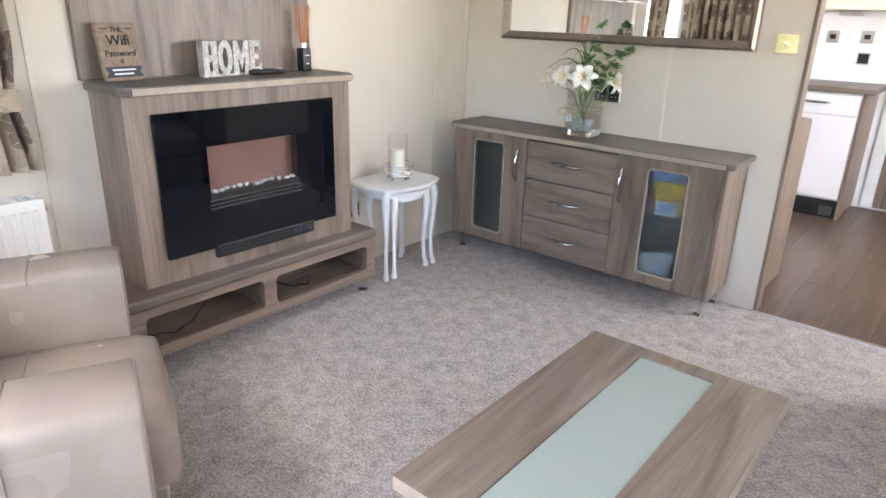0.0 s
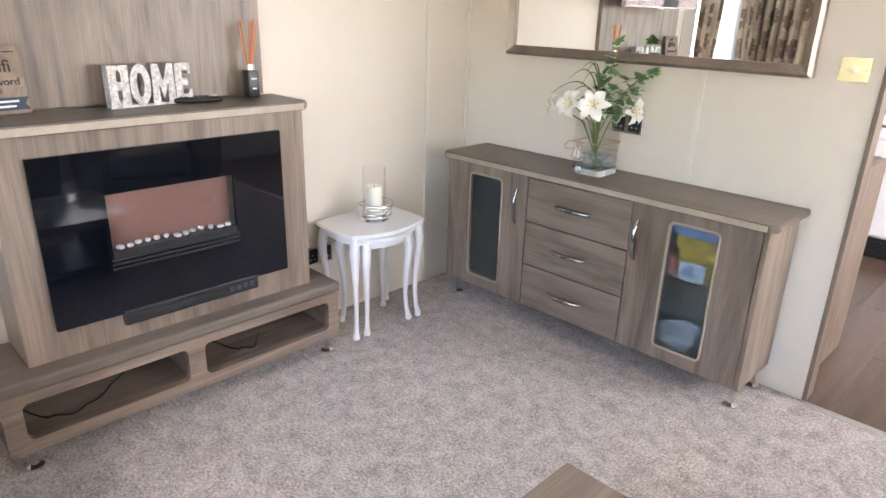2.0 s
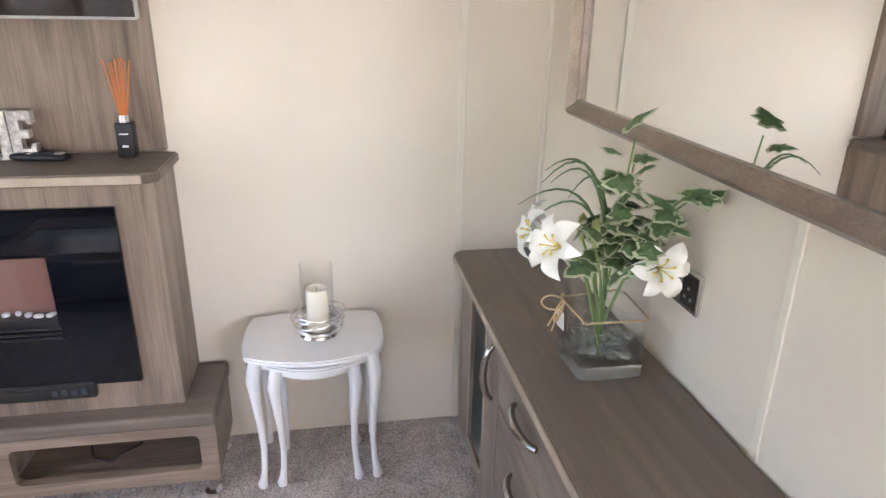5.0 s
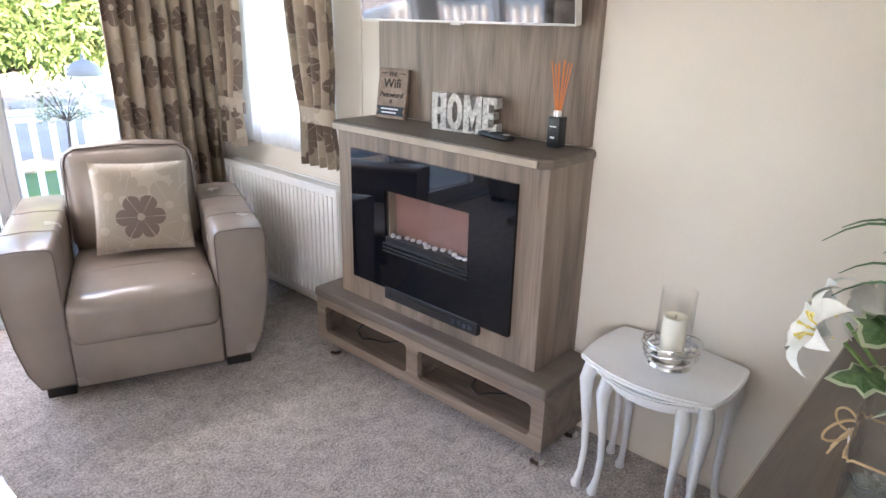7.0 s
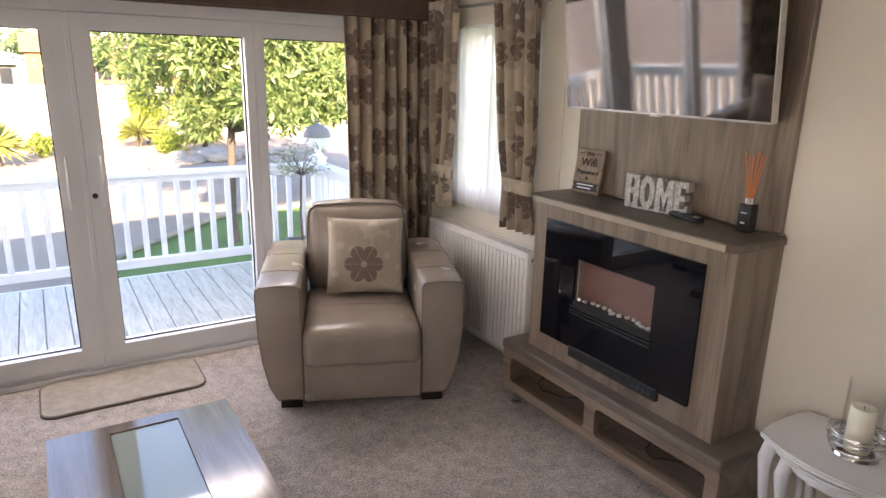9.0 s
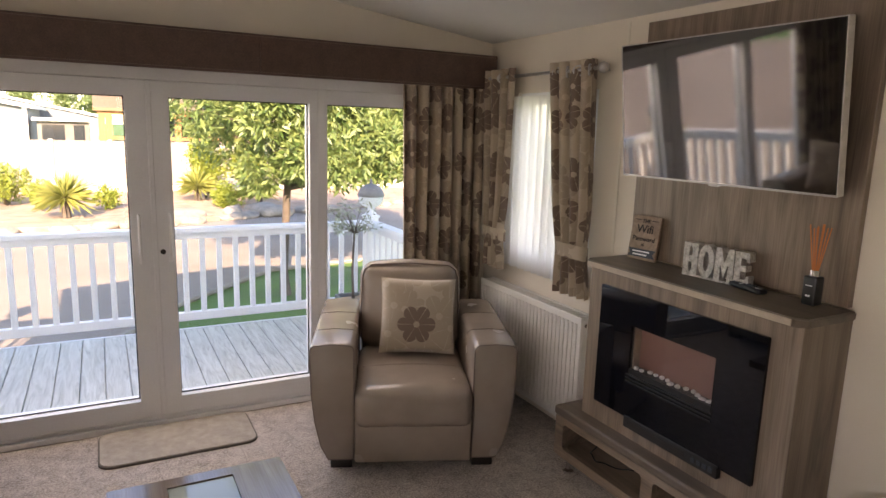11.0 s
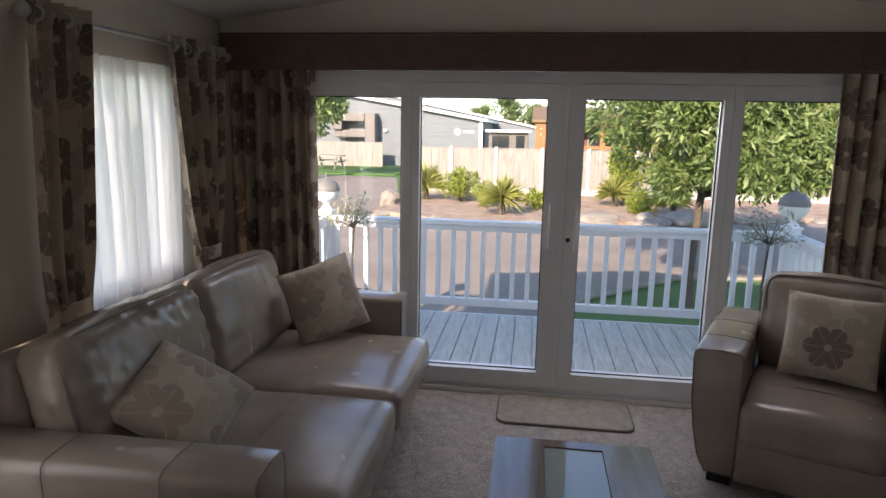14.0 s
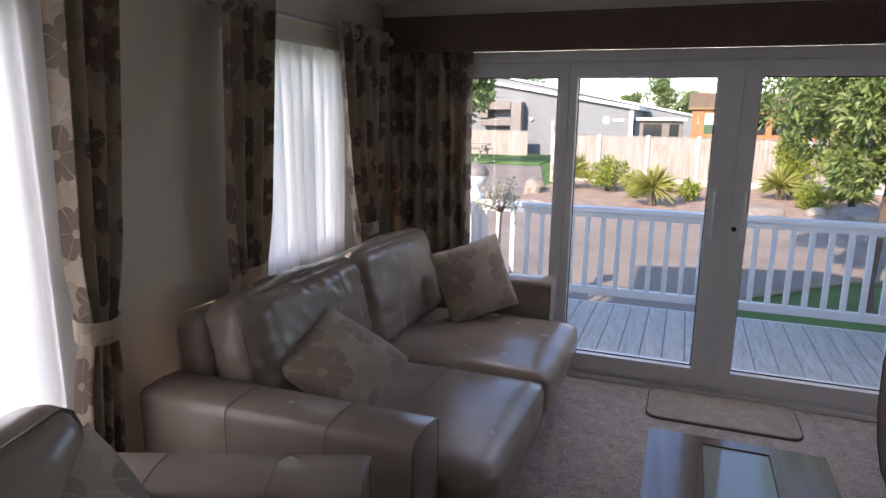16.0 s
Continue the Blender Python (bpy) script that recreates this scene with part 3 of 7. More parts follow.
# ---- patio doors ----
FT, GT, GB = 1.83, 1.698, 0.144     # frame top, glass top, glass bottom


def patio_doors():
    w = thing("window_1", "white plastic patio doors with two fixed side lights", "patio door", (-0.1, 0, 0), kind="structure")
    part("window_frame", join(box(-1.72, 1.52, -0.055, 0.05, FT - 0.055, FT + 0.005, 0.004), box(-1.72, 1.52, -0.055, 0.05, 0.0, 0.05, 0.004),
                              box(-1.72, -1.66, -0.055, 0.05, 0.05, FT - 0.055, 0.004), box(1.46, 1.52, -0.055, 0.05, 0.05, FT - 0.055, 0.004),
                              box(-0.99, -0.945, -0.055, 0.05, 0.05, FT - 0.055, 0.004), box(0.752, 0.803, -0.055, 0.05, 0.05, FT - 0.055, 0.004)), M_UPVC, w)
    part("window_sill", box(-1.72, 1.52, 0.05, 0.075, 0.0, 0.03, 0.005), M_UPVC, w)

    def sash(name, x0, x1, g0, g1, y0, y1):
        s = part(name, frame_ring(rounded_rect(x0, x1, 0.052, FT - 0.057, 0.003, 2), rounded_rect(g0, g1, GB, GT, 0.003, 2), y0, y1, "y"), M_UPVC, w)
        p = part("pane", box(g0 - 0.005, g1 + 0.005, -0.006, 0.006, GB - 0.005, GT + 0.005), M_GLASS, s)
        p.visible_shadow = False
        part("gasket", frame_ring(rounded_rect(g0 - 0.001, g1 + 0.001, GB - 0.001, GT + 0.001, 0.003, 2), rounded_rect(g0 + 0.006, g1 - 0.006, GB + 0.006, GT - 0.006, 0.003, 2), 0.006, 0.012, "y"), M_BLACK, s)
        return s
    sash("side_light", 0.805, 1.458, 0.818, 1.40, -0.035, 0.035)
    sash("side_light", -1.658, -0.992, -1.60, -1.004, -0.035, 0.035)
    left = sash("door_leaf", -0.098, 0.750, 0.006, 0.708, -0.04, 0.056)
    right = sash("door_leaf", -0.943, -0.102, -0.899, -0.192, -0.04, 0.056)
    for leaf, x in ((left, -0.03), (right, -0.17)):
        part("pull_handle", join(tube([(x, 0.062, 0.88), (x, 0.088, 0.895), (x, 0.092, 1.0), (x, 0.088, 1.105), (x, 0.062, 1.12)], 0.007, 10)), M_WHITE, leaf, smooth=60)
    part("keyhole", moved(lathe([(0.0, 0.0), (0.013, 0.0), (0.013, 0.006), (0, 0.006)], seg=14), pose(-0.135, 0.056, 0.93, -90)), M_BLACK, right)
    # the lip that covers the meeting leaves
    part("meeting_bead", box(-0.112, -0.088, 0.056, 0.064, 0.06, FT - 0.06, 0.003), M_UPVC, left)


patio_doors()


def side_window(name, wall_x, y0, y1, z0, z1, mullion):
    """A plastic window set in a side wall, with one mullion."""
    inward = 1 if wall_x < 0 else -1
    a, b = sorted((wall_x - inward * 0.085, wall_x - inward * 0.02))
    w = thing(name, "white plastic framed window, net curtained in the lounge", "window", (wall_x, (y0 + y1) / 2, z0), kind="structure")
    part("window_frame", frame_ring(rounded_rect(y0, y1, z0, z1, 0.004, 2), rounded_rect(y0 + 0.06, y1 - 0.06, z0 + 0.06, z1 - 0.06, 0.004, 2), a, b, "x"), M_UPVC, w)
    part("mullion", box(a + 0.004, b - 0.004, mullion - 0.03, mullion + 0.03, z0 + 0.06, z1 - 0.06, 0.003), M_UPVC, w)
    mid = (a + b) / 2
    for lo, hi in ((y0 + 0.055, mullion - 0.028), (mullion + 0.028, y1 - 0.055)):
        p = part("pane", box(mid - 0.004, mid + 0.004, lo, hi, z0 + 0.055, z1 - 0.055), M_GLASS, w)
        p.visible_shadow = False
    part("window_sill", box(*sorted((wall_x - inward * 0.02, wall_x + inward * 0.03)), y0 - 0.02, y1 + 0.02, z0 - 0.02, z0 + 0.006, 0.004), M_UPVC, w)


side_window("window_2", XL, 0.36, 1.05, 0.84, 1.80, 0.72)
side_window("window_3", XR, 0.62, 1.52, 0.78, 1.80, 1.0)
side_window("window_4", XR, 2.36, 3.3, 0.35, 1.80, 2.75)
# Two unseen kitchen windows, added to bring in more light.
side_window("unseen_window_5", XR, 3.75, 4.82, 0.95, 1.85, 4.28)
side_window("unseen_window_6", XL, 4.4, 5.4, 1.0, 1.8, 4.9)

# ---- pelmet, curtains, nets ----
pelmet = thing("pelmet", "long brown leather-look pelmet over the patio doors", "pelmet", (-0.1, 0.11, 1.845))
for p0, p1 in ((XL + 0.04, -0.6174), (-0.617, XR - 0.05)):
    part("front_panel", box(p0, p1, 0.158, 0.176, 1.825, 2.02, 0.005, 3), M_PELMET, pelmet)
part("top_board", box(XL + 0.04, XR - 0.05, 0.052, 0.157, 2.002, 2.018), M_PELMET, pelmet)
for p0 in (XL + 0.04, XR - 0.066):
    part("end_return", box(p0, p0 + 0.016, 0.052, 0.157, 1.827, 2.001), M_PELMET, pelmet)
for z in (1.837, 2.008):
    part("stitching", tube([(XL + 0.05, 0.177, z), (XR - 0.06, 0.177, z)], 0.0012, 4), M_PIPING, pelmet)


def hanging(axis, plane, top, bottom, z0, z1, folds, amp, seed, tie=None, bunch=0.0, toward=1):
    """Cloth in folds: top and bottom are its extents along the wall; tie is the height where a band draws it in."""
    rnd = random.Random(seed)
    ph = [rnd.uniform(0, 6.28) for _ in range(4)]

    def place(u, v):
        z = z1 + (z0 - z1) * v
        a = top[0] + (bottom[0] - top[0]) * v
        b = top[1] + (bottom[1] - top[1]) * v
        if tie:
            k = math.exp(-((z - tie) / 0.13) ** 2) * bunch
            m = (a + b) / 2
            a, b = a + (m - a) * k, b + (m - b) * k
        uu = u + 0.012 * math.sin(9 * u + ph[0] + 2 * v)
        s = a + (b - a) * uu
        off = amp * (math.sin(2 * math.pi * folds * u + ph[1]) + 0.28 * math.sin(4 * math.pi * folds * u + ph[2] + 1.5 * v) + 0.25 * v * math.sin(5 * u + ph[3]))
        d = plane + toward * off
        return (s, d, z) if axis == "x" else (d, s, z)
    return cloth(int(folds * 12), 40, place)


def curtain(label, axis, plane, top, bottom, z0, z1, folds, amp, seed, tie=None, bunch=0.0, eyelets=False, toward=1, depth=0.004):
    mid = (top[0] + top[1]) / 2
    at = (mid, plane, z0) if axis == "x" else (plane, mid, z0)
    c = thing("curtain", label, "curtain", at, group="flowered curtains")
    part("cloth", thick(hanging(axis, plane, top, bottom, z0, z1, folds, amp, seed, tie, bunch, toward), depth), M_CURTAIN, c, smooth=60)
    if tie:
        f = (z1 - tie) / (z1 - z0)
        lo = top[0] + (bottom[0] - top[0]) * f
        hi = top[1] + (bottom[1] - top[1]) * f
        m, h = (lo + hi) / 2, (hi - lo) / 2 * (1 - bunch) + 0.012
        ring = []
        for k in range(25):
            t = 2 * math.pi * k / 24
            s, d = m + h * math.cos(t), plane + (amp * 1.6 + 0.008) * math.sin(t)
            ring.append((s, d))

        def band(u, v):
            s, d = ring[min(24, int(round(u * 24)))]
            z = tie + 0.035 - 0.07 * v + 0.01 * math.sin(u * 6.28)
            return (s, d, z) if axis == "x" else (d, s, z)
        part("tieback", thick(cloth(24, 3, band), 0.004), M_CURTAIN, c, "matching cloth tieback", smooth=60)
    if eyelets:
        n = int(folds)
        for k in range(n):
            s = top[0] + (top[1] - top[0]) * (k + 0.5) / n
            e = tube([(0.024 * math.cos(2 * math.pi * q / 14), 0, 0.024 * math.sin(2 * math.pi * q / 14)) for q in range(15)], 0.006, 6)
            tilt = 40 if k % 2 else -40
            base = pose(s, plane, z1 - 0.05, 0, 0, 90 + tilt) if axis == "x" else pose(plane, s, z1 - 0.05, 0, 0, tilt)
            part("eyelet", moved(e, base), M_STEEL, c, "steel eyelet", smooth=60)
    return c


FLOOR_LABEL = "full-length beige curtain with brown flowers, drawn open"
curtain(FLOOR_LABEL + " beside patio doors", "x", 0.115, (1.29, 1.81), (1.27, 1.82), 0.015, 1.835, 7, 0.03, 1)
curtain(FLOOR_LABEL + " beside armchair", "x", 0.115, (-1.97, -1.44), (-1.99, -1.46), 0.015, 1.835, 7, 0.03, 2)
SILL_LABEL = "short beige eyelet curtain with brown flowers, tied back"
curtain(SILL_LABEL + " over radiator", "y", XL + 0.10, (0.10, 0.465), (0.2, 0.43), 0.78, 1.93, 4, 0.026, 3, 0.98, 0.25, True)
curtain(SILL_LABEL + " beside fireplace", "y", XL + 0.10, (0.80, 1.13), (0.94, 1.18), 0.775, 1.93, 4, 0.026, 4, 1.0, 0.22, True)
curtain(SILL_LABEL + " behind sofa", "y", XR - 0.11, (1.35, 1.63), (1.46, 1.68), 0.62, 1.93, 4, 0.026, 5, 0.85, 0.2, True)
curtain(SILL_LABEL + " behind sofa back", "y", XR - 0.11, (0.27, 0.79), (0.40, 0.63), 0.62, 1.93, 5, 0.026, 6, 0.88, 0.25, True)
curtain("long beige flowered curtain tied back beside window", "y", XR - 0.11, (2.09, 2.35), (2.24, 2.39), 0.3, 1.93, 4, 0.03, 7, 0.84, 0.35, True)


def net(name_label, plane, y0, y1, z0, z1, seed, lean=0.0):
    ob = thing("net_curtain", name_label, "net curtain", (plane, (y0 + y1) / 2, z0), group="net curtains")
    c = hanging("y", plane, (y0, y1), (y0 + lean, y1 + lean * 0.5), z0, z1, 11, 0.018, seed)
    part("cloth", c, M_NET, ob, smooth=60)


net("sheer white net curtain at window over radiator", XL + 0.045, 0.33, 1.08, 0.80, 1.78, 11)
net("sheer white net curtain at window behind sofa", XR - 0.05, 0.50, 1.50, 0.72, 1.79, 12)
net("sheer white net curtain at long window", XR - 0.05, 2.3, 3.4, 0.3, 1.82, 13)


def curtain_rod(label, plane, y0, y1, z, wall):
    r = thing("curtain_rod", label, "curtain rod", (plane, (y0 + y1) / 2, z), group="curtain rods")
    part("pole", tube([(plane, y0, z), (plane, y1, z)], 0.009, 10), M_STEEL, r, smooth=60)
    for y, s in ((y0, -1), (y1, 1)):
        part("finial", moved(lathe([(0.0, 0.0), (0.014, 0.0), (0.014, 0.012), (0.024, 0.02), (0.027, 0.036), (0.02, 0.052), (0, 0.058)], seg=14), pose(plane, y, z, -90 * s, 0, 0)), M_STEEL, r, smooth=60)
        part("bracket", tube([(wall, y - s * 0.04, z), (plane, y - s * 0.04, z)], 0.007, 8), M_STEEL, r, smooth=60)


curtain_rod("brushed steel curtain rod above radiator window", XL + 0.10, 0.13, 1.15, 1.885, XL)
curtain_rod("brushed steel curtain rod above sofa window", XR - 0.11, 0.25, 1.62, 1.885, XR)
curtain_rod("brushed steel curtain rod above long window", XR - 0.11, 2.05, 3.45, 1.885, XR)

# ---- fireplace ----


def fireplace():
    f = thing("fireplace_surround", "grey-brown elm laminate fireplace surround on low plinth", "fireplace", (-1.9, 1.89, 0))
    part("body", frame_ring(rounded_rect(1.392, 2.386, 0.322, 1.009, 0.003, 2), rounded_rect(1.68, 2.115, 0.56, 0.84, 0.003, 2), XL + 0.03, -1.793, "x"), M_WOOD_Z, f)
    part("facing", frame_ring(rounded_rect(1.392, 2.386, 0.322, 1.009, 0.002, 2), rounded_rect(1.53, 2.25, 0.44, 0.93, 0.002, 2), -1.793, -1.785, "x"), M_WOOD_Z, f)
    ml = [(XL + 0.03, 1.374), (-1.778, 1.374), (-1.742, 1.408), (-1.742, 2.372), (-1.778, 2.406), (XL + 0.03, 2.406)]
    top = prism(ml, 1.011, 1.041)
    bmesh.ops.bevel(top, geom=[e for e in top.edges], offset=0.005, segments=2, affect="EDGES")
    part("mantel_shelf", top, M_TOP_Y, f, "dark grey-brown shelf")
    part("shelf_edge", join(box(-1.7425, -1.7385, 1.412, 2.368, 1.015, 1.037, 0.001)), M_EDGE, f, "edge strip coloured pale as if catching light")
    # plinth with two open niches
    y0, y1, ym, zb, zt = 1.288, 2.476, 1.873, 0.078, 0.322
    part("plinth_top", box(XL + 0.03, -1.712, y0 - 0.006, y1 + 0.006, zt - 0.045, zt, 0.012, 3), M_TOP_Y, f)
    a = frame_ring(rounded_rect(y0, ym, zb, zt - 0.046, 0.006, 6), rounded_rect(y0 + 0.055, ym - 0.03, zb + 0.043, zt - 0.078, 0.02, 6), -1.75, -1.722, "x")
    b = frame_ring(rounded_rect(ym, y1, zb, zt - 0.046, 0.006, 6), rounded_rect(ym + 0.03, y1 - 0.05, zb + 0.043, zt - 0.078, 0.02, 6), -1.75, -1.722, "x")
    part("plinth_front", join(a, b), M_WOOD_Y, f)
    part("plinth_base", box(XL + 0.03, -1.752, y0 + 0.004, y1 - 0.004, zb, zb + 0.03), M_WOOD_Y, f)
    part("plinth_back", box(XL + 0.03, XL + 0.045, y0 + 0.02, y1 - 0.02, zb + 0.03, zt - 0.046), M_WOOD_Y, f)
    for y in (y0 + 0.012, ym, y1 - 0.012):
        part("plinth_divider", box(XL + 0.045, -1.752, y - 0.011, y + 0.011, zb + 0.03, zt - 0.046), M_WOOD_Y, f)
    for y in (1.35, 2.44):
        for x in (-1.765, -1.98):
            part("foot", lathe([(0, 0), (0.027, 0), (0.027, 0.008), (0.014, 0.016), (0.012, 0.055), (0.02, 0.078), (0, 0.078)], (x, y, 0), 16), M_CHROME, f, "chrome foot", smooth=50)
    # electric fire set into it
    e = thing("electric_fire", "wide black glass wall-hung electric fire, unlit, with pebbles", "electric fire", (-1.78, 1.88, 0.41))
    out, hole = rounded_rect(1.481, 2.281, 0.416, 0.946, 0.004, 2), rounded_rect(1.672, 2.09, 0.60, 0.812, 0.003, 2)
    part("front_glass", frame_ring(out, hole, -1.784, -1.771, "x"), M_BLACKGLASS, e)
    part("fire_back", box(-1.835, -1.825, 1.665, 2.10, 0.60, 0.82), M_FLAMEBACK, e, "rust-red fire back panel")
    part("fire_box", join(box(-1.825, -1.785, 1.657, 1.672, 0.60, 0.82), box(-1.825, -1.785, 2.09, 2.105, 0.60, 0.82), box(-1.825, -1.785, 1.672, 2.09, 0.812, 0.824)), M_BLACK, e)
    part("pebble_tray", join(box(-1.825, -1.775, 1.672, 2.09, 0.60, 0.628), box(-1.781, -1.765, 1.665, 2.095, 0.600, 0.606), box(-1.781, -1.765, 1.665, 2.095, 0.585, 0.591), box(-1.781, -1.765, 1.665, 2.095, 0.57, 0.576)), M_BLACK, e)
    rnd = random.Random(5)
    for k in range(13):
        p = soft(0, 0, 0, rnd.uniform(0.016, 0.022), rnd.uniform(0.018, 0.03), rnd.uniform(0.011, 0.016), 0.008, n=4)
        part("pebble", moved(p, pose(-1.80 + rnd.uniform(-0.012, 0.012), 1.70 + k * 0.0305, 0.635, 0, 0, rnd.uniform(0, 180))), M_PEBBLE, e, smooth=80)
    part("pane", box(-1.781, -1.776, 1.672, 2.09, 0.60, 0.812), M_GLASS, e)
    part("heater_panel", box(-1.788, -1.765, 1.675, 2.15, 0.375, 0.425, 0.003), M_BLACK, e)
    part("heater_slot", box(-1.766, -1.763, 1.70, 2.0, 0.392, 0.41), M_DARK, e)
    for k in range(4):
        part("switch_key", box(-1.765, -1.76, 2.035 + k * 0.026, 2.053 + k * 0.026, 0.39, 0.41, 0.002), M_BANNER, e)
    # panel up the wall
    single("wall_panel", box(XL, XL + 0.028, 1.372, 2.372, 1.043, 2.065, 0.003), M_WOOD_Z, "tall grey-brown elm laminate panel above the fireplace", "wall panel")
    single("wall_panel_lower", box(XL, XL + 0.028, 1.40, 2.38, 0.0, 1.009), M_WOOD_Z, "elm laminate backing panel behind the surround", "wall panel")


fireplace()


def loose_cable(label, pts):
    c = thing("power_cable", label, "cable", pts[0], group="loose cables")
    line = []
    for i in range(len(pts) - 1):
        for k in range(6):
            line.append(Vector(pts[i]).lerp(Vector(pts[i + 1]), k / 6) + Vector((0, 0, 0.004 * math.sin(k * 1.05))))
    part("lead", tube(line, 0.0035, 6), M_BLACK, c, smooth=60)


loose_cable("loose black cable lying in the plinth niche", [(-1.99, 1.34, 0.113), (-1.83, 1.42, 0.113), (-1.80, 1.50, 0.114), (-1.86, 1.60, 0.113), (-1.98, 1.72, 0.113)])
loose_cable("short black lead curled in the plinth niche", [(-1.98, 2.02, 0.113), (-1.83, 2.08, 0.114), (-1.81, 2.14, 0.115), (-1.92, 2.22, 0.113)])


def television():
    t = thing("television", "wide flat black television in slim silver frame on wall", "television", (-1.93, 1.88, 1.40))
    y0, y1, z0, z1, x = 1.458, 2.384, 1.412, 1.944, -1.862
    part("screen", box(x - 0.012, x - 0.001, y0 + 0.006, y1 - 0.006, z0 + 0.006, z1 - 0.004), M_SCREEN, t)
    part("bezel", frame_ring(rounded_rect(y0, y1, z0, z1, 0.004, 3), rounded_rect(y0 + 0.004, y1 - 0.004, z0 + 0.007, z1 - 0.004, 0.002, 3), x - 0.03, x, "x"), M_STEEL, t)
    part("casing", box(x - 0.06, x - 0.031, y0 + 0.03, y1 - 0.03, z0 + 0.03, z1 - 0.05, 0.012), M_BLACK, t)
    part("badge", box(x - 0.02, x + 0.002, 1.905, 1.945, z0 - 0.006, z0 + 0.002, 0.001), M_STEEL, t)
    mid = (y0 + y1) / 2
    lean = Matrix.Translation((x, mid, z0)) @ Matrix.Rotation(radians(7.0), 4, "Y") @ Matrix.Translation((-x, -mid, -z0))
    for o in t.children:
        o.data.transform(PLACE[t].inverted() @ lean @ PLACE[t])
    part("bracket", box(XL + 0.028, x - 0.045, 1.80, 1.96, 1.6, 1.78, 0.003), M_BLACK, t)


television()

# ---- things on the mantel ----
SHELF = 1.0415


def wifi_sign():
    s = thing("wifi_sign", "small brown wooden sign with handwritten wifi password lettering", "sign", (-1.968, 1.499, SHELF))
    t = pose(0, 0, 0, -9, 0, 0)
    turn = pose(0, 0, 0, 0, 0, 98)
    place = turn @ t
    part("board", moved(box(-0.073, 0.073, -0.009, 0.009, 0.0, 0.194, 0.003), place), M_SIGN, s, local=True)
    for text, size, z, depth in (("THE", 0.024, 0.164, 0.002), ("Wifi", 0.050, 0.120, 0.002), ("Password", 0.030, 0.083, 0.002), ("IS", 0.018, 0.06, 0.002)):
        part("writing", moved(lettering(text, size, depth), place @ pose(0, -0.0105, z)), M_INK, s, local=True)
    for q in (-0.06, 0.03):
        part("rule", moved(box(q, q + 0.03, -0.0115, -0.0095, 0.174, 0.177), place), M_INK, s, local=True)
    part("banner", moved(join(prism([(-0.07, 0.012), (0.07, 0.012), (0.058, 0.028), (0.07, 0.048), (-0.07, 0.048), (-0.058, 0.028)], -0.0125, -0.0095, "y")), place), M_BANNER, s, local=True)
    for k in range(2):
        part("chalk_line", moved(box(-0.045 + 0.004 * k, 0.042 - 0.01 * k, -0.0135, -0.0125, 0.034 - 0.014 * k, 0.040 - 0.014 * k), place), M_PAPER, s, local=True)


wifi_sign()


def home_letters():
    h = thing("home_letters", "silver glittered block letters spelling HOME on one block", "ornament", (-1.945, 1.909, SHELF), turn=96)
    stroke = 0.024

    def sheet(right, ink):
        return prism([(p, 0.006 + q * 0.126) for p, q in ink], -0.018, 0.018, "y")
    e, f = 0.17, 0.19          # serif height and bar thickness as shares of the letter's height
    w = 0.064
    s0, s1 = 0.007, stroke + 0.001
    side = [(0, 0), (s1 + 0.006, 0), (s1 + 0.006, e * 0.6), (s1, e), (s1, 0.40)]
    leg_h = side + [(w - x, z) for x, z in side[::-1]] + [(w - x, 1 - z) for x, z in side] + [(x, 1 - z) for x, z in side[::-1]]
    w_m = 0.080
    leg_m = [(0, 0), (0.026, 0), (0.024, 0.52), (0.040, 0.10), (0.056, 0.52), (0.054, 0), (w_m, 0), (w_m - 0.003, 1), (0.056, 1), (0.040, 0.56), (0.024, 1), (0.003, 1)]
    leg_e = [(0, 0), (0.058, 0), (0.060, 0.30), (0.050, 0.30), (0.044, f), (s1, f), (s1, 0.42), (0.046, 0.42), (0.046, 0.60), (s1, 0.60), (s1, 1 - f), (0.044, 1 - f), (0.048, 0.72), (0.058, 0.72), (0.056, 1), (0, 1)]
    part("letter", moved(sheet(w, leg_h), pose(-0.134, 0, 0)), M_SILVER, h, local=True)
    ring = [(math.cos(2 * math.pi * k / 28), math.sin(2 * math.pi * k / 28)) for k in range(28)]
    part("letter", frame_ring([(-0.033 + 0.034 * p, 0.070 + 0.065 * q) for p, q in ring], [(-0.033 + 0.012 * p, 0.070 + 0.038 * q) for p, q in ring], -0.0178, 0.0178, "y"), M_SILVER, h, local=True)
    part("letter", moved(sheet(w_m, leg_m), pose(0.004, 0, 0)), M_SILVER, h, local=True)
    part("letter", moved(sheet(0.06, leg_e), pose(0.086, 0, 0)), M_SILVER, h, local=True)
    part("letter_base", box(-0.136, 0.148, -0.0165, 0.0165, 0.0, 0.0085, 0.002), M_SILVER, h, local=True)


home_letters()


def remote_control():
    r = thing("remote_control", "slim black television remote control with small keys", "remote control", (-1.93, 2.065, SHELF), turn=78)
    part("body", soft(0, 0, 0.010, 0.16, 0.045, 0.02, 0.012, n=8), M_BLACK, r, local=True, smooth=60)
    for i in range(6):
        for j in range(3):
            part("key", box(-0.062 + i * 0.017, -0.052 + i * 0.017, -0.0155 + j * 0.012, -0.0075 + j * 0.012, 0.0185, 0.0215, 0.001), M_STEEL if i == 2 else M_BANNER, r, local=True)
    part("key_disc", lathe([(0, 0.018), (0.013, 0.018), (0.013, 0.0225), (0, 0.0225)], (0.055, 0, 0), 16), M_STEEL, r, local=True)


remote_control()


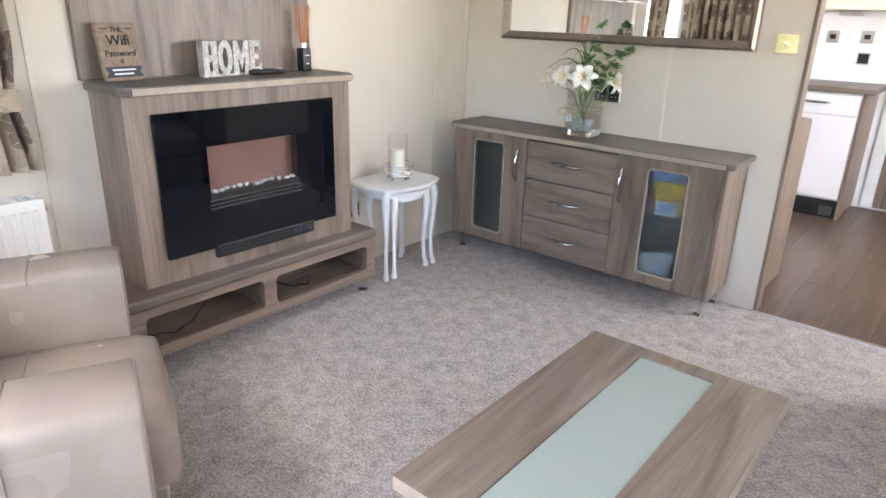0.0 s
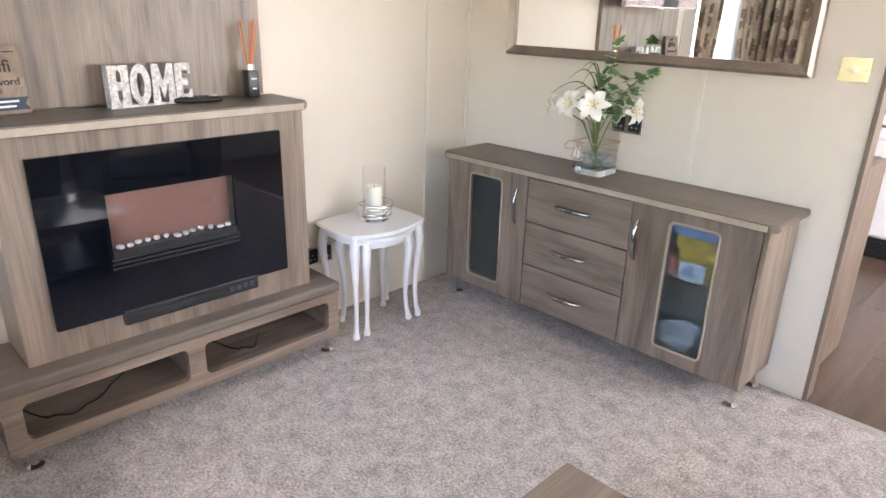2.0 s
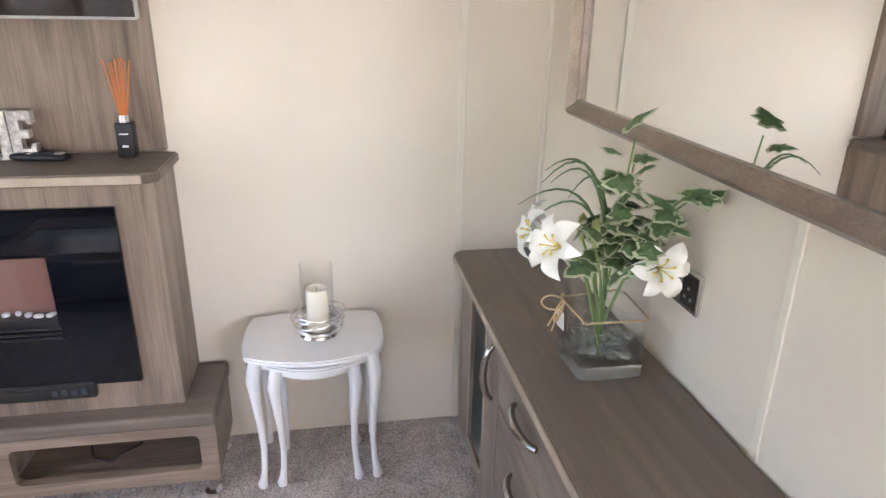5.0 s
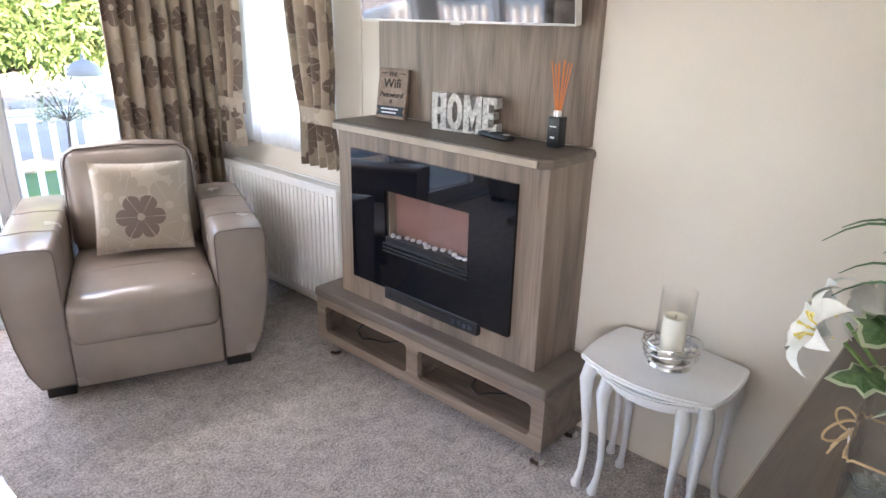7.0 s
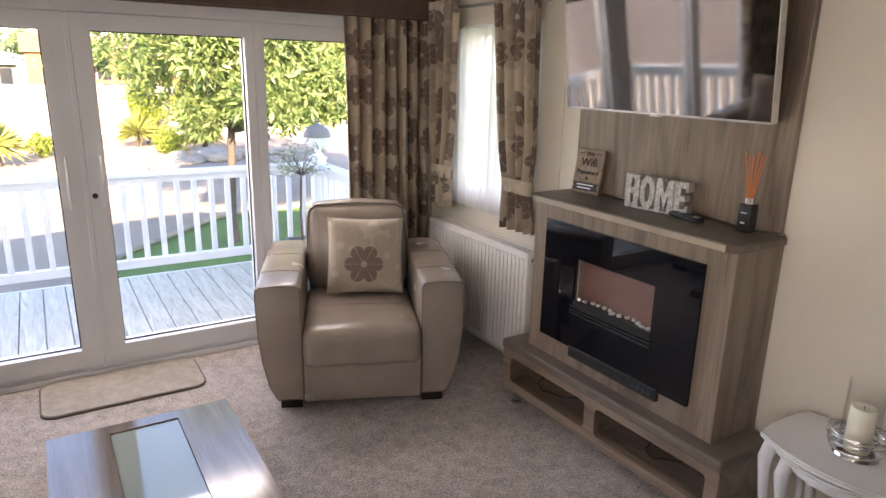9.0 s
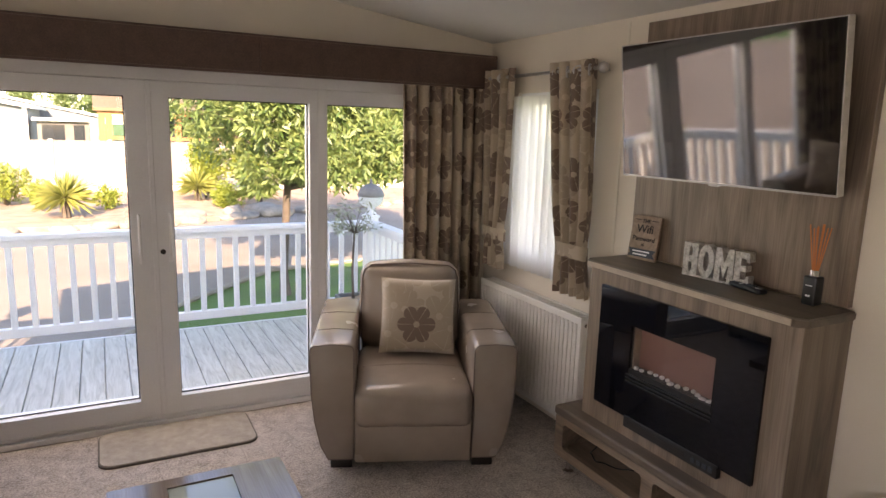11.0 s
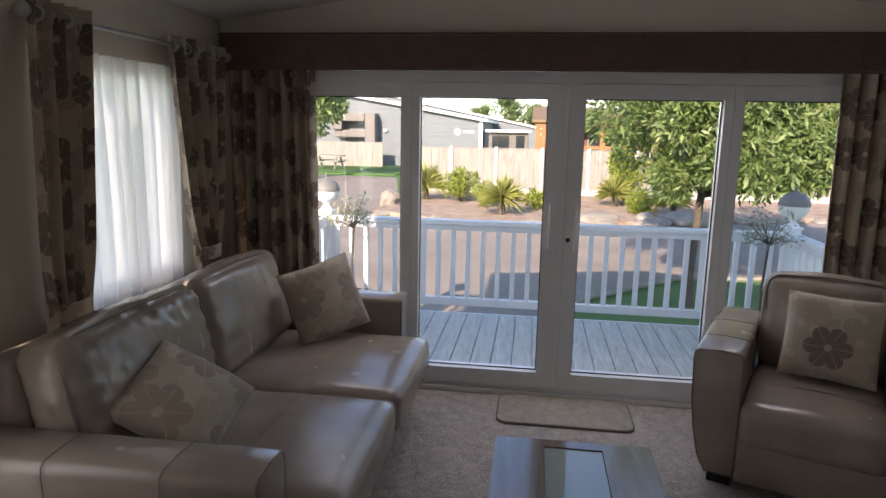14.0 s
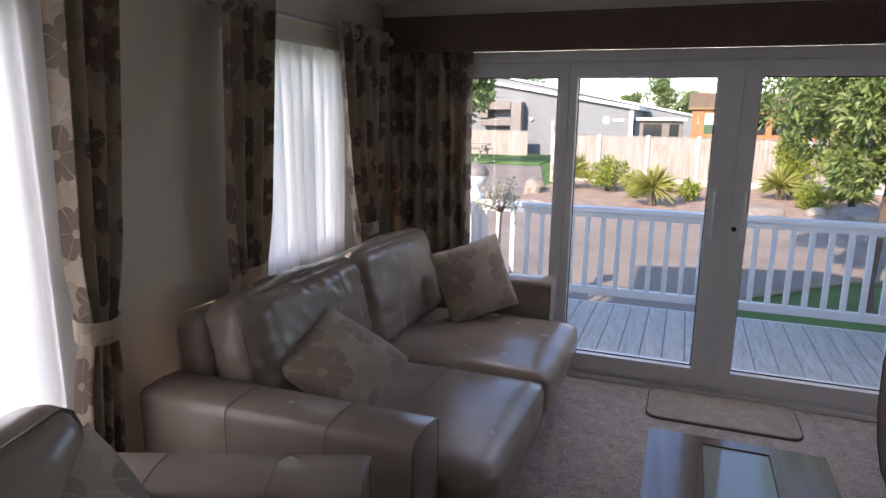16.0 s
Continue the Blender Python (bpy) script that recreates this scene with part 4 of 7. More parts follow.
def reed_diffuser():
    d = thing("reed_diffuser", "black bottle reed diffuser with orange reeds", "diffuser", (-1.958, 2.287, SHELF))
    part("bottle", box(-1.981, -1.935, 2.264, 2.310, SHELF, SHELF + 0.098, 0.006, 3), M_BLACK, d, smooth=50)
    part("neck", lathe([(0.016, 0.098), (0.016, 0.118), (0.010, 0.118)], (-1.958, 2.287, SHELF), 18), M_CHROME, d, smooth=50)
    part("label_line", box(-1.9345, -1.9335, 2.275, 2.299, SHELF + 0.066, SHELF + 0.069), M_PAPER, d)
    part("label_line", box(-1.9345, -1.9335, 2.279, 2.295, SHELF + 0.03, SHELF + 0.036), M_PAPER, d)
    rnd = random.Random(3)
    for k in range(9):
        a, s = rnd.uniform(0, 6.28), rnd.uniform(0.012, 0.036)
        part("reed", tube([(-1.958, 2.287, SHELF + 0.06), (-1.958 + s * math.cos(a), 2.282 + s * math.sin(a) * 1.2, SHELF + rnd.uniform(0.255, 0.275))], 0.0021, 5), M_REED, d)


reed_diffuser()

# ---- radiator ----


def radiator():
    r = thing("radiator", "white double panel radiator under the window", "radiator", (-1.99, 0.68, 0.1))
    y0, y1, z0, z1, xf = 0.20, 1.165, 0.10, 0.683, -1.94
    part("back_panel", box(XL + 0.015, XL + 0.03, y0, y1, z0, z1, 0.004), M_RAD, r)
    part("front_panel", box(xf - 0.012, xf, y0, y1, z0, z1, 0.005), M_RAD, r)
    n = 28
    for k in range(n):
        y = y0 + 0.035 + (y1 - y0 - 0.07) * k / (n - 1)
        part("flute", box(xf - 0.002, xf + 0.008, y - 0.0095, y + 0.0095, z0 + 0.03, z1 - 0.035, 0.005, 2), M_RAD, r)
    part("side_cover", box(XL + 0.03, xf - 0.012, y1 - 0.004, y1, z0 + 0.02, z1 - 0.012), M_RAD, r)
    part("side_cover", box(XL + 0.03, xf - 0.012, y0, y0 + 0.004, z0 + 0.02, z1 - 0.012), M_RAD, r)
    for k in range(34):
        y = y0 + 0.02 + (y1 - y0 - 0.04) * k / 33
        part("grille_bar", box(XL + 0.03, xf - 0.012, y - 0.006, y + 0.006, z1 - 0.012, z1 - 0.004), M_RAD, r)
    part("vent_plug", moved(lathe([(0, 0), (0.012, 0), (0.012, 0.01), (0.006, 0.014), (0, 0.014)], seg=14), pose(xf - 0.03, y1, z1 - 0.04, -90, 0, 0)), M_CHROME, r)
    for y in (y0 + 0.05, y1 - 0.05):
        part("pipe", tube([(-2.0, y, z0 + 0.02), (-2.0, y, 0.0)], 0.008, 8), M_WHITE, r, smooth=60)


radiator()

# ---- armchairs and sofa ----


def arm_block(x0, x1, yb, yf, zt, outer):
    """A padded arm whose outer side draws in towards the floor; outer is -1 or 1."""
    bm = bmesh.new()
    w = x1 - x0
    xo, xi = (x0, x1) if outer < 0 else (x1, x0)
    s = 1 if outer < 0 else -1
    prof = [(xi, 0.055), (xi, zt - 0.026), (xi - s * 0.006, zt - 0.008), (xi - s * 0.022, zt), ((xi + xo) / 2, zt + 0.005), (xo + s * 0.02, zt - 0.002), (xo + s * 0.004, zt - 0.014),
            (xo, zt - 0.04), (xo + s * 0.006, zt * 0.62), (xo + s * 0.022, zt * 0.4), (xo + s * 0.05, zt * 0.2), (xo + s * 0.085, 0.055)]
    rings = []
    for y, sh in ((yb, 0.012), (yb + 0.012, 0.0), (yb + (yf - yb) * 0.33, 0.0), (yb + (yf - yb) * 0.66, 0.0), (yf - 0.012, 0.0), (yf - 0.003, 0.004), (yf, 0.011)):
        cx, cz = (x0 + x1) / 2, zt / 2
        rings.append([bm.verts.new((a + (cx - a) * sh / (w / 2), y, b + (cz - b) * sh / (zt / 2))) for a, b in prof])
    m = len(prof)
    for a, b in zip(rings, rings[1:]):
        for i in range(m):
            bm.faces.new((a[i], a[(i + 1) % m], b[(i + 1) % m], b[i]))
    bm.faces.new(rings[0])
    bm.faces.new(rings[-1][::-1])
    bmesh.ops.recalc_face_normals(bm, faces=bm.faces[:])
    return bm, prof


def arm(parent, x0, x1, yb, yf, zt, outer):
    bm, prof = arm_block(x0, x1, yb, yf, zt, outer)
    a = part("arm", bm, M_LEATHER, parent, local=True, smooth=55)
    cx, cz, w = (x0 + x1) / 2, zt / 2, x1 - x0
    k = 0.004
    loop = [(p + (cx - p) * k / (w / 2), yf - 0.003, q + (cz - q) * k / (zt / 2)) for p, q in prof]
    part("piping", tube(loop[0:] + loop[:1], 0.0035, 6), M_PIPING, a, "dark piped seam", local=True, smooth=60)
    for f in (0.36, 0.72):
        y = yb + (yf - yb) * f
        seam = [(p + (p - cx) * 0.006 / (w / 2), y, q + (0.001 if q > zt - 0.02 else 0)) for p, q in prof[1:9]]
        part("seam", tube(seam, 0.0016, 5), M_PIPING, a, local=True)
    return a


def seat_cushion(parent, x0, x1, yb, yf, zt, depth=0.17, seed=1):
    c = part("seat_cushion", soft((x0 + x1) / 2, (yb + yf) / 2, zt - depth / 2, x1 - x0 - 0.004, yf - yb, depth, 0.045, (0.0, 0.012, 0.016), 14, 0.003, seed), M_LEATHER, parent, local=True, smooth=70)
    y = yf - (yf - yb) * 0.46
    part("seam", tube([(x0 + 0.03 + (x1 - x0 - 0.06) * k / 10, y, zt + 0.0155 * (1 - (2 * k / 10 - 1) ** 2) * 0.99 + 0.0012) for k in range(11)], 0.0026, 5), M_PIPING, c, local=True)
    return c


def back_cushion(parent, cx, y, z0, w, h, d, lean, seed, wrinkle=0.004):
    loose = wrinkle > 0.005
    b = soft(0, 0, h / 2, w, d, h, 0.07, (0.008, 0.045, 0.02), 48 if loose else 26, wrinkle * (0.55 if loose else 1), seed)
    if loose:
        # gathers that run down from the top seam and fan out from the sides
        for v in b.verts:
            u, k = v.co.x / (w / 2), v.co.z / h
            top = max(0.0, (k - 0.35) / 0.65) ** 1.3
            wob = noise.noise(Vector((v.co.x * 6, v.co.z * 4, seed)))
            pleat = math.sin(v.co.x * 78 + 5 * wob + 6 * u * (1 - k)) * top * (0.6 + 0.8 * wob)
            fan = math.sin((k - 0.4) * 34 + 7 * abs(u) + 4 * wob) * max(0.0, abs(u) - 0.45) * 1.3
            v.co.y += 0.0042 * pleat + 0.0045 * fan
    c = part("back_cushion", moved(b, pose(cx, y, z0, lean, 0, 0)), M_LEATHER_SOFT if wrinkle > 0.005 else M_LEATHER, parent, local=True, smooth=75)
    loop = [(w / 2 * sx * 0.985, d / 2 * 0.72, h * fz) for sx, fz in ((-1, 0.12), (-1, 0.5), (-0.985, 0.82), (-0.93, 0.925), (-0.80, 0.975), (0, 1.0), (0.80, 0.975), (0.93, 0.925), (0.985, 0.82), (1, 0.5), (1, 0.12))]
    part("piping", moved(tube(loop, 0.004, 6), pose(cx, y, z0, lean, 0, 0)), M_PIPING, c, local=True, smooth=60)
    return c


def armchair(label, x, y, turn, dp=0.82, cat="armchair"):
    a = thing("armchair", label, cat, (x, y, 0), group="leather armchairs", turn=turn)
    w, aw, zt = 0.955, 0.205, 0.615
    arm(a, -w / 2, -w / 2 + aw, -dp, 0.0, zt, -1)
    arm(a, w / 2 - aw, w / 2, -dp, 0.0, zt, 1)
    part("skirt", box(-w / 2 + aw + 0.002, w / 2 - aw - 0.002, -dp + 0.05, 0.03, 0.055, 0.265, 0.012, 3), M_LEATHER, a, local=True, smooth=50)
    seat_cushion(a, -w / 2 + aw, w / 2 - aw, -dp + 0.2, 0.062, 0.415, 0.185, 3)
    part("backrest", moved(box(-w / 2 + aw + 0.004, w / 2 - aw - 0.004, -0.13, 0.0, 0, 0.66, 0.03, 3), pose(0, -dp + 0.13, 0.055, -2 + 4)), M_LEATHER, a, local=True, smooth=50)
    back_cushion(a, 0, -dp + 0.2, 0.40, w - 2 * aw - 0.01, 0.46, 0.17, 10, 4, 0.0025)
    for sx in (-1, 1):
        for yy in (-0.075, -dp + 0.08):
            part("foot", prism(rounded_rect(sx * 0.335 - 0.05, sx * 0.335 + 0.05, yy - 0.04, yy + 0.04, 0.006, 2), 0.0, 0.055), M_FOOT, a, "black wooden block foot", local=True)
    return a


armchair("taupe leather armchair with padded arms beside the patio doors", -1.096, 1.032, -22.5)
armchair("taupe leather armchair with padded arms under the long window", 0.662, 2.72, 111)


def sofa():
    s = thing("sofa", "taupe leather two-seat sofa with loose back cushions under the window", "sofa", (0.745, 1.17, 0), turn=90)
    half, aw, dp, zt = 1.035, 0.2, 0.96, 0.612
    arm(s, -half, -half + aw, -dp, 0.0, zt, -1)
    arm(s, half - aw, half, -dp, 0.0, zt, 1)
    part("skirt", box(-half + aw + 0.002, half - aw - 0.002, -dp + 0.08, 0.03, 0.055, 0.26, 0.012, 3), M_LEATHER, s, local=True, smooth=50)
    seat_cushion(s, -half + aw, 0.0, -dp + 0.28, 0.16, 0.425, 0.19, 6)
    seat_cushion(s, 0.0, half - aw, -dp + 0.28, 0.16, 0.425, 0.19, 8)
    part("backrest", moved(box(-half + aw + 0.003, half - aw - 0.003, -0.12, 0.03, 0, 0.75, 0.04, 3), pose(0, -dp + 0.12, 0.055, 4)), M_LEATHER, s, local=True, smooth=50)
    back_cushion(s, -0.415, -dp + 0.27, 0.40, 0.83, 0.47, 0.20, 14, 11, 0.012)
    back_cushion(s, 0.415, -dp + 0.27, 0.40, 0.83, 0.47, 0.20, 14, 17, 0.012)
    for sx in (-0.93, 0.93):
        for yy in (-0.08, -dp + 0.09):
            part("foot", prism(rounded_rect(sx - 0.05, sx + 0.05, yy - 0.04, yy + 0.04, 0.006, 2), 0.0, 0.055), M_FOOT, s, "black wooden block foot", local=True)


sofa()


def cushion(label, cloth_material, at, turn, seed, size=0.40, lean=20, spin=0.0):
    """A square scatter cushion with pinched corners; its face is the x-z plane, turned to face along y."""
    n = 18
    bm = bmesh.new()
    layer = bm.loops.layers.uv.new("UVMap")
    h = size / 2
    for side in (1, -1):
        grid = []
        for j in range(n + 1):
            row = []
            for i in range(n + 1):
                u, v = 2 * i / n - 1, 2 * j / n - 1
                fat = 0.075 * ((1 - u * u) * (1 - v * v)) ** 0.42
                pinch = 1 - 0.055 * (1 - v * v) * abs(u) ** 3
                pinch2 = 1 - 0.055 * (1 - u * u) * abs(v) ** 3
                p = Vector((u * h * pinch, side * fat, v * h * pinch2))
                p += 0.007 * noise.noise_vector(p * 10 + Vector((seed, 0, 0))) * min(1, fat * 20)
                row.append(bm.verts.new(p))
            grid.append(row)
        for j in range(n):
            for i in range(n):
                q = (grid[j][i], grid[j][i + 1], grid[j + 1][i + 1], grid[j + 1][i])
                f = bm.faces.new(q if side < 0 else q[::-1])
                for lp in f.loops:
                    lp[layer].uv = (lp.vert.co.x, lp.vert.co.z)
    bmesh.ops.remove_doubles(bm, verts=bm.verts, dist=0.0008)
    c = thing("cushion", label, "cushion", at, group="flowered cushions", turn=turn)
    m = pose(0, 0, 0, lean, 0, 0) @ pose(0, 0, 0, 0, spin, 0)
    part("cover", moved(bm, m), cloth_material, c, local=True, smooth=80)
    edge = [(h * a * 0.985, 0, h * b * 0.985) for a, b in ((-1, -1), (0, -0.95), (1, -1), (0.95, 0), (1, 1), (0, 0.95), (-1, 1), (-0.95, 0), (-1, -1))]
    part("piping", moved(tube(edge, 0.003, 6), m), M_CUSHION_EDGE, c, "self-coloured piped edge", local=True, smooth=60)


def in_chair(x, y, turn, px, py, pz):
    return pose(x, y, 0, 0, 0, turn) @ Vector((px, py, pz))


cushion("square beige cushion with one large brown flower on armchair", M_CUSHION, in_chair(-1.096, 1.032, -22.5, -0.035, -0.45, 0.622), -20.5, 1, 0.395, 16, -2)
cushion("square beige flowered cushion propped against sofa arm", M_CUSHION_B, (1.12, 0.50, 0.635), 38, 5, 0.40, 18, 14)
cushion("square beige flowered cushion slumped across sofa seat", M_CUSHION_B, (1.235, 1.70, 0.585), 58, 9, 0.385, 52, 36)
cushion("square beige flowered cushion leaning in armchair", M_CUSHION_B, in_chair(0.662, 2.72, 111, -0.10, -0.535, 0.595), 104, 12, 0.38, 24, 12)

# ---- coffee table, mat ----


def coffee_table():
    t = thing("coffee_table", "low elm laminate coffee table with frosted glass inset", "coffee table", (-0.137, 1.717, 0))
    x0, x1, y0, y1, z = -0.420, 0.170, 1.262, 2.212, 0.332
    part("tabletop", frame_ring(rounded_rect(x0, x1, y0, y1, 0.004, 3), rounded_rect(-0.237, -0.016, 1.318, 2.157, 0.004, 3), z - 0.04, z, "z"), M_TABLE, t)
    part("top_edge", frame_ring(rounded_rect(x0 - 0.0015, x1 + 0.0015, y0 - 0.0015, y1 + 0.0015, 0.004, 3), rounded_rect(x0 + 0.002, x1 - 0.002, y0 + 0.002, y1 - 0.002, 0.004, 3), z - 0.038, z - 0.004, "z"), M_EDGE, t, "edge strip coloured pale as if catching light")
    part("glass_inset", box(-0.236, -0.017, 1.319, 2.156, z - 0.014, z - 0.005, 0.002), M_FROST, t, "frosted green glass inset")
    for y in (1.37, 2.10):
        part("end_panel", box(-0.37, 0.118, y - 0.03, y + 0.03, 0.05, z - 0.04, 0.004), M_WOOD_Z, t)
    part("lower_shelf", box(-0.362, 0.11, 1.335, 2.15, 0.045, 0.075, 0.004), M_WOOD_Y, t)
    for x in (-0.33, 0.08):
        for y in (1.37, 2.10):
            part("foot", lathe([(0, 0), (0.022, 0), (0.022, 0.012), (0.014, 0.045), (0, 0.045)], (x, y, 0), 14), M_STEEL, t, smooth=50)


coffee_table()


def door_mat():
    m = thing("door_mat", "beige rectangular pile mat with dark bound edge by patio doors", "mat", (-0.15, 0.248, 0), turn=0)
    part("mat_top", prism(rounded_rect(-0.355, 0.355, -0.165, 0.2, 0.06, 6), 0.0, 0.014), M_MAT, m, local=True)
    part("binding", frame_ring(rounded_rect(-0.363, 0.363, -0.173, 0.208, 0.066, 6), rounded_rect(-0.355, 0.355, -0.165, 0.2, 0.06, 6), 0.0, 0.010, "z"), M_MATEDGE, m, local=True)


door_mat()

# ---- nest of tables and candle ----


def cabriole(parent, x, y, top, sx, sy, scale=1.0):
    """A turned-out white leg with a small pad foot; sx, sy point outwards."""
    pts, rad = [], []
    for z, out, r in ((top, 0.0, 0.019), (top - 0.03, 0.004, 0.021), (top - 0.07, 0.012, 0.022), (top - 0.11, 0.010, 0.018), (top * 0.52, 0.001, 0.0125), (top * 0.3, -0.003, 0.0105), (0.06, 0.002, 0.010), (0.028, 0.008, 0.0125), (0.012, 0.012, 0.0165), (0.0, 0.010, 0.014)):
        pts.append((x + sx * out, y + sy * out, z))
        rad.append(r * scale)
    part("leg", tube(pts, rad, 10), M_WHITE, parent, smooth=60)


def bowed(x0, x1, y0, y1, bow):
    """An outline whose four sides bow outwards."""
    out = []
    for (ax, ay), (bx, by), (nx, ny) in (((x1, y0), (x1, y1), (1, 0)), ((x1, y1), (x0, y1), (0, 0.3)), ((x0, y1), (x0, y0), (-0.45, 0)), ((x0, y0), (x1, y0), (0, -0.3))):
        for i in range(8):
            t = i / 8
            k = bow * 4 * t * (1 - t)
            out.append((ax + (bx - ax) * t + nx * k, ay + (by - ay) * t + ny * k))
    return out


def nest_table(label, x0, x1, y0, y1, top, bow):
    t = thing("side_table", label, "side table", ((x0 + x1) / 2, (y0 + y1) / 2, 0), group="nest of tables")
    b = prism(bowed(x0, x1, y0, y1, bow), top - 0.017, top)
    bmesh.ops.bevel(b, geom=b.edges[:], offset=0.005, segments=2, affect="EDGES")
    part("tabletop", b, M_WHITE, t, smooth=40)
    i = 0.03
    part("apron", frame_ring(bowed(x0 + i, x1 - i, y0 + i, y1 - i, bow * 0.8), bowed(x0 + i + 0.014, x1 - i - 0.014, y0 + i + 0.014, y1 - i - 0.014, bow * 0.8), top - 0.055, top - 0.017, "z"), M_WHITE, t, smooth=40)
    for sx in (-1, 1):
        for sy in (-1, 1):
            cabriole(t, (x1 - 0.028) if sx > 0 else (x0 + 0.028), (y1 - 0.028) if sy > 0 else (y0 + 0.028), top - 0.018, sx * 0.8, sy * 0.8)


nest_table("white painted side table with bowed top and cabriole legs", -2.012, -1.742, 2.574, 2.978, 0.483, 0.055)
nest_table("smaller white painted table nested under the larger", -1.965, -1.742, 2.634, 2.918, 0.455, 0.05)


def candle_holder():
    cx, cy, z = -1.873, 2.792, 0.4835
    c = thing("candle_holder", "glass hurricane candle holder with twisted silver wire rings", "candle holder", (cx, cy, z))
    part("base", lathe([(0, 0), (0.062, 0), (0.064, 0.004), (0.060, 0.012), (0, 0.012)], (cx, cy, z), 28), M_CHROME, c, smooth=50)
    part("glass_cylinder", lathe([(0.050, 0.012), (0.050, 0.235), (0.0475, 0.235), (0.0475, 0.014), (0, 0.014)], (cx, cy, z), 28), M_HURRICANE, c, smooth=50)
    for k, (tilt, az, h, r) in enumerate(((9, 0, 0.05, 0.078), (-12, 50, 0.062, 0.082), (15, 110, 0.045, 0.077), (-8, 160, 0.07, 0.084), (4, 30, 0.028, 0.072))):
        ring = tube([(r * math.cos(2 * math.pi * q / 28), r * math.sin(2 * math.pi * q / 28), 0) for q in range(29)], 0.0026, 6)
        part("wire_ring", moved(ring, pose(cx, cy, z + h, tilt, 0, az)), M_CHROME, c, smooth=60)
    k = thing("candle", "ivory pillar candle inside glass holder", "candle", (cx, cy, z + 0.0145))
    part("wax", lathe([(0, 0), (0.034, 0), (0.035, 0.004), (0.035, 0.132), (0.032, 0.139), (0.024, 0.136), (0, 0.13)], (cx, cy, z + 0.0145), 28), M_CANDLE, k, smooth=50)
    part("wick", tube([(cx, cy, z + 0.14), (cx + 0.002, cy, z + 0.158)], 0.0012, 5), M_INK, k)


candle_holder()

# ---- sideboard ----


def bow_handle(parent, p0, p1, out):
    """A slim bowed chrome handle between two fixings; out is the way it stands off."""
    p0, p1, out = Vector(p0), Vector(p1), Vector(out)
    pts, rad = [], []
    for i in range(13):
        t = i / 12
        pts.append(p0.lerp(p1, t) + out * (0.005 + 0.024 * math.sin(math.pi * t) ** 0.6))
        rad.append(0.0072 + 0.0038 * math.sin(math.pi * t))
    part("handle", tube(pts, rad, 8), M_DARKCHROME, parent, "chrome bow handle", smooth=60)


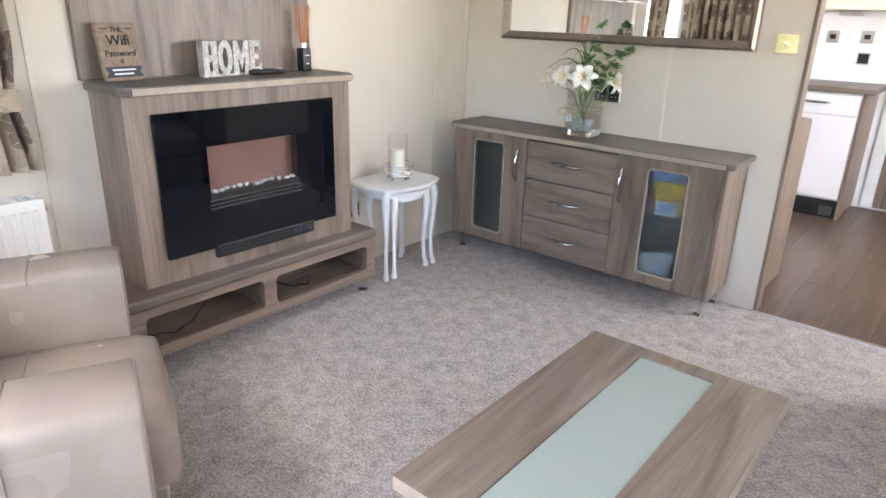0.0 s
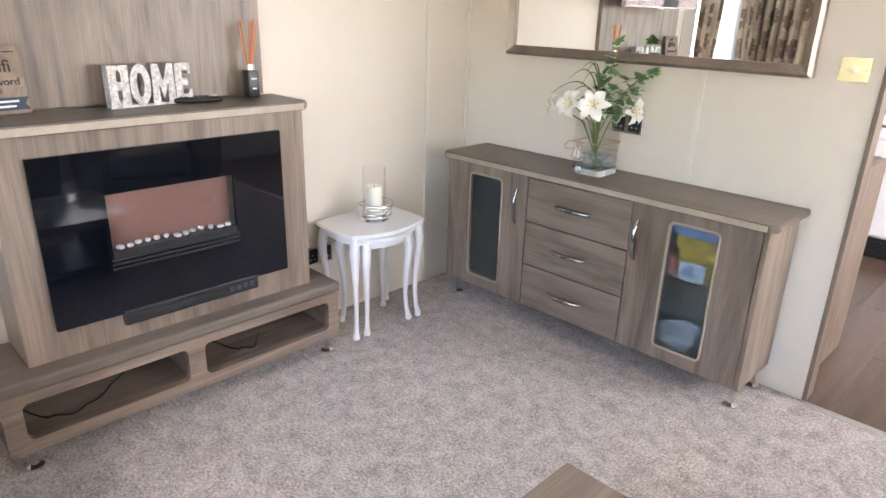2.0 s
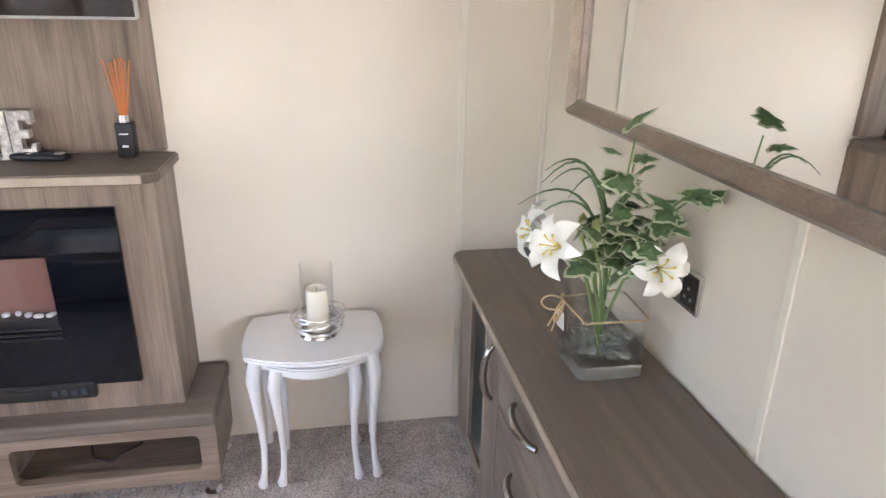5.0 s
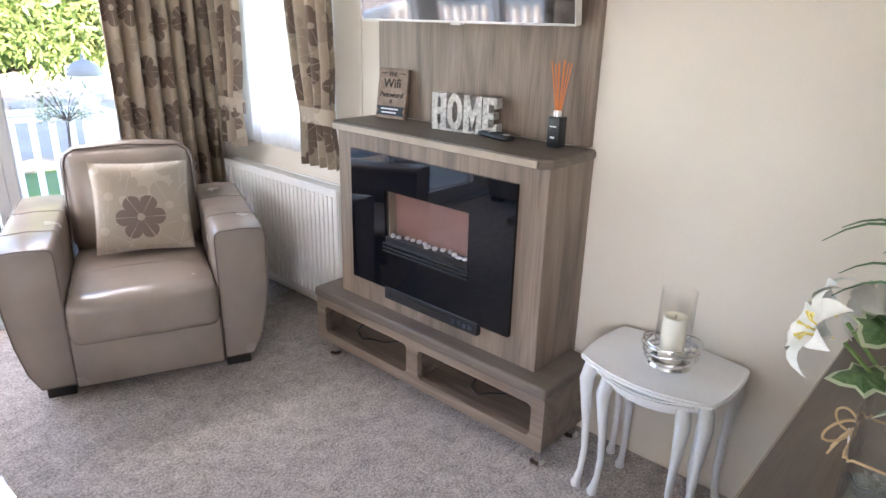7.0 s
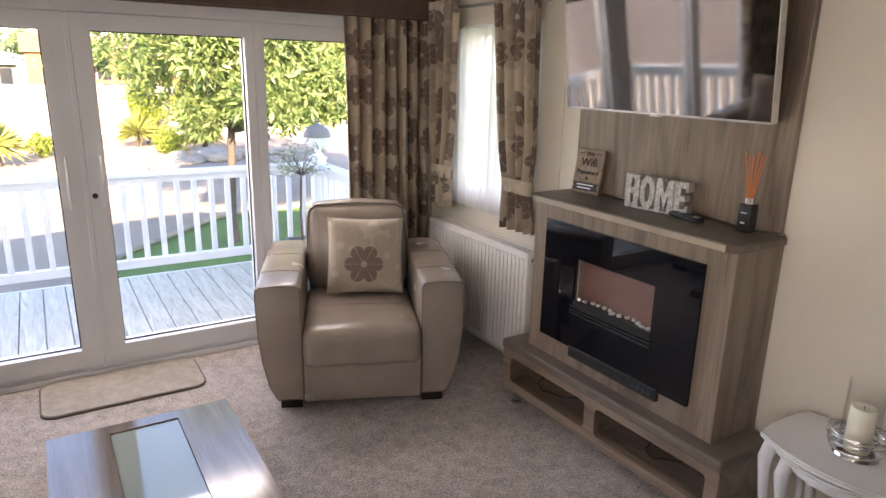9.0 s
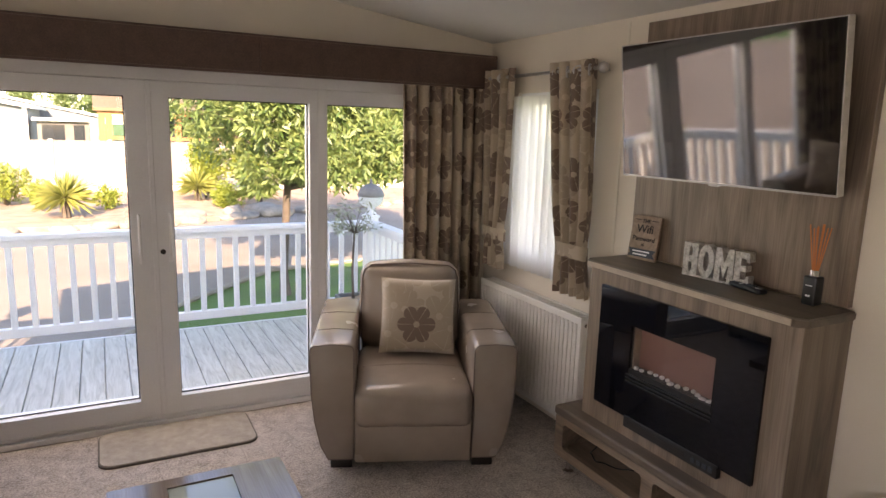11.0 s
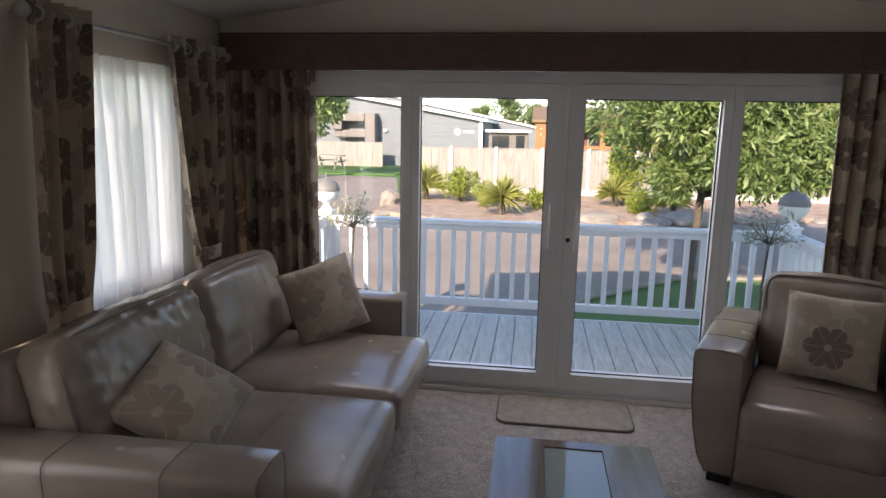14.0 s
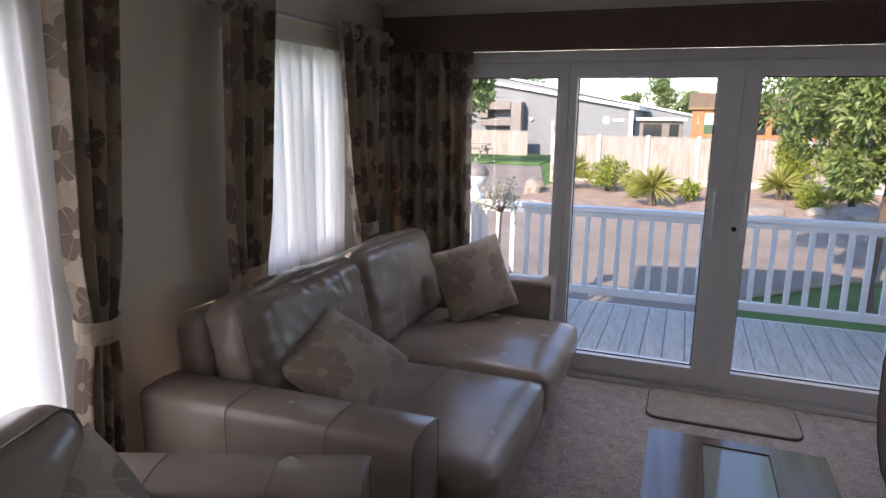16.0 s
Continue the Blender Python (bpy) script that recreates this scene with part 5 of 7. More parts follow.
def sideboard():
    yf, yb, zb, zt = 3.269, 3.545, 0.098, 0.708
    x0, x1 = -1.867, -0.383
    s = thing("sideboard", "elm laminate sideboard with two glazed doors and three drawers", "sideboard", ((x0 + x1) / 2, 3.40, 0))
    part("end_panel", box(x0, x0 + 0.018, yf - 0.018, yb, zb, zt, 0.002), M_WOOD_Z, s)
    part("end_panel", box(x1 - 0.018, x1, yf - 0.018, yb, zb, zt, 0.002), M_WOOD_Z, s)
    part("bottom_panel", box(x0 + 0.018, x1 - 0.018, yf, yb, zb, zb + 0.018), M_WOOD_X, s)
    part("back_panel", box(x0 + 0.018, x1 - 0.018, yb - 0.006, yb, zb + 0.018, zt), M_WOOD_X, s)
    for x in (-1.386, -0.883):
        part("divider", box(x - 0.009, x + 0.009, yf, yb - 0.006, zb + 0.018, zt), M_WOOD_Z, s)
    part("inner_shelf", box(x0 + 0.018, -1.396, yf + 0.03, yb - 0.006, 0.43, 0.446), M_WOOD_X, s)
    part("inner_shelf", box(-0.873, x1 - 0.018, yf + 0.03, yb - 0.006, 0.43, 0.446), M_WOOD_X, s)
    tl = [(x0 - 0.022, yb), (x0 - 0.022, yf - 0.026), (x0 + 0.004, yf - 0.052), (x1 + 0.004, yf - 0.052), (x1 + 0.028, yf - 0.026), (x1 + 0.028, yb)]
    top = prism(tl, zt, zt + 0.028)
    bmesh.ops.bevel(top, geom=top.edges[:], offset=0.005, segments=2, affect="EDGES")
    part("top", top, M_TOP_X, s, "dark grey-brown top")
    part("top_edge", join(box(x0 + 0.010, x1 - 0.002, yf - 0.0545, yf - 0.0505, zt + 0.004, zt + 0.024, 0.001)), M_EDGE, s, "edge strip coloured pale as if catching light")

    def glazed(a, b, ga, gb, hx):
        d = part("door", frame_ring(rounded_rect(a, b, zb + 0.004, zt - 0.006, 0.003, 5), rounded_rect(ga, gb, 0.160, 0.654, 0.018, 5), yf - 0.019, yf - 0.001, "y"), M_WOOD_Z, s)
        g = part("door_glass", box(ga - 0.006, gb + 0.006, yf - 0.009, yf - 0.005, 0.154, 0.660), M_DOORGLASS, d, "frosted glass panel")
        g.visible_shadow = False
        part("moulding", frame_ring(rounded_rect(ga - 0.008, gb + 0.008, 0.152, 0.662, 0.022, 5), rounded_rect(ga, gb, 0.160, 0.654, 0.018, 5), yf - 0.0225, yf - 0.0185, "y"), M_EDGE, d)
        bow_handle(d, (hx, yf - 0.019, 0.638), (hx, yf - 0.019, 0.478), (0, -1, 0))
    glazed(x0 + 0.004, -1.388, -1.717, -1.533, -1.439)
    glazed(-0.881, x1 - 0.020, -0.723, -0.543, -0.852)
    for k in range(3):
        lo = 0.104 + k * 0.1995
        d = part("drawer", box(-1.384, -0.885, yf - 0.019, yf - 0.001, lo, lo + 0.1935, 0.002), M_WOOD_X, s)
        bow_handle(d, (-1.23, yf - 0.019, lo + 0.099), (-1.062, yf - 0.019, lo + 0.099), (0, -1, 0))
    for x in (x0 + 0.035, x1 - 0.035):
        for y in (yf + 0.04, yb - 0.03):
            part("foot", lathe([(0, 0), (0.028, 0), (0.028, 0.007), (0.013, 0.016), (0.011, 0.08), (0.02, 0.0985), (0, 0.0985)], (x, y, 0), 16), M_CHROME, s, "chrome foot", smooth=50)
    # things kept behind the frosted door
    single("game_box", box(-0.7, -0.545, 3.305, 3.43, 0.448, 0.55, 0.003), M_YELLOW, "yellow cardboard box behind frosted glass", "box")
    single("game_box", box(-0.715, -0.555, 3.30, 3.44, 0.5515, 0.60, 0.003), M_YELLOW, "flat yellow cardboard box behind frosted glass", "box")
    single("blue_box", box(-0.775, -0.565, 3.30, 3.46, 0.6015, 0.66, 0.003), M_BLUE, "blue cardboard box behind frosted glass", "box")
    single("pink_packet", box(-0.775, -0.71, 3.295, 3.37, 0.448, 0.52, 0.003), M_PINK, "small pink packet behind frosted glass", "packet")
    w = thing("card_packet", "white card packet with blue window", "packet", (-0.645, 3.28, 0.4465))
    part("packet", box(-0.68, -0.58, 3.272, 3.294, 0.4465, 0.515, 0.003), M_PAPER, w)
    part("packet_window", box(-0.665, -0.61, 3.2705, 3.272, 0.460, 0.50), M_BLUE, w)
    single("crockery_bowl", lathe([(0, 0), (0.04, 0), (0.07, 0.05), (0.085, 0.09), (0.08, 0.09), (0.04, 0.012), (0, 0.012)], (-0.675, 3.36, zb + 0.018), 20), M_PAPER, "white bowl behind frosted glass", "bowl", smooth=50)


sideboard()

# ---- mirror, switch, sockets ----


def wall_mirror():
    m = thing("wall_mirror", "wide rectangular wall mirror in a bronze frame", "mirror", (-1.10, YB, 1.17))
    x0, x1, z0, z1 = -1.778, -0.442, 1.178, 1.81
    a, b = rounded_rect(x0, x1, z0, z1, 0.003, 2), rounded_rect(x0 + 0.042, x1 - 0.042, z0 + 0.042, z1 - 0.042, 0.003, 2)
    f = bmesh.new()
    n = len(a)
    mid = rounded_rect(x0 + 0.012, x1 - 0.012, z0 + 0.012, z1 - 0.012, 0.003, 2)
    mid2 = rounded_rect(x0 + 0.036, x1 - 0.036, z0 + 0.036, z1 - 0.036, 0.003, 2)
    rings = [[f.verts.new((p, y, q)) for p, q in ring] for ring, y in ((a, YB), (a, YB - 0.03), (mid, YB - 0.042), (mid2, YB - 0.022), (b, YB - 0.02), (b, YB - 0.008))]
    for r0, r1 in zip(rings, rings[1:]):
        for i in range(n):
            f.faces.new((r0[i], r0[(i + 1) % n], r1[(i + 1) % n], r1[i]))
    bmesh.ops.recalc_face_normals(f, faces=f.faces[:])
    part("frame", f, M_MFRAME, m, "bronze bevelled frame")
    part("mirror_glass", box(x0 + 0.038, x1 - 0.038, YB - 0.012, YB - 0.006, z0 + 0.038, z1 - 0.038), M_MIRROR, m)


wall_mirror()


def faceplate(label, category, cx, cz, w, h, plate, wall):
    """A switch or socket plate; wall is 'y' for the sideboard wall, 'x' for the fireplace wall, 'k' for the kitchen's."""
    turn, at = {"y": (0, (cx, YB, cz)), "x": (90, (XL, cx, cz)), "k": (0, (cx, KY, cz))}[wall]
    t = thing("wall_socket" if category == "socket" else "light_switch", label, category, at, turn=turn)
    part("plate", box(-w / 2, w / 2, -0.009, 0, -h / 2, h / 2, 0.003), plate, t, local=True)
    return t


sw = faceplate("square polished brass dimmer switch plate", "switch", -0.323, 1.215, 0.092, 0.08, M_BRASS, "y")
part("dimmer_knob", moved(lathe([(0, 0), (0.014, 0), (0.013, 0.014), (0, 0.016)], seg=18), pose(0, -0.009, 0, 90, 0, 0)), M_BRASS, sw, local=True, smooth=50)
part("screw", join(*(moved(lathe([(0, 0), (0.003, 0), (0.002, 0.002), (0, 0.002)], seg=8), pose(x, -0.009, 0, 90, 0, 0)) for x in (-0.033, 0.033))), M_STEEL, sw, local=True)


def double_socket(cx, cz, wall, label):
    t = faceplate(label, "socket", cx, cz, 0.146, 0.086, M_CHROME, wall)
    for x in (-0.036, 0.036):
        part("insert", box(x - 0.027, x + 0.027, -0.0105, -0.009, -0.034, 0.034, 0.001), M_BLACK, t, local=True)
        part("rocker", box(x - 0.008, x + 0.008, -0.0135, -0.0105, 0.014, 0.03, 0.001), M_BLACK, t, local=True)
        part("pin_hole", join(*(box(x + a - 0.004, x + a + 0.004, -0.0112, -0.0104, b - 0.003, b + 0.003) for a, b in ((0, 0.004), (-0.011, -0.016), (0.011, -0.016)))), M_STEEL, t, local=True)


double_socket(-1.115, 0.938, "y", "chrome double socket with black inserts above sideboard")
double_socket(2.607, 0.312, "x", "chrome double socket with black inserts near the skirting")

# ---- vase of lilies ----


def petal(length, width, droop):
    """One curved petal along +x."""
    def place(u, v):
        w = width * math.sin(math.pi * min(1, u * 0.93 + 0.05)) ** 0.8
        s = v * 2 - 1
        return (length * 0.9 * u * math.cos(droop * u), s * w / 2, length * (1.25 * u - (0.68 + droop) * u ** 2.4) - 0.1 * width * (1 - s * s) + 0.12 * width)
    bm = bmesh.new()
    grid = [[bm.verts.new(place(i / 7, j / 4)) for i in range(8)] for j in range(5)]
    for j in range(4):
        for i in range(7):
            bm.faces.new((grid[j][i], grid[j][i + 1], grid[j + 1][i + 1], grid[j + 1][i]))
    return bm


def lily(parent, at, way, size, seed):
    rnd = random.Random(seed)
    q = Vector(way).to_track_quat("Z", "Y").to_matrix().to_4x4()
    base = Matrix.Translation(at) @ q
    head = part("lily", join(*(moved(petal(size, size * (0.56 if k % 2 else 0.42), rnd.uniform(0.3, 0.5)), base @ pose(0, 0, 0.002 * (k % 2), 0, 0, 60 * k + rnd.uniform(-6, 6))) for k in range(6))), M_PETAL, parent, "white lily flower", smooth=80)
    for k in range(6):
        a = k * 1.047 + 0.3
        part("stamen", moved(tube([(0, 0, 0), (0.012 * math.cos(a), 0.012 * math.sin(a), size * 0.45), (0.022 * math.cos(a), 0.022 * math.sin(a), size * 0.52)], [0.0012, 0.0012, 0.003], 5), base), M_STAMEN, head)


def ivy_leaf(size):
    pts = [(0, 0), (-0.08, 0.20), (0.06, 0.44), (0.25, 0.33), (0.46, 0.50), (0.56, 0.27), (0.78, 0.20), (1.0, 0.0)]
    out = [(x, y) for x, y in pts] + [(x, -y) for x, y in pts[-2:0:-1]]
    bm = bmesh.new()
    mid = bm.verts.new((0.45 * size, 0, 0.06 * size))
    ring = [bm.verts.new((x * size, y * size, -0.12 * size * abs(y) - 0.15 * size * x * x)) for x, y in out]
    inner = [bm.verts.new(mid.co.lerp(v.co, 0.80)) for v in ring]
    for i in range(len(ring)):
        j = (i + 1) % len(ring)
        bm.faces.new((mid, inner[i], inner[j]))
        f = bm.faces.new((inner[i], ring[i], ring[j], inner[j]))
        f.material_index = 1
    return bm


def flower_vase():
    vx0, vx1, vy0, vy1, z, h = -1.238, -1.098, 3.338, 3.478, 0.7365, 0.215
    cx, cy = (vx0 + vx1) / 2, (vy0 + vy1) / 2
    v = thing("flower_vase", "square clear glass vase tied with twine", "vase", (cx, cy, z))
    part("glass_wall", frame_ring(rounded_rect(vx0, vx1, vy0, vy1, 0.012, 5), rounded_rect(vx0 + 0.005, vx1 - 0.005, vy0 + 0.005, vy1 - 0.005, 0.009, 5), z + 0.028, z + h, "z"), M_VASE, v, smooth=40)
    part("glass_base", prism(rounded_rect(vx0, vx1, vy0, vy1, 0.012, 5), z, z + 0.028), M_CRYSTAL, v, "thick clear glass base", smooth=40)
    part("water", prism(rounded_rect(vx0 + 0.0055, vx1 - 0.0055, vy0 + 0.0055, vy1 - 0.0055, 0.008, 4), z + 0.0285, z + 0.10), M_WATER, v, smooth=40)
    tw = [(p, q, z + 0.132 + 0.004 * math.sin(3 * i)) for i, (p, q) in enumerate(rounded_rect(vx0 - 0.002, vx1 + 0.002, vy0 - 0.002, vy1 + 0.002, 0.012, 4))]
    part("twine", tube(tw + tw[:1], 0.0022, 5), M_TWINE, v)
    bx = vx0 + 0.03
    for s in (-1, 1):
        turns = [2 * math.pi * k / 14 for k in range(15)]
        part("twine_bow", tube([(bx + s * 0.021 * (1 - math.cos(a)), vy0 - 0.004 - 0.018 * (1 - math.cos(a)), z + 0.126 + 0.017 * math.sin(a) - 0.006 * (1 - math.cos(a))) for a in turns], 0.0022, 5), M_TWINE, v, smooth=60)
        part("twine_end", tube([(bx + s * 0.012 * k / 5, vy0 - 0.004 - 0.028 * k / 5, z + 0.124 - 0.055 * (k / 5) ** 1.4) for k in range(6)], 0.0019, 5), M_TWINE, v, smooth=60)
    part("gift_tag", moved(box(-0.014, 0.014, -0.001, 0.001, -0.045, 0.0, 0.0005), pose(bx + 0.004, vy0 - 0.012, z + 0.112, 8, 6, 12)), M_PAPER, v, "small white tag")
    rnd = random.Random(21)
    for k in range(64):
        p = soft(0, 0, 0, 0.024, 0.021, 0.016, 0.008, n=3)
        part("glass_pebble", moved(p, pose(rnd.uniform(vx0 + 0.02, vx1 - 0.02), rnd.uniform(vy0 + 0.02, vy1 - 0.02), z + 0.037 + 0.0118 * (k // 16) + rnd.uniform(-0.002, 0.002), 0, 0, rnd.uniform(0, 180))), M_CRYSTAL, v, smooth=80)
    f = thing("lily_bouquet", "white artificial lilies with ivy and grass in vase", "flowers", (cx, cy, z + 0.05))
    foot = Vector((cx, cy, z + 0.03))
    heads = (((cx - 0.155, cy - 0.09, z + 0.262), (-0.6, -0.8, 0.15), 0.085), ((cx + 0.045, cy - 0.12, z + 0.288), (0.35, -0.85, 0.3), 0.095), ((cx + 0.105, cy + 0.05, z + 0.262), (0.9, -0.15, 0.2), 0.085), ((cx - 0.045, cy - 0.135, z + 0.285), (-0.1, -0.9, 0.3), 0.085))
    for i, (at, way, size) in enumerate(heads):
        mid = Vector((cx, cy, z + 0.18)).lerp(Vector(at), 0.35)
        back = Vector(at) - Vector(way).normalized() * 0.015
        part("stem", tube([foot + Vector((0.02 * math.cos(i * 2), 0.02 * math.sin(i * 2), 0)), mid, back], 0.0032, 6), M_STEM, f, smooth=60)
        lily(f, at, way, size * 0.86, i)
    for i, (dx, dy, dz) in enumerate(((-0.04, -0.05, 0.33), (0.03, -0.05, 0.34), (-0.06, 0.01, 0.30))):
        tip = Vector((cx + dx, cy + dy, z + dz))
        part("stem", tube([foot, Vector((cx + dx * 0.4, cy + dy * 0.4, z + 0.2)), tip - Vector((0, 0, 0.05))], 0.0028, 6), M_STEM, f)
        part("bud", tube([tip - Vector((0, 0, 0.06)), tip - Vector((0, 0, 0.035)), tip - Vector((dx * 0.05, 0, 0.01)), tip], [0.004, 0.011, 0.009, 0.001], 8), M_BUD, f, "pale green lily bud", smooth=60)
    # ivy sprays
    sprays = (((0.05, 0.0, 0.50), 7), ((-0.02, 0.04, 0.44), 8), ((0.12, 0.09, 0.40), 8), ((0.06, 0.0, 0.34), 8), ((-0.05, 0.05, 0.35), 7), ((-0.09, 0.03, 0.30), 6), ((0.18, 0.05, 0.43), 9), ((0.15, 0.0, 0.31), 6), ((0.02, -0.06, 0.32), 7))
    for i, ((dx, dy, dz), n) in enumerate(sprays):
        end = Vector((cx + dx, cy + dy, z + dz))
        ctrl = Vector((cx + dx * 0.25, cy + dy * 0.25, z + 0.2 + 0.3 * (dz - 0.2)))
        line = [foot, Vector((cx, cy, z + 0.16)), ctrl, ctrl.lerp(end, 0.5) + Vector((0, 0, 0.015)), end]
        part("vine", tube(line, 0.0018, 5), M_STEM, f)
        for k in range(n):
            u = 0.25 + 0.75 * k / (n - 1)
            p = ctrl.lerp(end, u) + Vector((rnd.uniform(-0.025, 0.025), rnd.uniform(-0.03, 0.02), rnd.uniform(-0.03, 0.025)))
            part("ivy_leaf", moved(ivy_leaf(rnd.uniform(0.05, 0.078)), Matrix.Translation(p) @ pose(0, 0, 0, rnd.uniform(-40, 40), rnd.uniform(-50, 35), rnd.uniform(0, 360))), (M_LEAF, M_LEAFEDGE), f)
    for i in range(6):
        a = rnd.uniform(1.2, 4.6)
        r = rnd.uniform(0.04, 0.10)
        top = rnd.uniform(0.36, 0.46)
        p0 = Vector((cx, cy, z + 0.15))
        p1 = Vector((cx + 0.25 * r * math.cos(a), cy - 0.25 * r, z + top + 0.10))
        p2 = Vector((cx + 1.5 * r * math.cos(a), cy - 1.7 * r, z + top - rnd.uniform(0.0, 0.10)))
        bend = [p0.lerp(p1, k / 11).lerp(p1.lerp(p2, k / 11), k / 11) for k in range(12)]
        part("grass_blade", tube(bend, [0.0030 * (1 - (k / 11.5) ** 3) + 0.0003 for k in range(12)], 5), M_LEAF, f, smooth=60)


flower_vase()

# ---- kitchen seen through the opening ----


def kitchen():
    y = 5.56
    u = thing("kitchen_unit", "white gloss kitchen unit with drawer and vented plinth", "kitchen unit", (-0.55, 5.85, 0))
    part("carcass", box(-0.86, -0.268, y + 0.02, KY - 0.005, 0.13, 0.868), M_WHITEUNIT, u)
    d = part("drawer", box(-0.855, -0.272, y, y + 0.019, 0.722, 0.858, 0.003), M_WHITEUNIT, u)
    bow_handle(d, (-0.62, y, 0.80), (-0.45, y, 0.80), (0, -1, 0))
    part("door", box(-0.855, -0.272, y, y + 0.019, 0.145, 0.716, 0.003), M_WHITEUNIT, u)
    p = part("plinth", box(-0.86, -0.268, y + 0.03, y + 0.045, 0.0, 0.13), M_DARK, u)
    for k in range(5):
        part("vent_slat", box(-0.80, -0.40, y + 0.024, y + 0.031, 0.02 + k * 0.018, 0.029 + k * 0.018), M_BLACK, p)
    for k in range(8):
        part("vent_bar", box(-0.375 + k * 0.011, -0.371 + k * 0.011, y + 0.024, y + 0.031, 0.015, 0.085), M_STEEL, p)
    part("end_panel", box(-0.266, -0.246, y - 0.002, KY - 0.005, 0.0, 0.868, 0.002), M_WOOD_Z, u)
    single("kitchen_worktop", box(-1.9, -0.195, y - 0.025, KY - 0.003, 0.87, 0.905, 0.006), M_TOP_X, "dark grey-brown laminate worktop over kitchen units", "worktop")
    n = thing("kitchen_cabinet", "elm laminate kitchen cabinet backing onto the lounge wall", "kitchen cabinet", (-0.7, 3.93, 0))
    part("end_panel", prism(rounded_rect(YB + 0.075, 4.17, 0.0, 0.85, 0.03, 4), -0.30, -0.28, "x"), M_WOOD_Z, n)
    part("carcass", box(-1.5, -0.302, YB + 0.075, 4.15, 0.0, 0.82), M_WOOD_Z, n)
    single("kitchen_worktop", box(-1.5, -0.302, YB + 0.075, 4.17, 0.822, 0.85, 0.005), M_TOP_X, "dark grey-brown laminate worktop by the opening", "worktop")
    for x, z in ((-0.625, 1.216), (-0.405, 1.221)):
        t = faceplate("square steel switched outlet plate", "socket", x, z, 0.086, 0.086, M_STEEL, "k")
        part("insert", box(-0.02, 0.02, -0.012, -0.009, -0.016, 0.016, 0.001), M_BLACK, t, local=True)
    t = faceplate("square steel socket plate with black insert", "socket", -0.40, 1.072, 0.086, 0.086, M_STEEL, "k")
    part("insert", box(-0.034, 0.034, -0.0105, -0.009, -0.034, 0.034, 0.001), M_BLACK, t, local=True)
    h = thing("cooker_hood", "slim white cooker hood with steel underside", "cooker hood", (-0.45, KY, 1.33))
    part("canopy", box(-0.9, -0.05, KY - 0.45, KY - 0.003, 1.395, 1.48, 0.006), M_TRIM, h)
    part("lamp_panel", box(-0.6, -0.455, KY - 0.12, KY - 0.03, 1.362, 1.394, 0.004), M_STEEL, h)
    d2 = thing("door_2", "plain brown wood-effect door in white frame", "door", (0.25, KY, 0), kind="structure")
    part("door_frame", join(box(-0.194, -0.115, KY - 0.02, KY, 0, 2.05, 0.003), box(0.62, 0.69, KY - 0.02, KY, 0, 2.05, 0.003), box(-0.115, 0.62, KY - 0.02, KY, 1.98, 2.05, 0.003)), M_WHITE, d2)
    part("door_leaf", box(-0.113, 0.618, KY - 0.012, KY - 0.001, 0.005, 1.978, 0.002), M_WOOD_Z, d2)


kitchen()

# ---- outdoors ----
GROUND, DECK = -0.72, -0.155
M_DECK = wood("grey_composite_board", "y", (0.27, 0.285, 0.265), (0.47, 0.49, 0.46), (0.61, 0.63, 0.60), 0.5, 2.2)
M_RAIL = surface("white_rail_plastic", (0.76, 0.77, 0.78), (0.82, 0.83, 0.84), 0.4, scale=4, bump=0.02)
M_TAR = surface("worn_asphalt", (0.205, 0.166, 0.131), (0.315, 0.26, 0.208), 0.9, scale=0.8, fine=70, bump=0.4, dist=0.01)
M_GRASS = surface("mown_grass", (0.045, 0.11, 0.018), (0.10, 0.20, 0.035), 0.9, scale=1.2, fine=60, bump=0.6, dist=0.02)
M_MULCH = surface("bark_mulch", (0.22, 0.15, 0.105), (0.50, 0.37, 0.27), 0.95, scale=3, fine=30, bump=0.8, dist=0.03)
M_ROCK = surface("sandstone_rock", (0.20, 0.175, 0.14), (0.34, 0.30, 0.245), 0.85, scale=5, fine=40, bump=0.6, dist=0.02)
M_FENCE = wood("weathered_fence_board", "z", (0.195, 0.178, 0.152), (0.285, 0.262, 0.226), (0.365, 0.338, 0.297), 0.8, 0.6)
M_POST = surface("concrete_post", (0.42, 0.40, 0.37), (0.52, 0.50, 0.46), 0.85, scale=6, bump=0.3)
M_CLAD = surface("grey_cladding", (0.14, 0.16, 0.17), (0.19, 0.21, 0.22), 0.6, scale=2, bump=0.05)
M_ROOFSHEET = surface("pale_roof_sheet", (0.62, 0.62, 0.62), (0.72, 0.72, 0.72), 0.5, scale=3, bump=0.05)
M_DUCT = surface("brown_duct_metal", (0.13, 0.115, 0.105), (0.18, 0.16, 0.145), 0.5, 0.2, scale=6, bump=0.05)
M_SHINGLE = surface("brown_felt_roof", (0.15, 0.10, 0.055), (0.26, 0.18, 0.10), 0.9, scale=10, fine=40, bump=0.4)
# Red timber, darkened so the colour carries the veranda's shade.
M_CHALET = wood("red_timber_veranda_shade", "x", (0.08, 0.026, 0.018), (0.125, 0.042, 0.028), (0.165, 0.06, 0.04), 0.6)
M_ORANGE = wood("orange_timber", "z", (0.24, 0.09, 0.025), (0.32, 0.13, 0.042), (0.38, 0.175, 0.063), 0.5)
M_BARK = surface("tree_bark", (0.06, 0.047, 0.035), (0.13, 0.10, 0.078), 0.9, scale=9, fine=50, bump=0.8, dist=0.02)
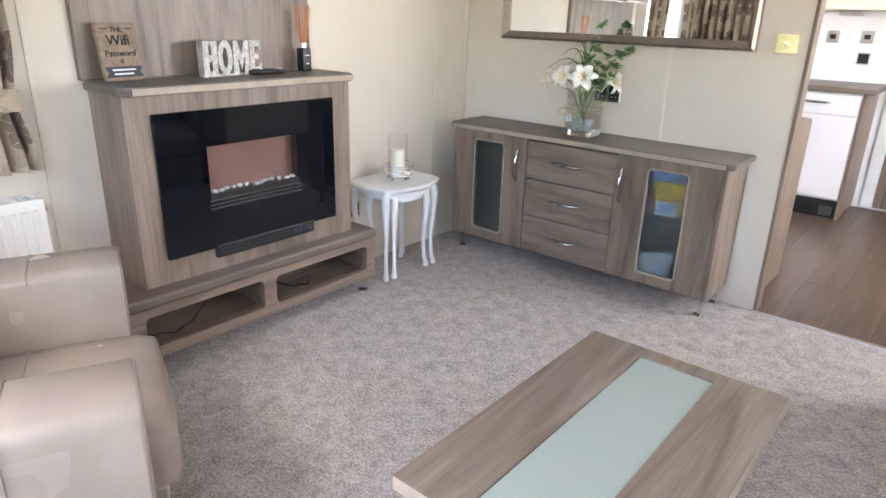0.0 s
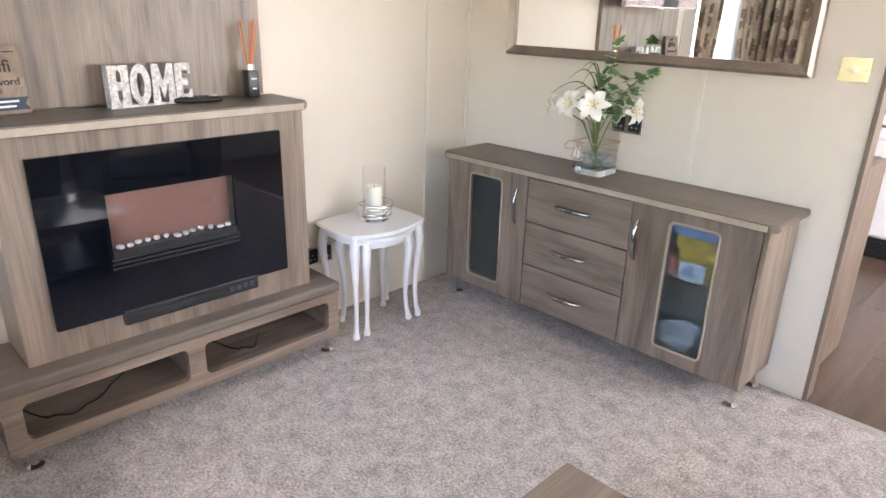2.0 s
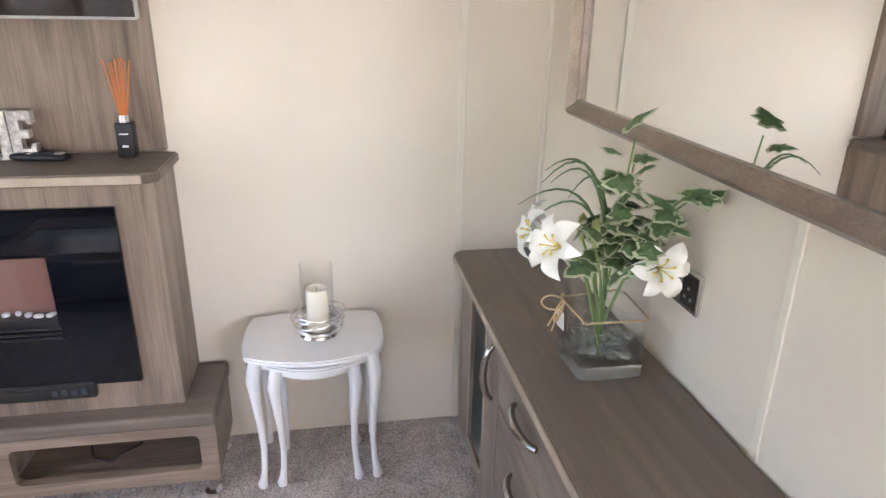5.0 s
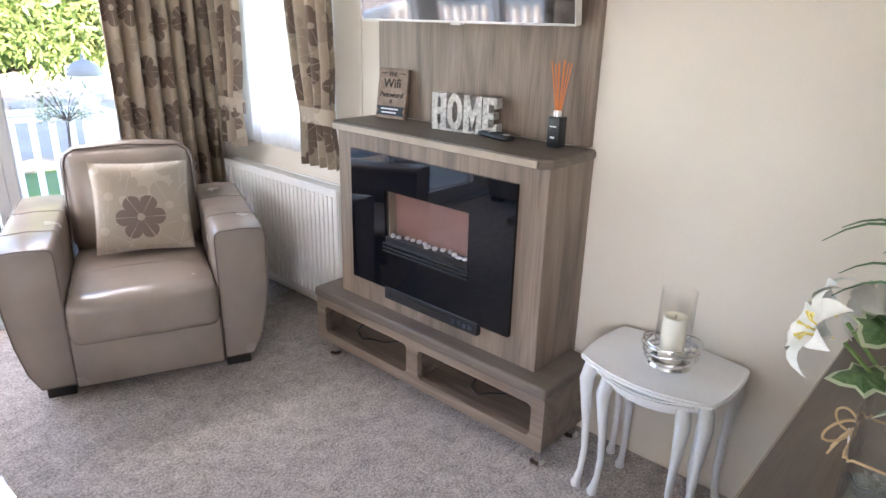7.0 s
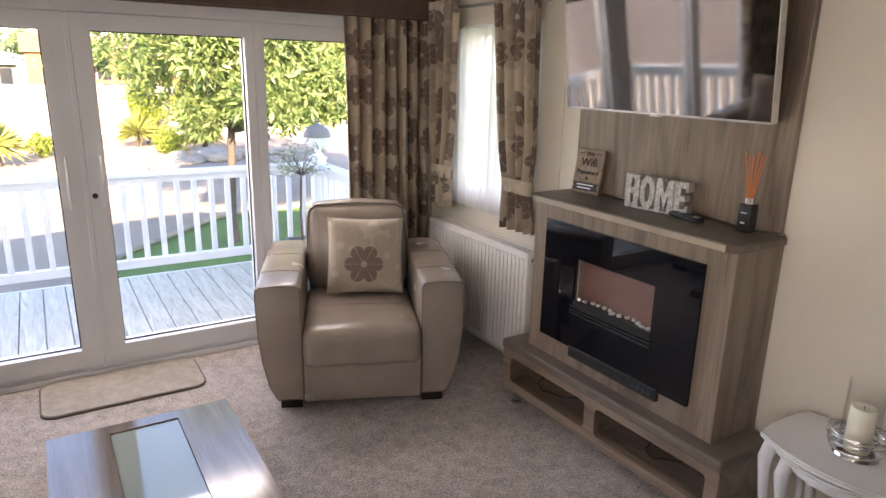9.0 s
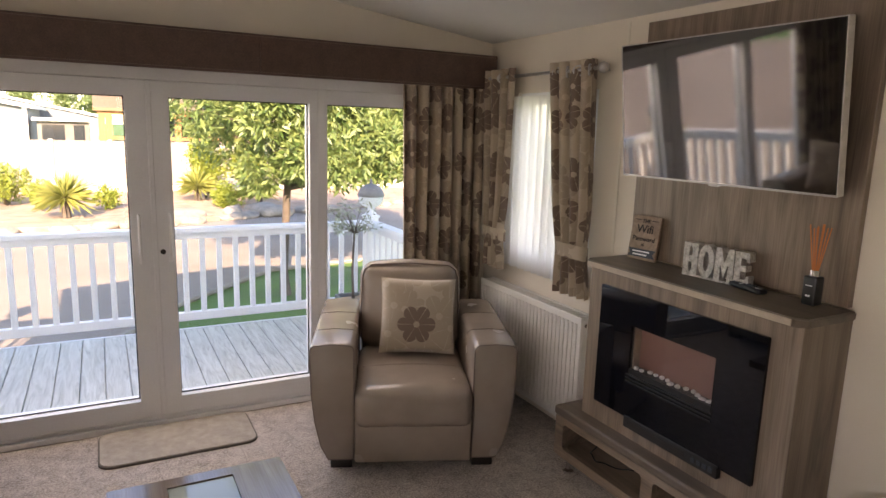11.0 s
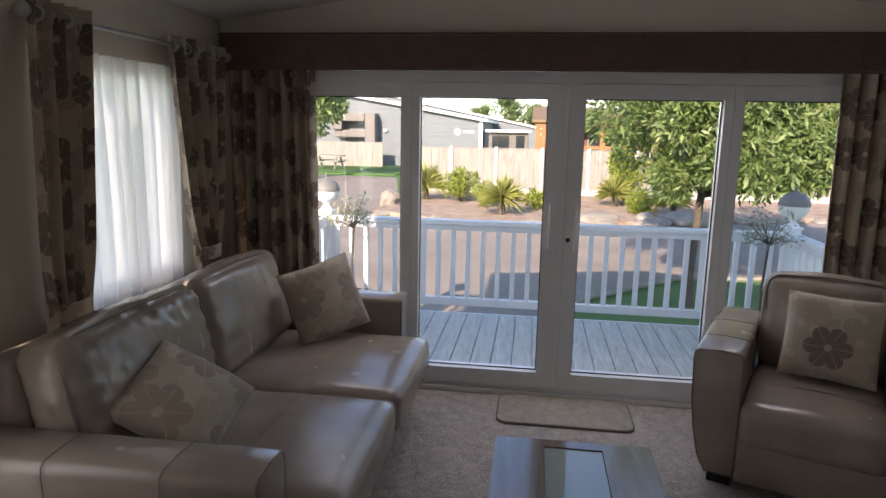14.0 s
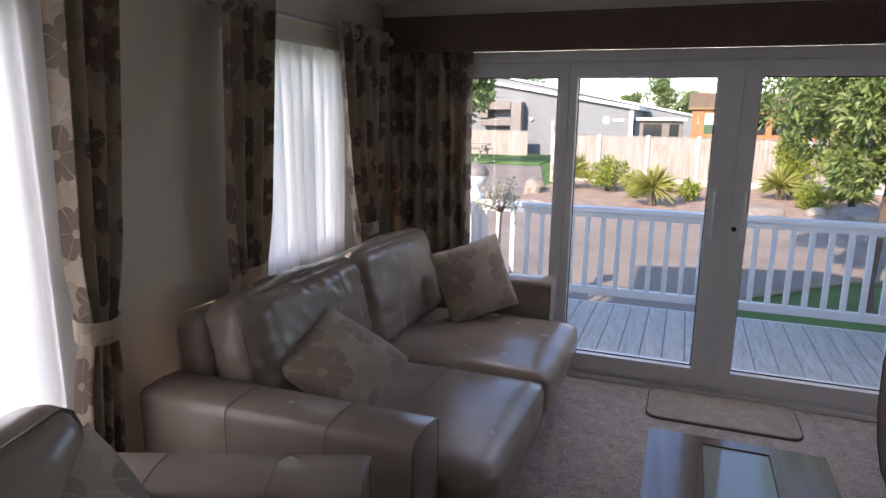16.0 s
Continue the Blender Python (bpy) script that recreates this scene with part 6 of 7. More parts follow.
M_PANE = plain("dark_window_pane", (0.03, 0.035, 0.04), 0.08)
M_HOOD = surface("smoky_hood_plastic", (0.15, 0.145, 0.135), (0.21, 0.205, 0.195), 0.55, bump=0.02)


def foliage(name, dark, light):
    m, nt, b = nodes_of(name)
    g = nt.nodes.new("ShaderNodeNewGeometry")
    nt.links.new(ramp(nt, g.outputs["Random Per Island"], [(0.0, dark), (1.0, light)]), b.inputs["Base Color"])
    b.inputs["Roughness"].default_value = 0.5
    tl = nt.nodes.new("ShaderNodeBsdfTranslucent")
    nt.links.new(ramp(nt, g.outputs["Random Per Island"], [(0.0, [c * 1.3 for c in dark]), (1.0, [c * 1.3 for c in light])]), tl.inputs[0])
    mx = nt.nodes.new("ShaderNodeMixShader")
    mx.inputs[0].default_value = 0.3
    out = nt.nodes["Material Output"]
    nt.links.new(b.outputs[0], mx.inputs[1])
    nt.links.new(tl.outputs[0], mx.inputs[2])
    nt.links.new(mx.outputs[0], out.inputs[0])
    return m


M_ASH = foliage("ash_leaves", (0.065, 0.12, 0.03), (0.25, 0.31, 0.105))
M_YUCCA = foliage("yucca_blades", (0.16, 0.19, 0.04), (0.42, 0.42, 0.12))
M_SHRUB = foliage("shrub_leaves", (0.11, 0.16, 0.02), (0.34, 0.38, 0.06))
M_OLIVE = foliage("olive_leaves", (0.16, 0.18, 0.10), (0.40, 0.41, 0.30))
M_FAR = foliage("far_leaves", (0.10, 0.16, 0.06), (0.24, 0.31, 0.12))

single("ground", box(-400, 400, -400, 400, GROUND - 0.5, GROUND - 0.03), M_GRASS, "mown grass reaching to the horizon", "ground", "structure")
# one broad sweep of asphalt in front of the deck and away to the far left
tar = [(-30, -6.6), (-14, -6.6), (-5.5, -7.3), (-2.2, -6.7), (-0.7, -5.1), (0.6, -3.0), (3.2, -2.2), (30, -2.2), (30, -26.5), (14, -27), (6.4, -26), (4.6, -18), (4.1, -12.9), (2.2, -11.7), (-0.8, -11.9), (-3.6, -13.0), (-8, -14.8), (-30, -17)]
single("road", prism(tar, GROUND - 0.028, GROUND), M_TAR, "worn sunlit asphalt drive", "road", "structure")
bed = [(4.2, -18.9), (4.25, -13.1), (2.2, -11.8), (-0.8, -12.0), (-3.6, -13.1), (-8, -14.9), (-30, -17.2), (-30, -18.9)]
single("planting_bed", prism(bed, GROUND - 0.03, GROUND + 0.10), M_MULCH, "raised bed of brown bark mulch", "planting bed", "structure")
single("far_lawn", prism([(6.8, -27.5), (40, -27.5), (40, -60), (6.8, -60)], GROUND - 0.03, GROUND + 0.02), M_GRASS, "mown lawn before grey building", "lawn", "structure")
kerb = thing("kerb", "thin pale kerb round the small lawn", "kerb", (-2, -6, GROUND), kind="structure")
edge = [(0.6, -3.0), (-0.7, -5.1), (-2.2, -6.7), (-5.5, -7.3), (-14, -6.6)]
part("kerb_edge", tube([(x, y, GROUND) for x, y in edge], 0.035, 6), M_ROCK, kerb)

deck = thing("deck", "grey composite boarded deck outside patio doors", "deck", (-0.1, -1.1, DECK), kind="structure")
part("deck_frame", box(-2.2, 2.05, -2.115, -0.13, GROUND, DECK - 0.03), M_POST, deck)
part("deck_edge", box(-2.2, 2.05, -2.148, -2.122, GROUND + 0.1, DECK + 0.002, 0.004), M_RAIL, deck, "white deck edge board")
base = box(-0.0725, 0.0725, -2.12, -0.125, DECK - 0.026, DECK, 0.004, 1)
board_mesh = mesh_of("deck_board", base, M_DECK, 0)
k = 0
x = -2.001
while x < 2.0:
    ob = new("deck_board", board_mesh)
    ob.parent = deck
    ob.matrix_local = Matrix.Translation(Vector((x, 0, 0)) - Vector((-0.1, -1.1, DECK)))
    x += 0.15
single("house_skirt", join(box(XL - 0.12, XR + 0.12, -0.12, KY + 0.1, GROUND - 0.03, -0.1)), M_POST, "pale masonry base of the lodge", "base", "structure")


def railing(label, p0, p1, height):
    """A white balustrade between two points on the deck."""
    p0, p1 = Vector((*p0, DECK)), Vector((*p1, DECK))
    run = (p1 - p0).length
    ang = math.degrees(math.atan2(p1.y - p0.y, p1.x - p0.x))
    r = thing("railing", label, "railing", tuple(p0), group="deck railings", turn=ang)
    part("top_rail", box(0, run, -0.05, 0.05, height - 0.045, height, 0.008), M_RAIL, r, local=True)
    part("under_rail", box(0, run, -0.025, 0.025, height - 0.095, height - 0.046, 0.004), M_RAIL, r, local=True)
    part("bottom_rail", box(0, run, -0.03, 0.03, 0.09, 0.162, 0.006), M_RAIL, r, local=True)
    n = round(run / 0.1355)
    me = mesh_of("baluster", box(-0.021, 0.021, -0.021, 0.021, 0.162, height - 0.095, 0.004, 1), M_RAIL, 0)
    for i in range(n):
        ob = new("baluster", me)
        ob.parent = r
        ob.matrix_local = Matrix.Translation(((i + 0.68) * run / n, 0, 0))


RY, RXL, RXR, RH = -2.08, 1.95, -2.10, 0.88
railing("white plastic balustrade along front of deck", (RXR + 0.06, RY), (RXL - 0.06, RY), RH)
railing("white plastic balustrade at side of deck beyond armchair", (RXR, RY + 0.06), (RXR, -0.16), RH)
railing("white plastic balustrade at side of deck beyond sofa", (RXL, -0.16), (RXL, RY + 0.06), RH)


def lantern_post(x, y, label):
    p = thing("lantern_post", label, "lantern", (x, y, DECK), group="deck lanterns")
    part("post", box(x - 0.058, x + 0.058, y - 0.058, y + 0.058, DECK, DECK + RH + 0.03, 0.006), M_RAIL, p)
    part("cap", box(x - 0.07, x + 0.07, y - 0.07, y + 0.07, DECK + RH + 0.03, DECK + RH + 0.05, 0.008), M_RAIL, p)
    z = DECK + RH + 0.05
    part("lamp_base", lathe([(0, 0), (0.055, 0), (0.05, 0.02), (0.032, 0.035), (0.03, 0.06), (0.05, 0.075), (0, 0.075)], (x, y, z), 20), M_RAIL, p, smooth=50)
    part("bowl", lathe([(0.05, 0.075), (0.085, 0.092), (0.110, 0.125), (0.120, 0.175), (0.116, 0.175), (0.105, 0.128), (0.08, 0.098), (0.045, 0.08)], (x, y, z), 24), M_RAIL, p, "white lantern bowl", smooth=60)
    part("bulb", lathe([(0, 0.076), (0.014, 0.08), (0.016, 0.11), (0.03, 0.14), (0.02, 0.165), (0, 0.168)], (x, y, z), 16), M_PAPER, p, smooth=60)
    part("hood", lathe([(0.125, 0.175), (0.127, 0.185), (0.118, 0.215), (0.098, 0.25), (0.064, 0.277), (0.022, 0.29), (0.01, 0.30), (0.014, 0.315), (0.004, 0.34), (0, 0.345)], (x, y, z), 24), M_HOOD, p, "pale smoky domed hood", smooth=40)


lantern_post(RXL, RY, "white deck post with domed lantern beyond sofa")
lantern_post(RXR, RY, "white deck post with domed lantern beyond armchair")


def leaves(name, centres, spread, count, size, seed, slim=0.35, droop=0.2):
    """Many small leaf blades round a set of centres, each four-cornered and bent, in one mesh."""
    rng = np.random.default_rng(seed)
    idx = rng.integers(0, len(centres), count)
    cen, spr = np.array(centres, float)[idx], np.array(spread, float)[idx][:, None]
    d = rng.normal(size=(count, 3))
    d /= np.linalg.norm(d, axis=1)[:, None]
    p = cen + d * spr * rng.uniform(0.25, 1.0, (count, 1)) ** 0.5
    way = d * 0.6 + rng.normal(size=(count, 3)) * 0.7
    way[:, 2] -= droop
    way /= np.linalg.norm(way, axis=1)[:, None]
    side = np.cross(way, rng.normal(size=(count, 3)))
    side /= np.linalg.norm(side, axis=1)[:, None]
    ln = size * rng.uniform(0.6, 1.25, (count, 1))
    v = np.stack([p, p + way * ln * 0.5 + side * ln * slim / 2, p + way * ln, p + way * ln * 0.5 - side * ln * slim / 2], 1).reshape(-1, 3)
    f = np.arange(count * 4).reshape(-1, 4)
    me = bpy.data.meshes.new(name)
    me.from_pydata(v.tolist(), [], f.tolist())
    return me


def big_tree():
    bx, by = -2.07, -5.2
    t = thing("ash_tree", "broad leafy ash tree on the small lawn", "tree", (bx, by, GROUND))
    part("trunk", tube([(bx, by, GROUND - 0.05), (bx + 0.02, by, GROUND + 0.3), (bx - 0.06, by - 0.1, 0.6), (bx - 0.16, by - 0.2, 1.4), (bx - 0.2, by - 0.25, 2.3), (bx - 0.1, by - 0.3, 3.6)], [0.085, 0.06, 0.052, 0.046, 0.036, 0.02], 10), M_BARK, t, smooth=60)
    rnd = random.Random(8)
    cents, spr = [], []
    for i in range(124):
        a = rnd.uniform(0, 6.28)
        low = i >= 60
        z = rnd.uniform(0.95, 1.6) if low else rnd.uniform(0.95, 3.9)
        r = 2.25 * rnd.uniform(0.1, 1.0) ** 0.6 * (1.0 if z < 2.6 else 0.75)
        if low:
            a = rnd.uniform(1.3, 4.8)
            r = rnd.uniform(0.3, 2.6)
        c = (bx - 0.8 + 1.0 * r * math.cos(a), by - 1.1 + r * math.sin(a), z + 0.1)
        part("limb", tube([(bx - 0.1, by - 0.2, max(0.7, z - 0.7)), ((bx - 0.3 + c[0]) / 2, (by - 0.3 + c[1]) / 2, z - 0.12), c], [0.022, 0.013, 0.005], 6), M_BARK, t)
        if i >= 104:
            c = (bx + rnd.uniform(-1.3, 0.45), by + rnd.uniform(0.1, 0.7), rnd.uniform(0.95, 2.5))
        cents.append(c)
        spr.append(rnd.uniform(0.35, 0.62) if i < 104 else 0.3)
    me = leaves("crown", cents, spr, 95000, 0.125, 4, 0.3)
    me.materials.append(M_ASH)
    ob = new("crown", me)
    ob.parent = t
    ob.matrix_local = Matrix.Translation((-bx, -by, -GROUND))
    tagged(ob, "dense green leafy crown")


big_tree()


def olive(x, y, label, seed):
    z = DECK
    pot = thing("plant_pot", "square grey planter on the deck", "plant pot", (x, y, z), group="deck planters")
    part("pot_wall", frame_ring(rounded_rect(x - 0.13, x + 0.13, y - 0.13, y + 0.13, 0.01, 2), rounded_rect(x - 0.11, x + 0.11, y - 0.11, y + 0.11, 0.01, 2), z, z + 0.26, "z"), M_CLAD, pot)
    part("soil", box(x - 0.11, x + 0.11, y - 0.11, y + 0.11, z, z + 0.23), M_MULCH, pot)
    t = thing("olive_tree", label, "small tree", (x, y, z + 0.23), group="potted olive trees")
    part("trunk", tube([(x, y, z + 0.22), (x + 0.01, y, z + 0.5), (x - 0.008, y, z + 0.84)], [0.013, 0.011, 0.010], 8), M_BARK, t, smooth=60)
    rnd = random.Random(seed)
    cents, spr = [], []
    for i in range(26):
        a = rnd.uniform(0, 6.28)
        e = rnd.uniform(0.2, 1.3)
        ln = rnd.uniform(0.12, 0.26)
        tip = (x + ln * math.cos(a) * math.cos(e), y + ln * math.sin(a) * math.cos(e), z + 0.84 + ln * math.sin(e))
        part("twig", tube([(x - 0.008, y, z + 0.82), (x + 0.5 * ln * math.cos(a) * math.cos(e), y + 0.5 * ln * math.sin(a) * math.cos(e), z + 0.85 + 0.42 * ln * math.sin(e)), tip], [0.005, 0.003, 0.0012], 5), M_BARK, t)
        cents.append(tip)
        spr.append(0.05)
    me = leaves("leaf_crown", cents, spr, 420, 0.045, seed, 0.3)
    me.materials.append(M_OLIVE)
    ob = new("leaf_crown", me)
    ob.parent = t
    ob.matrix_local = Matrix.Translation((-x, -y, -z - 0.23))


olive(1.60, -1.72, "spindly potted olive standard with silvery leaves", 31)
olive(-1.80, -1.72, "spindly potted olive standard beyond armchair", 32)


def spiky(x, y, size, seed, z=GROUND + 0.10):
    t = thing("yucca_plant", "spiky yellow-green yucca in bark bed", "yucca", (x, y, z), group="spiky bed plants")
    rnd = random.Random(seed)
    bm = bmesh.new()
    for i in range(260):
        a = rnd.uniform(0, 6.28)
        e = math.asin(rnd.uniform(-0.42, 0.98))
        ln = size * rnd.uniform(0.75, 1.05)
        d = Vector((math.cos(a) * math.cos(e), math.sin(a) * math.cos(e), math.sin(e)))
        s = d.cross(Vector((0, 0, 1))).normalized() * size * 0.026
        o = Vector((x, y, z + size * 0.66)) + d * size * 0.06
        m = o + d * ln * 0.55
        tip = o + d * ln - Vector((0, 0, ln * 0.12 * math.cos(e)))
        v = [bm.verts.new(q) for q in (o - s * 0.7, o + s * 0.7, m + s, tip, m - s)]
        bm.faces.new(v)
    part("blades", bm, M_YUCCA, t)
    part("stump", tube([(x, y, z - 0.02), (x, y, z + size * 0.7)], [size * 0.14, size * 0.10], 8), M_BARK, t)


def shrub(x, y, w, h, seed, label="low yellow-green rounded shrub in bark bed", z=GROUND + 0.10):
    t = thing("shrub", label, "shrub", (x, y, z), group="bed shrubs")
    rnd = random.Random(seed)
    cents, spr = [], []
    for i in range(14):
        a, r = rnd.uniform(0, 6.28), rnd.uniform(0, w * 0.36)
        c = (x + r * math.cos(a), y + r * math.sin(a), z + rnd.uniform(0.25, 0.85) * h * (1 - 0.5 * r / w))
        part("stem", tube([(x, y, z - 0.02), c], [0.012, 0.004], 5), M_BARK, t)
        cents.append(c)
        spr.append(w * 0.2)
    me = leaves("leafage", cents, spr, int(1500 * max(0.6, w * w)), 0.10, seed, 0.45, -0.2)
    me.materials.append(M_SHRUB)
    ob = new("leafage", me)
    ob.parent = t
    ob.matrix_local = Matrix.Translation((-x, -y, -z))


spiky(3.38, -16.2, 0.76, 1)
spiky(0.85, -13.1, 0.70, 2)
shrub(2.25, -15.9, 1.25, 1.05, 3)
shrub(1.4, -14.5, 0.8, 0.75, 4)
shrub(-0.05, -14.5, 0.65, 0.6, 5)
spiky(-2.3, -16.0, 0.64, 6)
spiky(-3.75, -14.6, 0.6, 7)
shrub(-2.83, -14.4, 1.0, 0.6, 8)
shrub(-2.6, -16.6, 1.9, 2.0, 9, "tall loose green shrub by fence")
shrub(-3.9, -16.6, 2.0, 2.1, 10, "tall loose green shrub by fence")


def rock(x, y, w, d, h, seed):
    b = soft(0, 0, h * 0.4, w, d, h, min(w, d, h) * 0.4, (0.05, 0.05, 0.05), 8)
    for v in b.verts:
        v.co += 0.16 * h * noise.noise_vector(v.co * 2.2 / max(w, 0.3) + Vector((seed * 7.7, 0, 0)))
    single("rock", moved(b, pose(x, y, GROUND - 0.02, 0, 0, seed * 37)), M_ROCK, "rounded sandstone boulder edging the bed", "rock", group="bed edging rocks", smooth=40)


rnd = random.Random(40)
line = [(4.2, -13.1), (2.2, -11.75), (-0.8, -11.95), (-3.6, -13.05), (-8, -14.85)]
s = 0
for (ax, ay), (bx, by) in zip(line, line[1:]):
    n = int(math.hypot(bx - ax, by - ay) / 0.7)
    for i in range(n):
        f = (i + rnd.uniform(0.2, 0.8)) / n
        s += 1
        rock(ax + (bx - ax) * f, ay + (by - ay) * f, rnd.uniform(0.4, 0.8), rnd.uniform(0.25, 0.45), rnd.uniform(0.10, 0.18), s)
rock(-2.75, -13.1, 0.5, 0.4, 0.3, 70)
rock(-3.7, -13.4, 1.3, 0.8, 0.28, 71)
rock(-1.5, -12.6, 1.1, 0.6, 0.3, 74)
rock(4.2, -14.6, 0.4, 0.4, 0.5, 72)
rock(4.3, -15.4, 0.45, 0.4, 0.5, 73)


def fence():
    f = thing("fence", "weathered timber panel fence with concrete posts", "fence", (-5, -19, GROUND), kind="")
    y = -19.0
    x = 4.52
    me = mesh_of("fence_board", box(-0.066, 0.066, -0.012, 0.012, GROUND + 0.30, 0.90, 0.004, 1), M_FENCE, 0)
    rnd = random.Random(2)
    while x > -14:
        part("post", box(x - 0.06, x + 0.06, y - 0.05, y + 0.075, GROUND, 0.97, 0.012, 1), M_POST, f)
        part("gravel_board", box(x - 1.51, x - 0.06, y - 0.02, y + 0.025, GROUND + 0.02, GROUND + 0.29, 0.006, 1), M_POST, f)
        for i in range(11):
            ob = new("fence_board", me)
            ob.parent = f
            ob.matrix_local = Matrix.Translation(Vector((x - 0.13 - i * 0.1345, y + 0.014 * (i % 2) + rnd.uniform(-0.003, 0.003), rnd.uniform(-0.01, 0.01))) - Vector((-5, -19, GROUND)))
        part("capping", box(x - 1.51, x - 0.06, y - 0.03, y + 0.045, 0.91, 0.935, 0.004, 1), M_FENCE, f)
        x -= 1.57


fence()


def lodge_building():
    b = thing("site_building", "long low grey clad building with white roof edge", "building", (6, -36, GROUND))
    y = -35.5
    # gable face with a shallow falling roof line
    part("wall", prism([(3.25, GROUND), (22.0, GROUND), (22.0, 5.15), (3.25, 2.05)], y - 9, y, "y"), M_CLAD, b)
    for k in range(22):
        z = GROUND + 0.25 + k * 0.26
        if z < 1.8:
            xe = 22.0
            x0 = 3.27
        else:
            x0 = 3.25 + (z + 0.24 - 2.05) / 3.1 * 18.75
            xe = 22.0
        part("cladding_board", box(x0, xe, y, y + 0.02, z, z + 0.205, 0.004, 1), M_CLAD, b)
    part("roof", prism([(2.9, 2.0), (22.4, 5.22), (22.4, 5.40), (2.9, 2.18)], y - 9.3, y + 0.35, "y"), M_ROOFSHEET, b)
    part("corner_trim", box(3.2, 3.42, y, y + 0.05, GROUND, 2.06), M_RAIL, b)
    part("upper_roof", prism([(-0.2, 1.68), (16, 4.85), (16, 5.0), (-0.2, 1.83)], y - 22, y - 9.4, "y"), M_ROOFSHEET, b)
    part("rear_wall", prism([(0.0, GROUND), (16, GROUND), (16, 4.8), (0.0, 1.68)], y - 21.5, y - 9.6, "y"), M_CLAD, b)
    part("door", box(7.05, 7.75, y + 0.02, y + 0.06, GROUND, 1.2, 0.01), M_DUCT, b)
    part("door_frame", join(box(6.95, 7.05, y + 0.02, y + 0.07, GROUND, 1.3), box(7.75, 7.85, y + 0.02, y + 0.07, GROUND, 1.3)), M_RAIL, b)
    part("wall_lamp", box(9.0, 9.2, y + 0.02, y + 0.2, 1.3, 1.48, 0.03), M_RAIL, b)
    part("sign_mark", moved(lathe([(0, 0), (0.2, 0), (0.2, 0.05), (0, 0.05)], seg=16), pose(4.7, y + 0.02, 1.4, -90)), M_RAIL, b)
    part("sign_bar", box(3.7, 4.35, y + 0.02, y + 0.05, 1.35, 1.48), M_RAIL, b)
    # brown ventilation ducts
    d = thing("ventilation_duct", "large brown square ventilation duct on building wall", "duct", (12, y, 1.6))
    part("duct_upright", box(9.55, 10.2, y + 0.02, y + 0.9, 0.5, 2.4, 0.05), M_DUCT, d)
    part("duct_top", box(10.2, 12.2, y + 0.02, y + 0.9, 1.9, 2.4, 0.05), M_DUCT, d)
    part("duct_lower", box(10.2, 12.1, y + 0.02, y + 0.7, 0.95, 1.4, 0.05), M_DUCT, d)
    part("duct_drop", box(11.6, 12.2, y + 0.02, y + 0.9, 1.4, 1.9, 0.05), M_DUCT, d)
    # porch at the corner
    p = thing("porch", "flat-roofed brown timber porch at building corner", "porch", (0.9, y, GROUND))
    part("porch_roof", box(0.3, 3.0, y - 3, y + 0.6, 1.42, 1.58, 0.02), M_RAIL, p)
    part("porch_wall", box(0.5, 2.8, y - 2.8, y + 0.3, GROUND, 1.42), M_DUCT, p)
    part("porch_glazing", box(1.6, 2.6, y + 0.3, y + 0.33, 0.2, 1.25), M_PANE, p)
    part("porch_glazing", box(0.7, 1.2, y + 0.3, y + 0.33, 0.2, 1.25), M_PANE, p)
    # compound fence
    c = thing("compound_fence", "pale close-boarded compound fence by building", "fence", (14, y + 3, GROUND))
    me = mesh_of("compound_board", box(-0.07, 0.07, -0.015, 0.015, GROUND, 0.72, 0.004, 1), M_FENCE, 0)
    for i in range(70):
        ob = new("compound_board", me)
        ob.parent = c
        ob.matrix_local = Matrix.Translation(Vector((9.0 + i * 0.15, y + 1.6, 0)) - Vector((14, y + 3, GROUND)))
    # picnic table
    t = thing("picnic_table", "weathered timber picnic table on lawn", "picnic table", (11.3, -31, GROUND))
    part("tabletop", box(10.4, 12.2, -31.4, -30.6, GROUND + 0.70, GROUND + 0.75), M_FENCE, t)
    for yy in (-32.0, -30.2):
        part("bench", box(10.4, 12.2, yy, yy + 0.28, GROUND + 0.42, GROUND + 0.46), M_FENCE, t)
    for xx in (10.7, 11.9):
        for sgn in (-1, 1):
            part("leg", tube([(xx, -31 + sgn * 0.25, GROUND + 0.7), (xx, -31 + sgn * 0.85, GROUND)], 0.05, 4), M_FENCE, t)
        part("cross_beam", box(xx - 0.04, xx + 0.04, -32.0, -29.95, GROUND + 0.36, GROUND + 0.42), M_FENCE, t)


lodge_building()


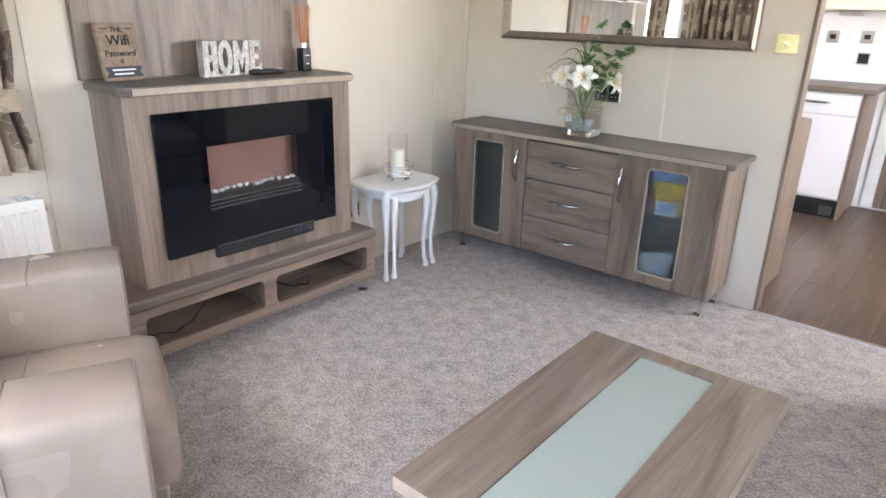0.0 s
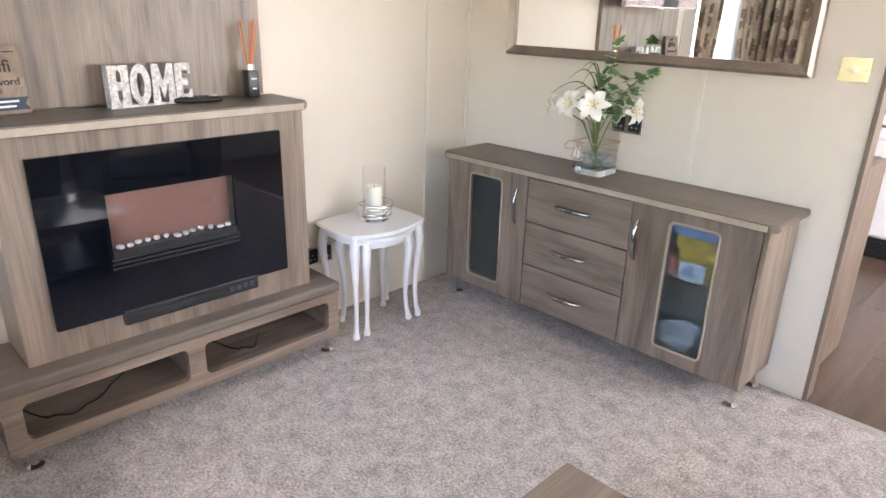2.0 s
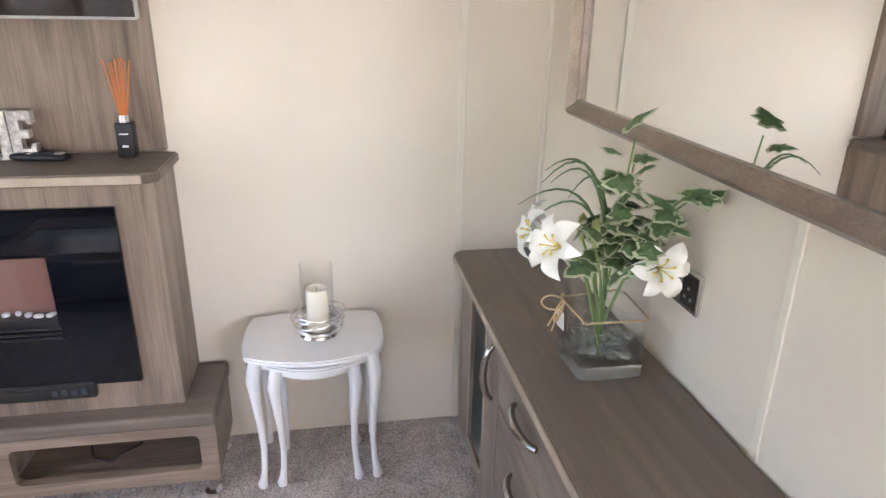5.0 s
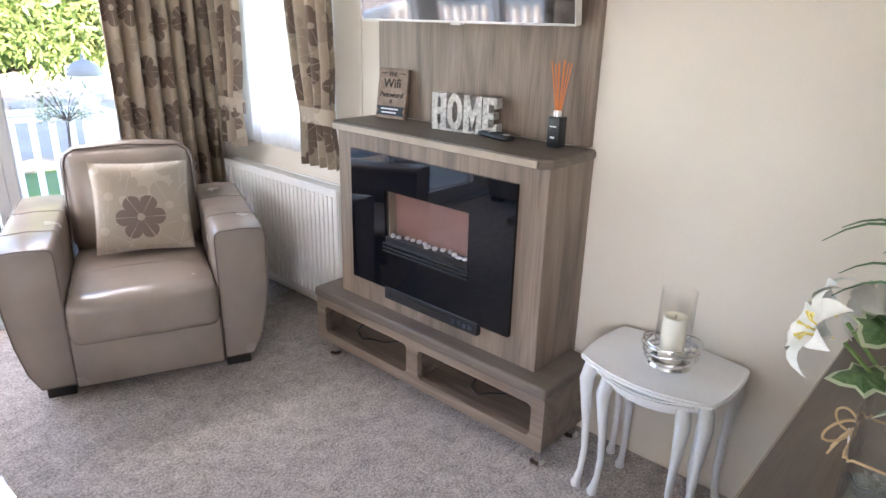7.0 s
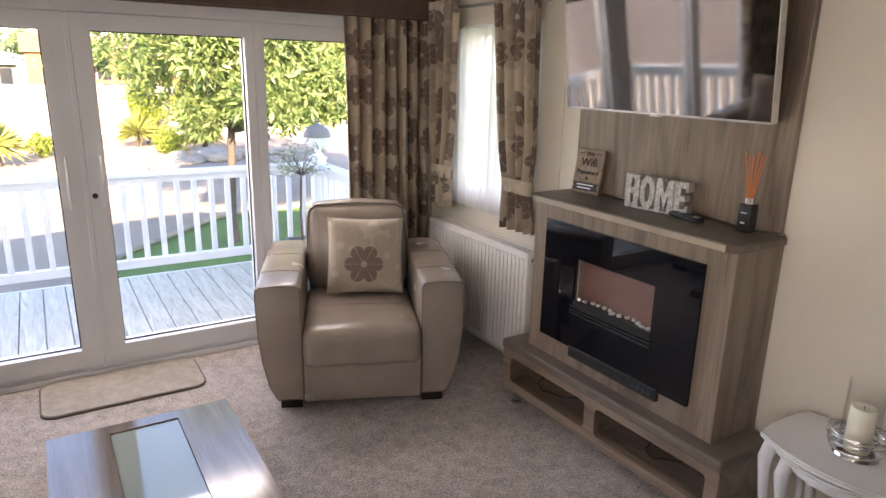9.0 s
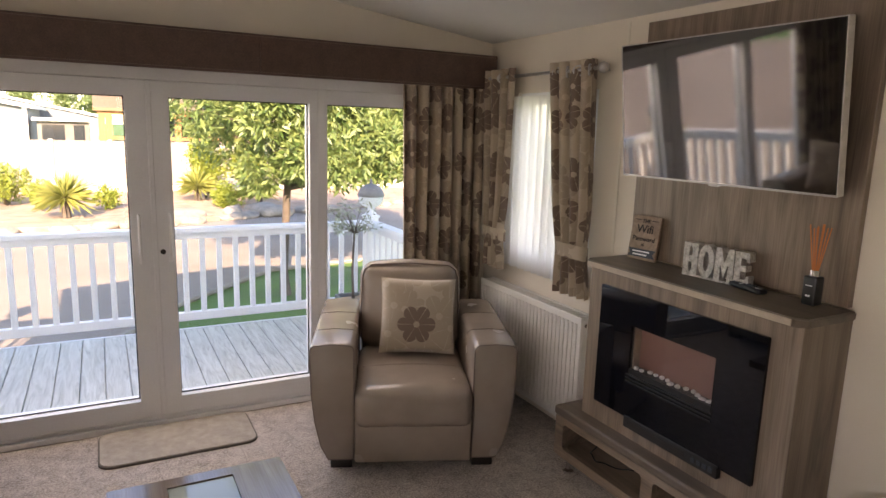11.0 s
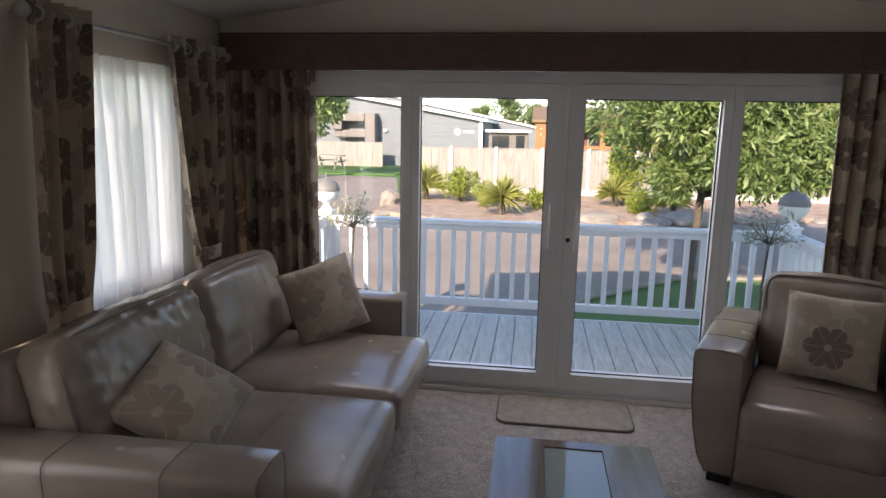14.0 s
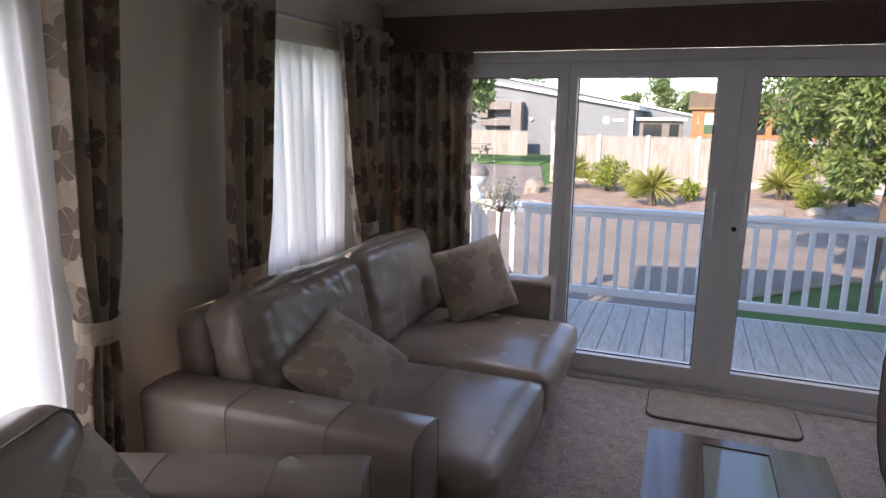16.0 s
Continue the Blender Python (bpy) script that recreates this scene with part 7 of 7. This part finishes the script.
def chalet():
    c = thing("chalet", "red timber chalet with brown felt roof and orange veranda posts", "chalet", (-4, -30, GROUND))
    part("wall", box(-9, -1.6, -34, -28.4, GROUND, 2.05), M_CHALET, c)
    part("roof", prism([(-27.0, 1.93), (-31, 2.66), (-35, 1.93), (-35, 2.05), (-31, 2.78), (-27.0, 2.05)], -10, 0.25, "x"), M_SHINGLE, c)
    for x in (-0.05, -0.32, -3.0):
        part("veranda_post", box(x - 0.12, x + 0.12, -27.4, -27.15, GROUND, 1.95), M_ORANGE, c)
    part("veranda_beam", box(-9, 0.1, -27.42, -27.16, 1.78, 1.95), M_ORANGE, c)
    part("veranda_rail", box(-9, 0.1, -27.4, -27.2, 0.75, 0.9), M_ORANGE, c)
    w = part("window", box(-4.4, -2.4, -28.4, -28.35, 0.5, 1.7), M_ROCK, c)
    part("pane", box(-4.33, -2.47, -28.35, -28.33, 0.57, 1.63), M_PANE, w)
    return c


chalet()


def far_tree(x, y, h, w, seed):
    t = thing("distant_tree", "distant green deciduous tree beyond buildings", "tree", (x, y, GROUND), group="distant trees")
    part("trunk", tube([(x, y, GROUND), (x, y, h * 0.55)], [0.25, 0.1], 6), M_BARK, t)
    rnd = random.Random(seed)
    cents, spr = [], []
    for i in range(16):
        a, r = rnd.uniform(0, 6.28), rnd.uniform(0, w * 0.4)
        cents.append((x + r * math.cos(a), y + r * math.sin(a), h * rnd.uniform(0.4, 0.92) * (1 - 0.25 * r / w)))
        spr.append(w * 0.2)
    me = leaves("crown", cents, spr, 4200, 0.3, seed, 0.45)
    me.materials.append(M_FAR)
    ob = new("crown", me)
    ob.parent = t
    ob.matrix_local = Matrix.Translation((-x, -y, -GROUND))


far_tree(2.9, -70, 7.0, 4.2, 1)
far_tree(6.6, -75, 5.0, 2.6, 2)
far_tree(0.0, -74, 4.8, 3.2, 3)
far_tree(21, -68, 7.6, 5, 4)
far_tree(18, -72, 8.4, 6, 5)
far_tree(9.9, -24.5, 4.6, 3.4, 6)
far_tree(-14, -50, 8, 8, 7)
far_tree(-24, -46, 9, 9, 8)
far_tree(-9, -62, 8, 7, 9)

# laminate planks of the kitchen floor
plank_mesh = mesh_of("floor_plank", box(-0.0945, 0.0945, -0.599, 0.599, -0.011, -0.004, 0.001, 1), M_LAMINATE, 0)
short_mesh = mesh_of("floor_plank", box(-0.0945, 0.0945, -0.299, 0.299, -0.011, -0.004, 0.001, 1), M_LAMINATE, 0)
for i in range(20):
    px = XL + 0.1 + i * 0.19
    if px > XR - 0.1:
        break
    py = 3.55
    first = i % 2 == 0
    while py < KY - 0.3:
        short = first or py + 1.2 > KY
        first = False
        ln = 0.6 if short else 1.2
        ob = new("floor_plank", short_mesh if short else plank_mesh)
        ob.parent = kitchen_floor
        ob.location = (px, py + ln / 2, 0)
        py += ln
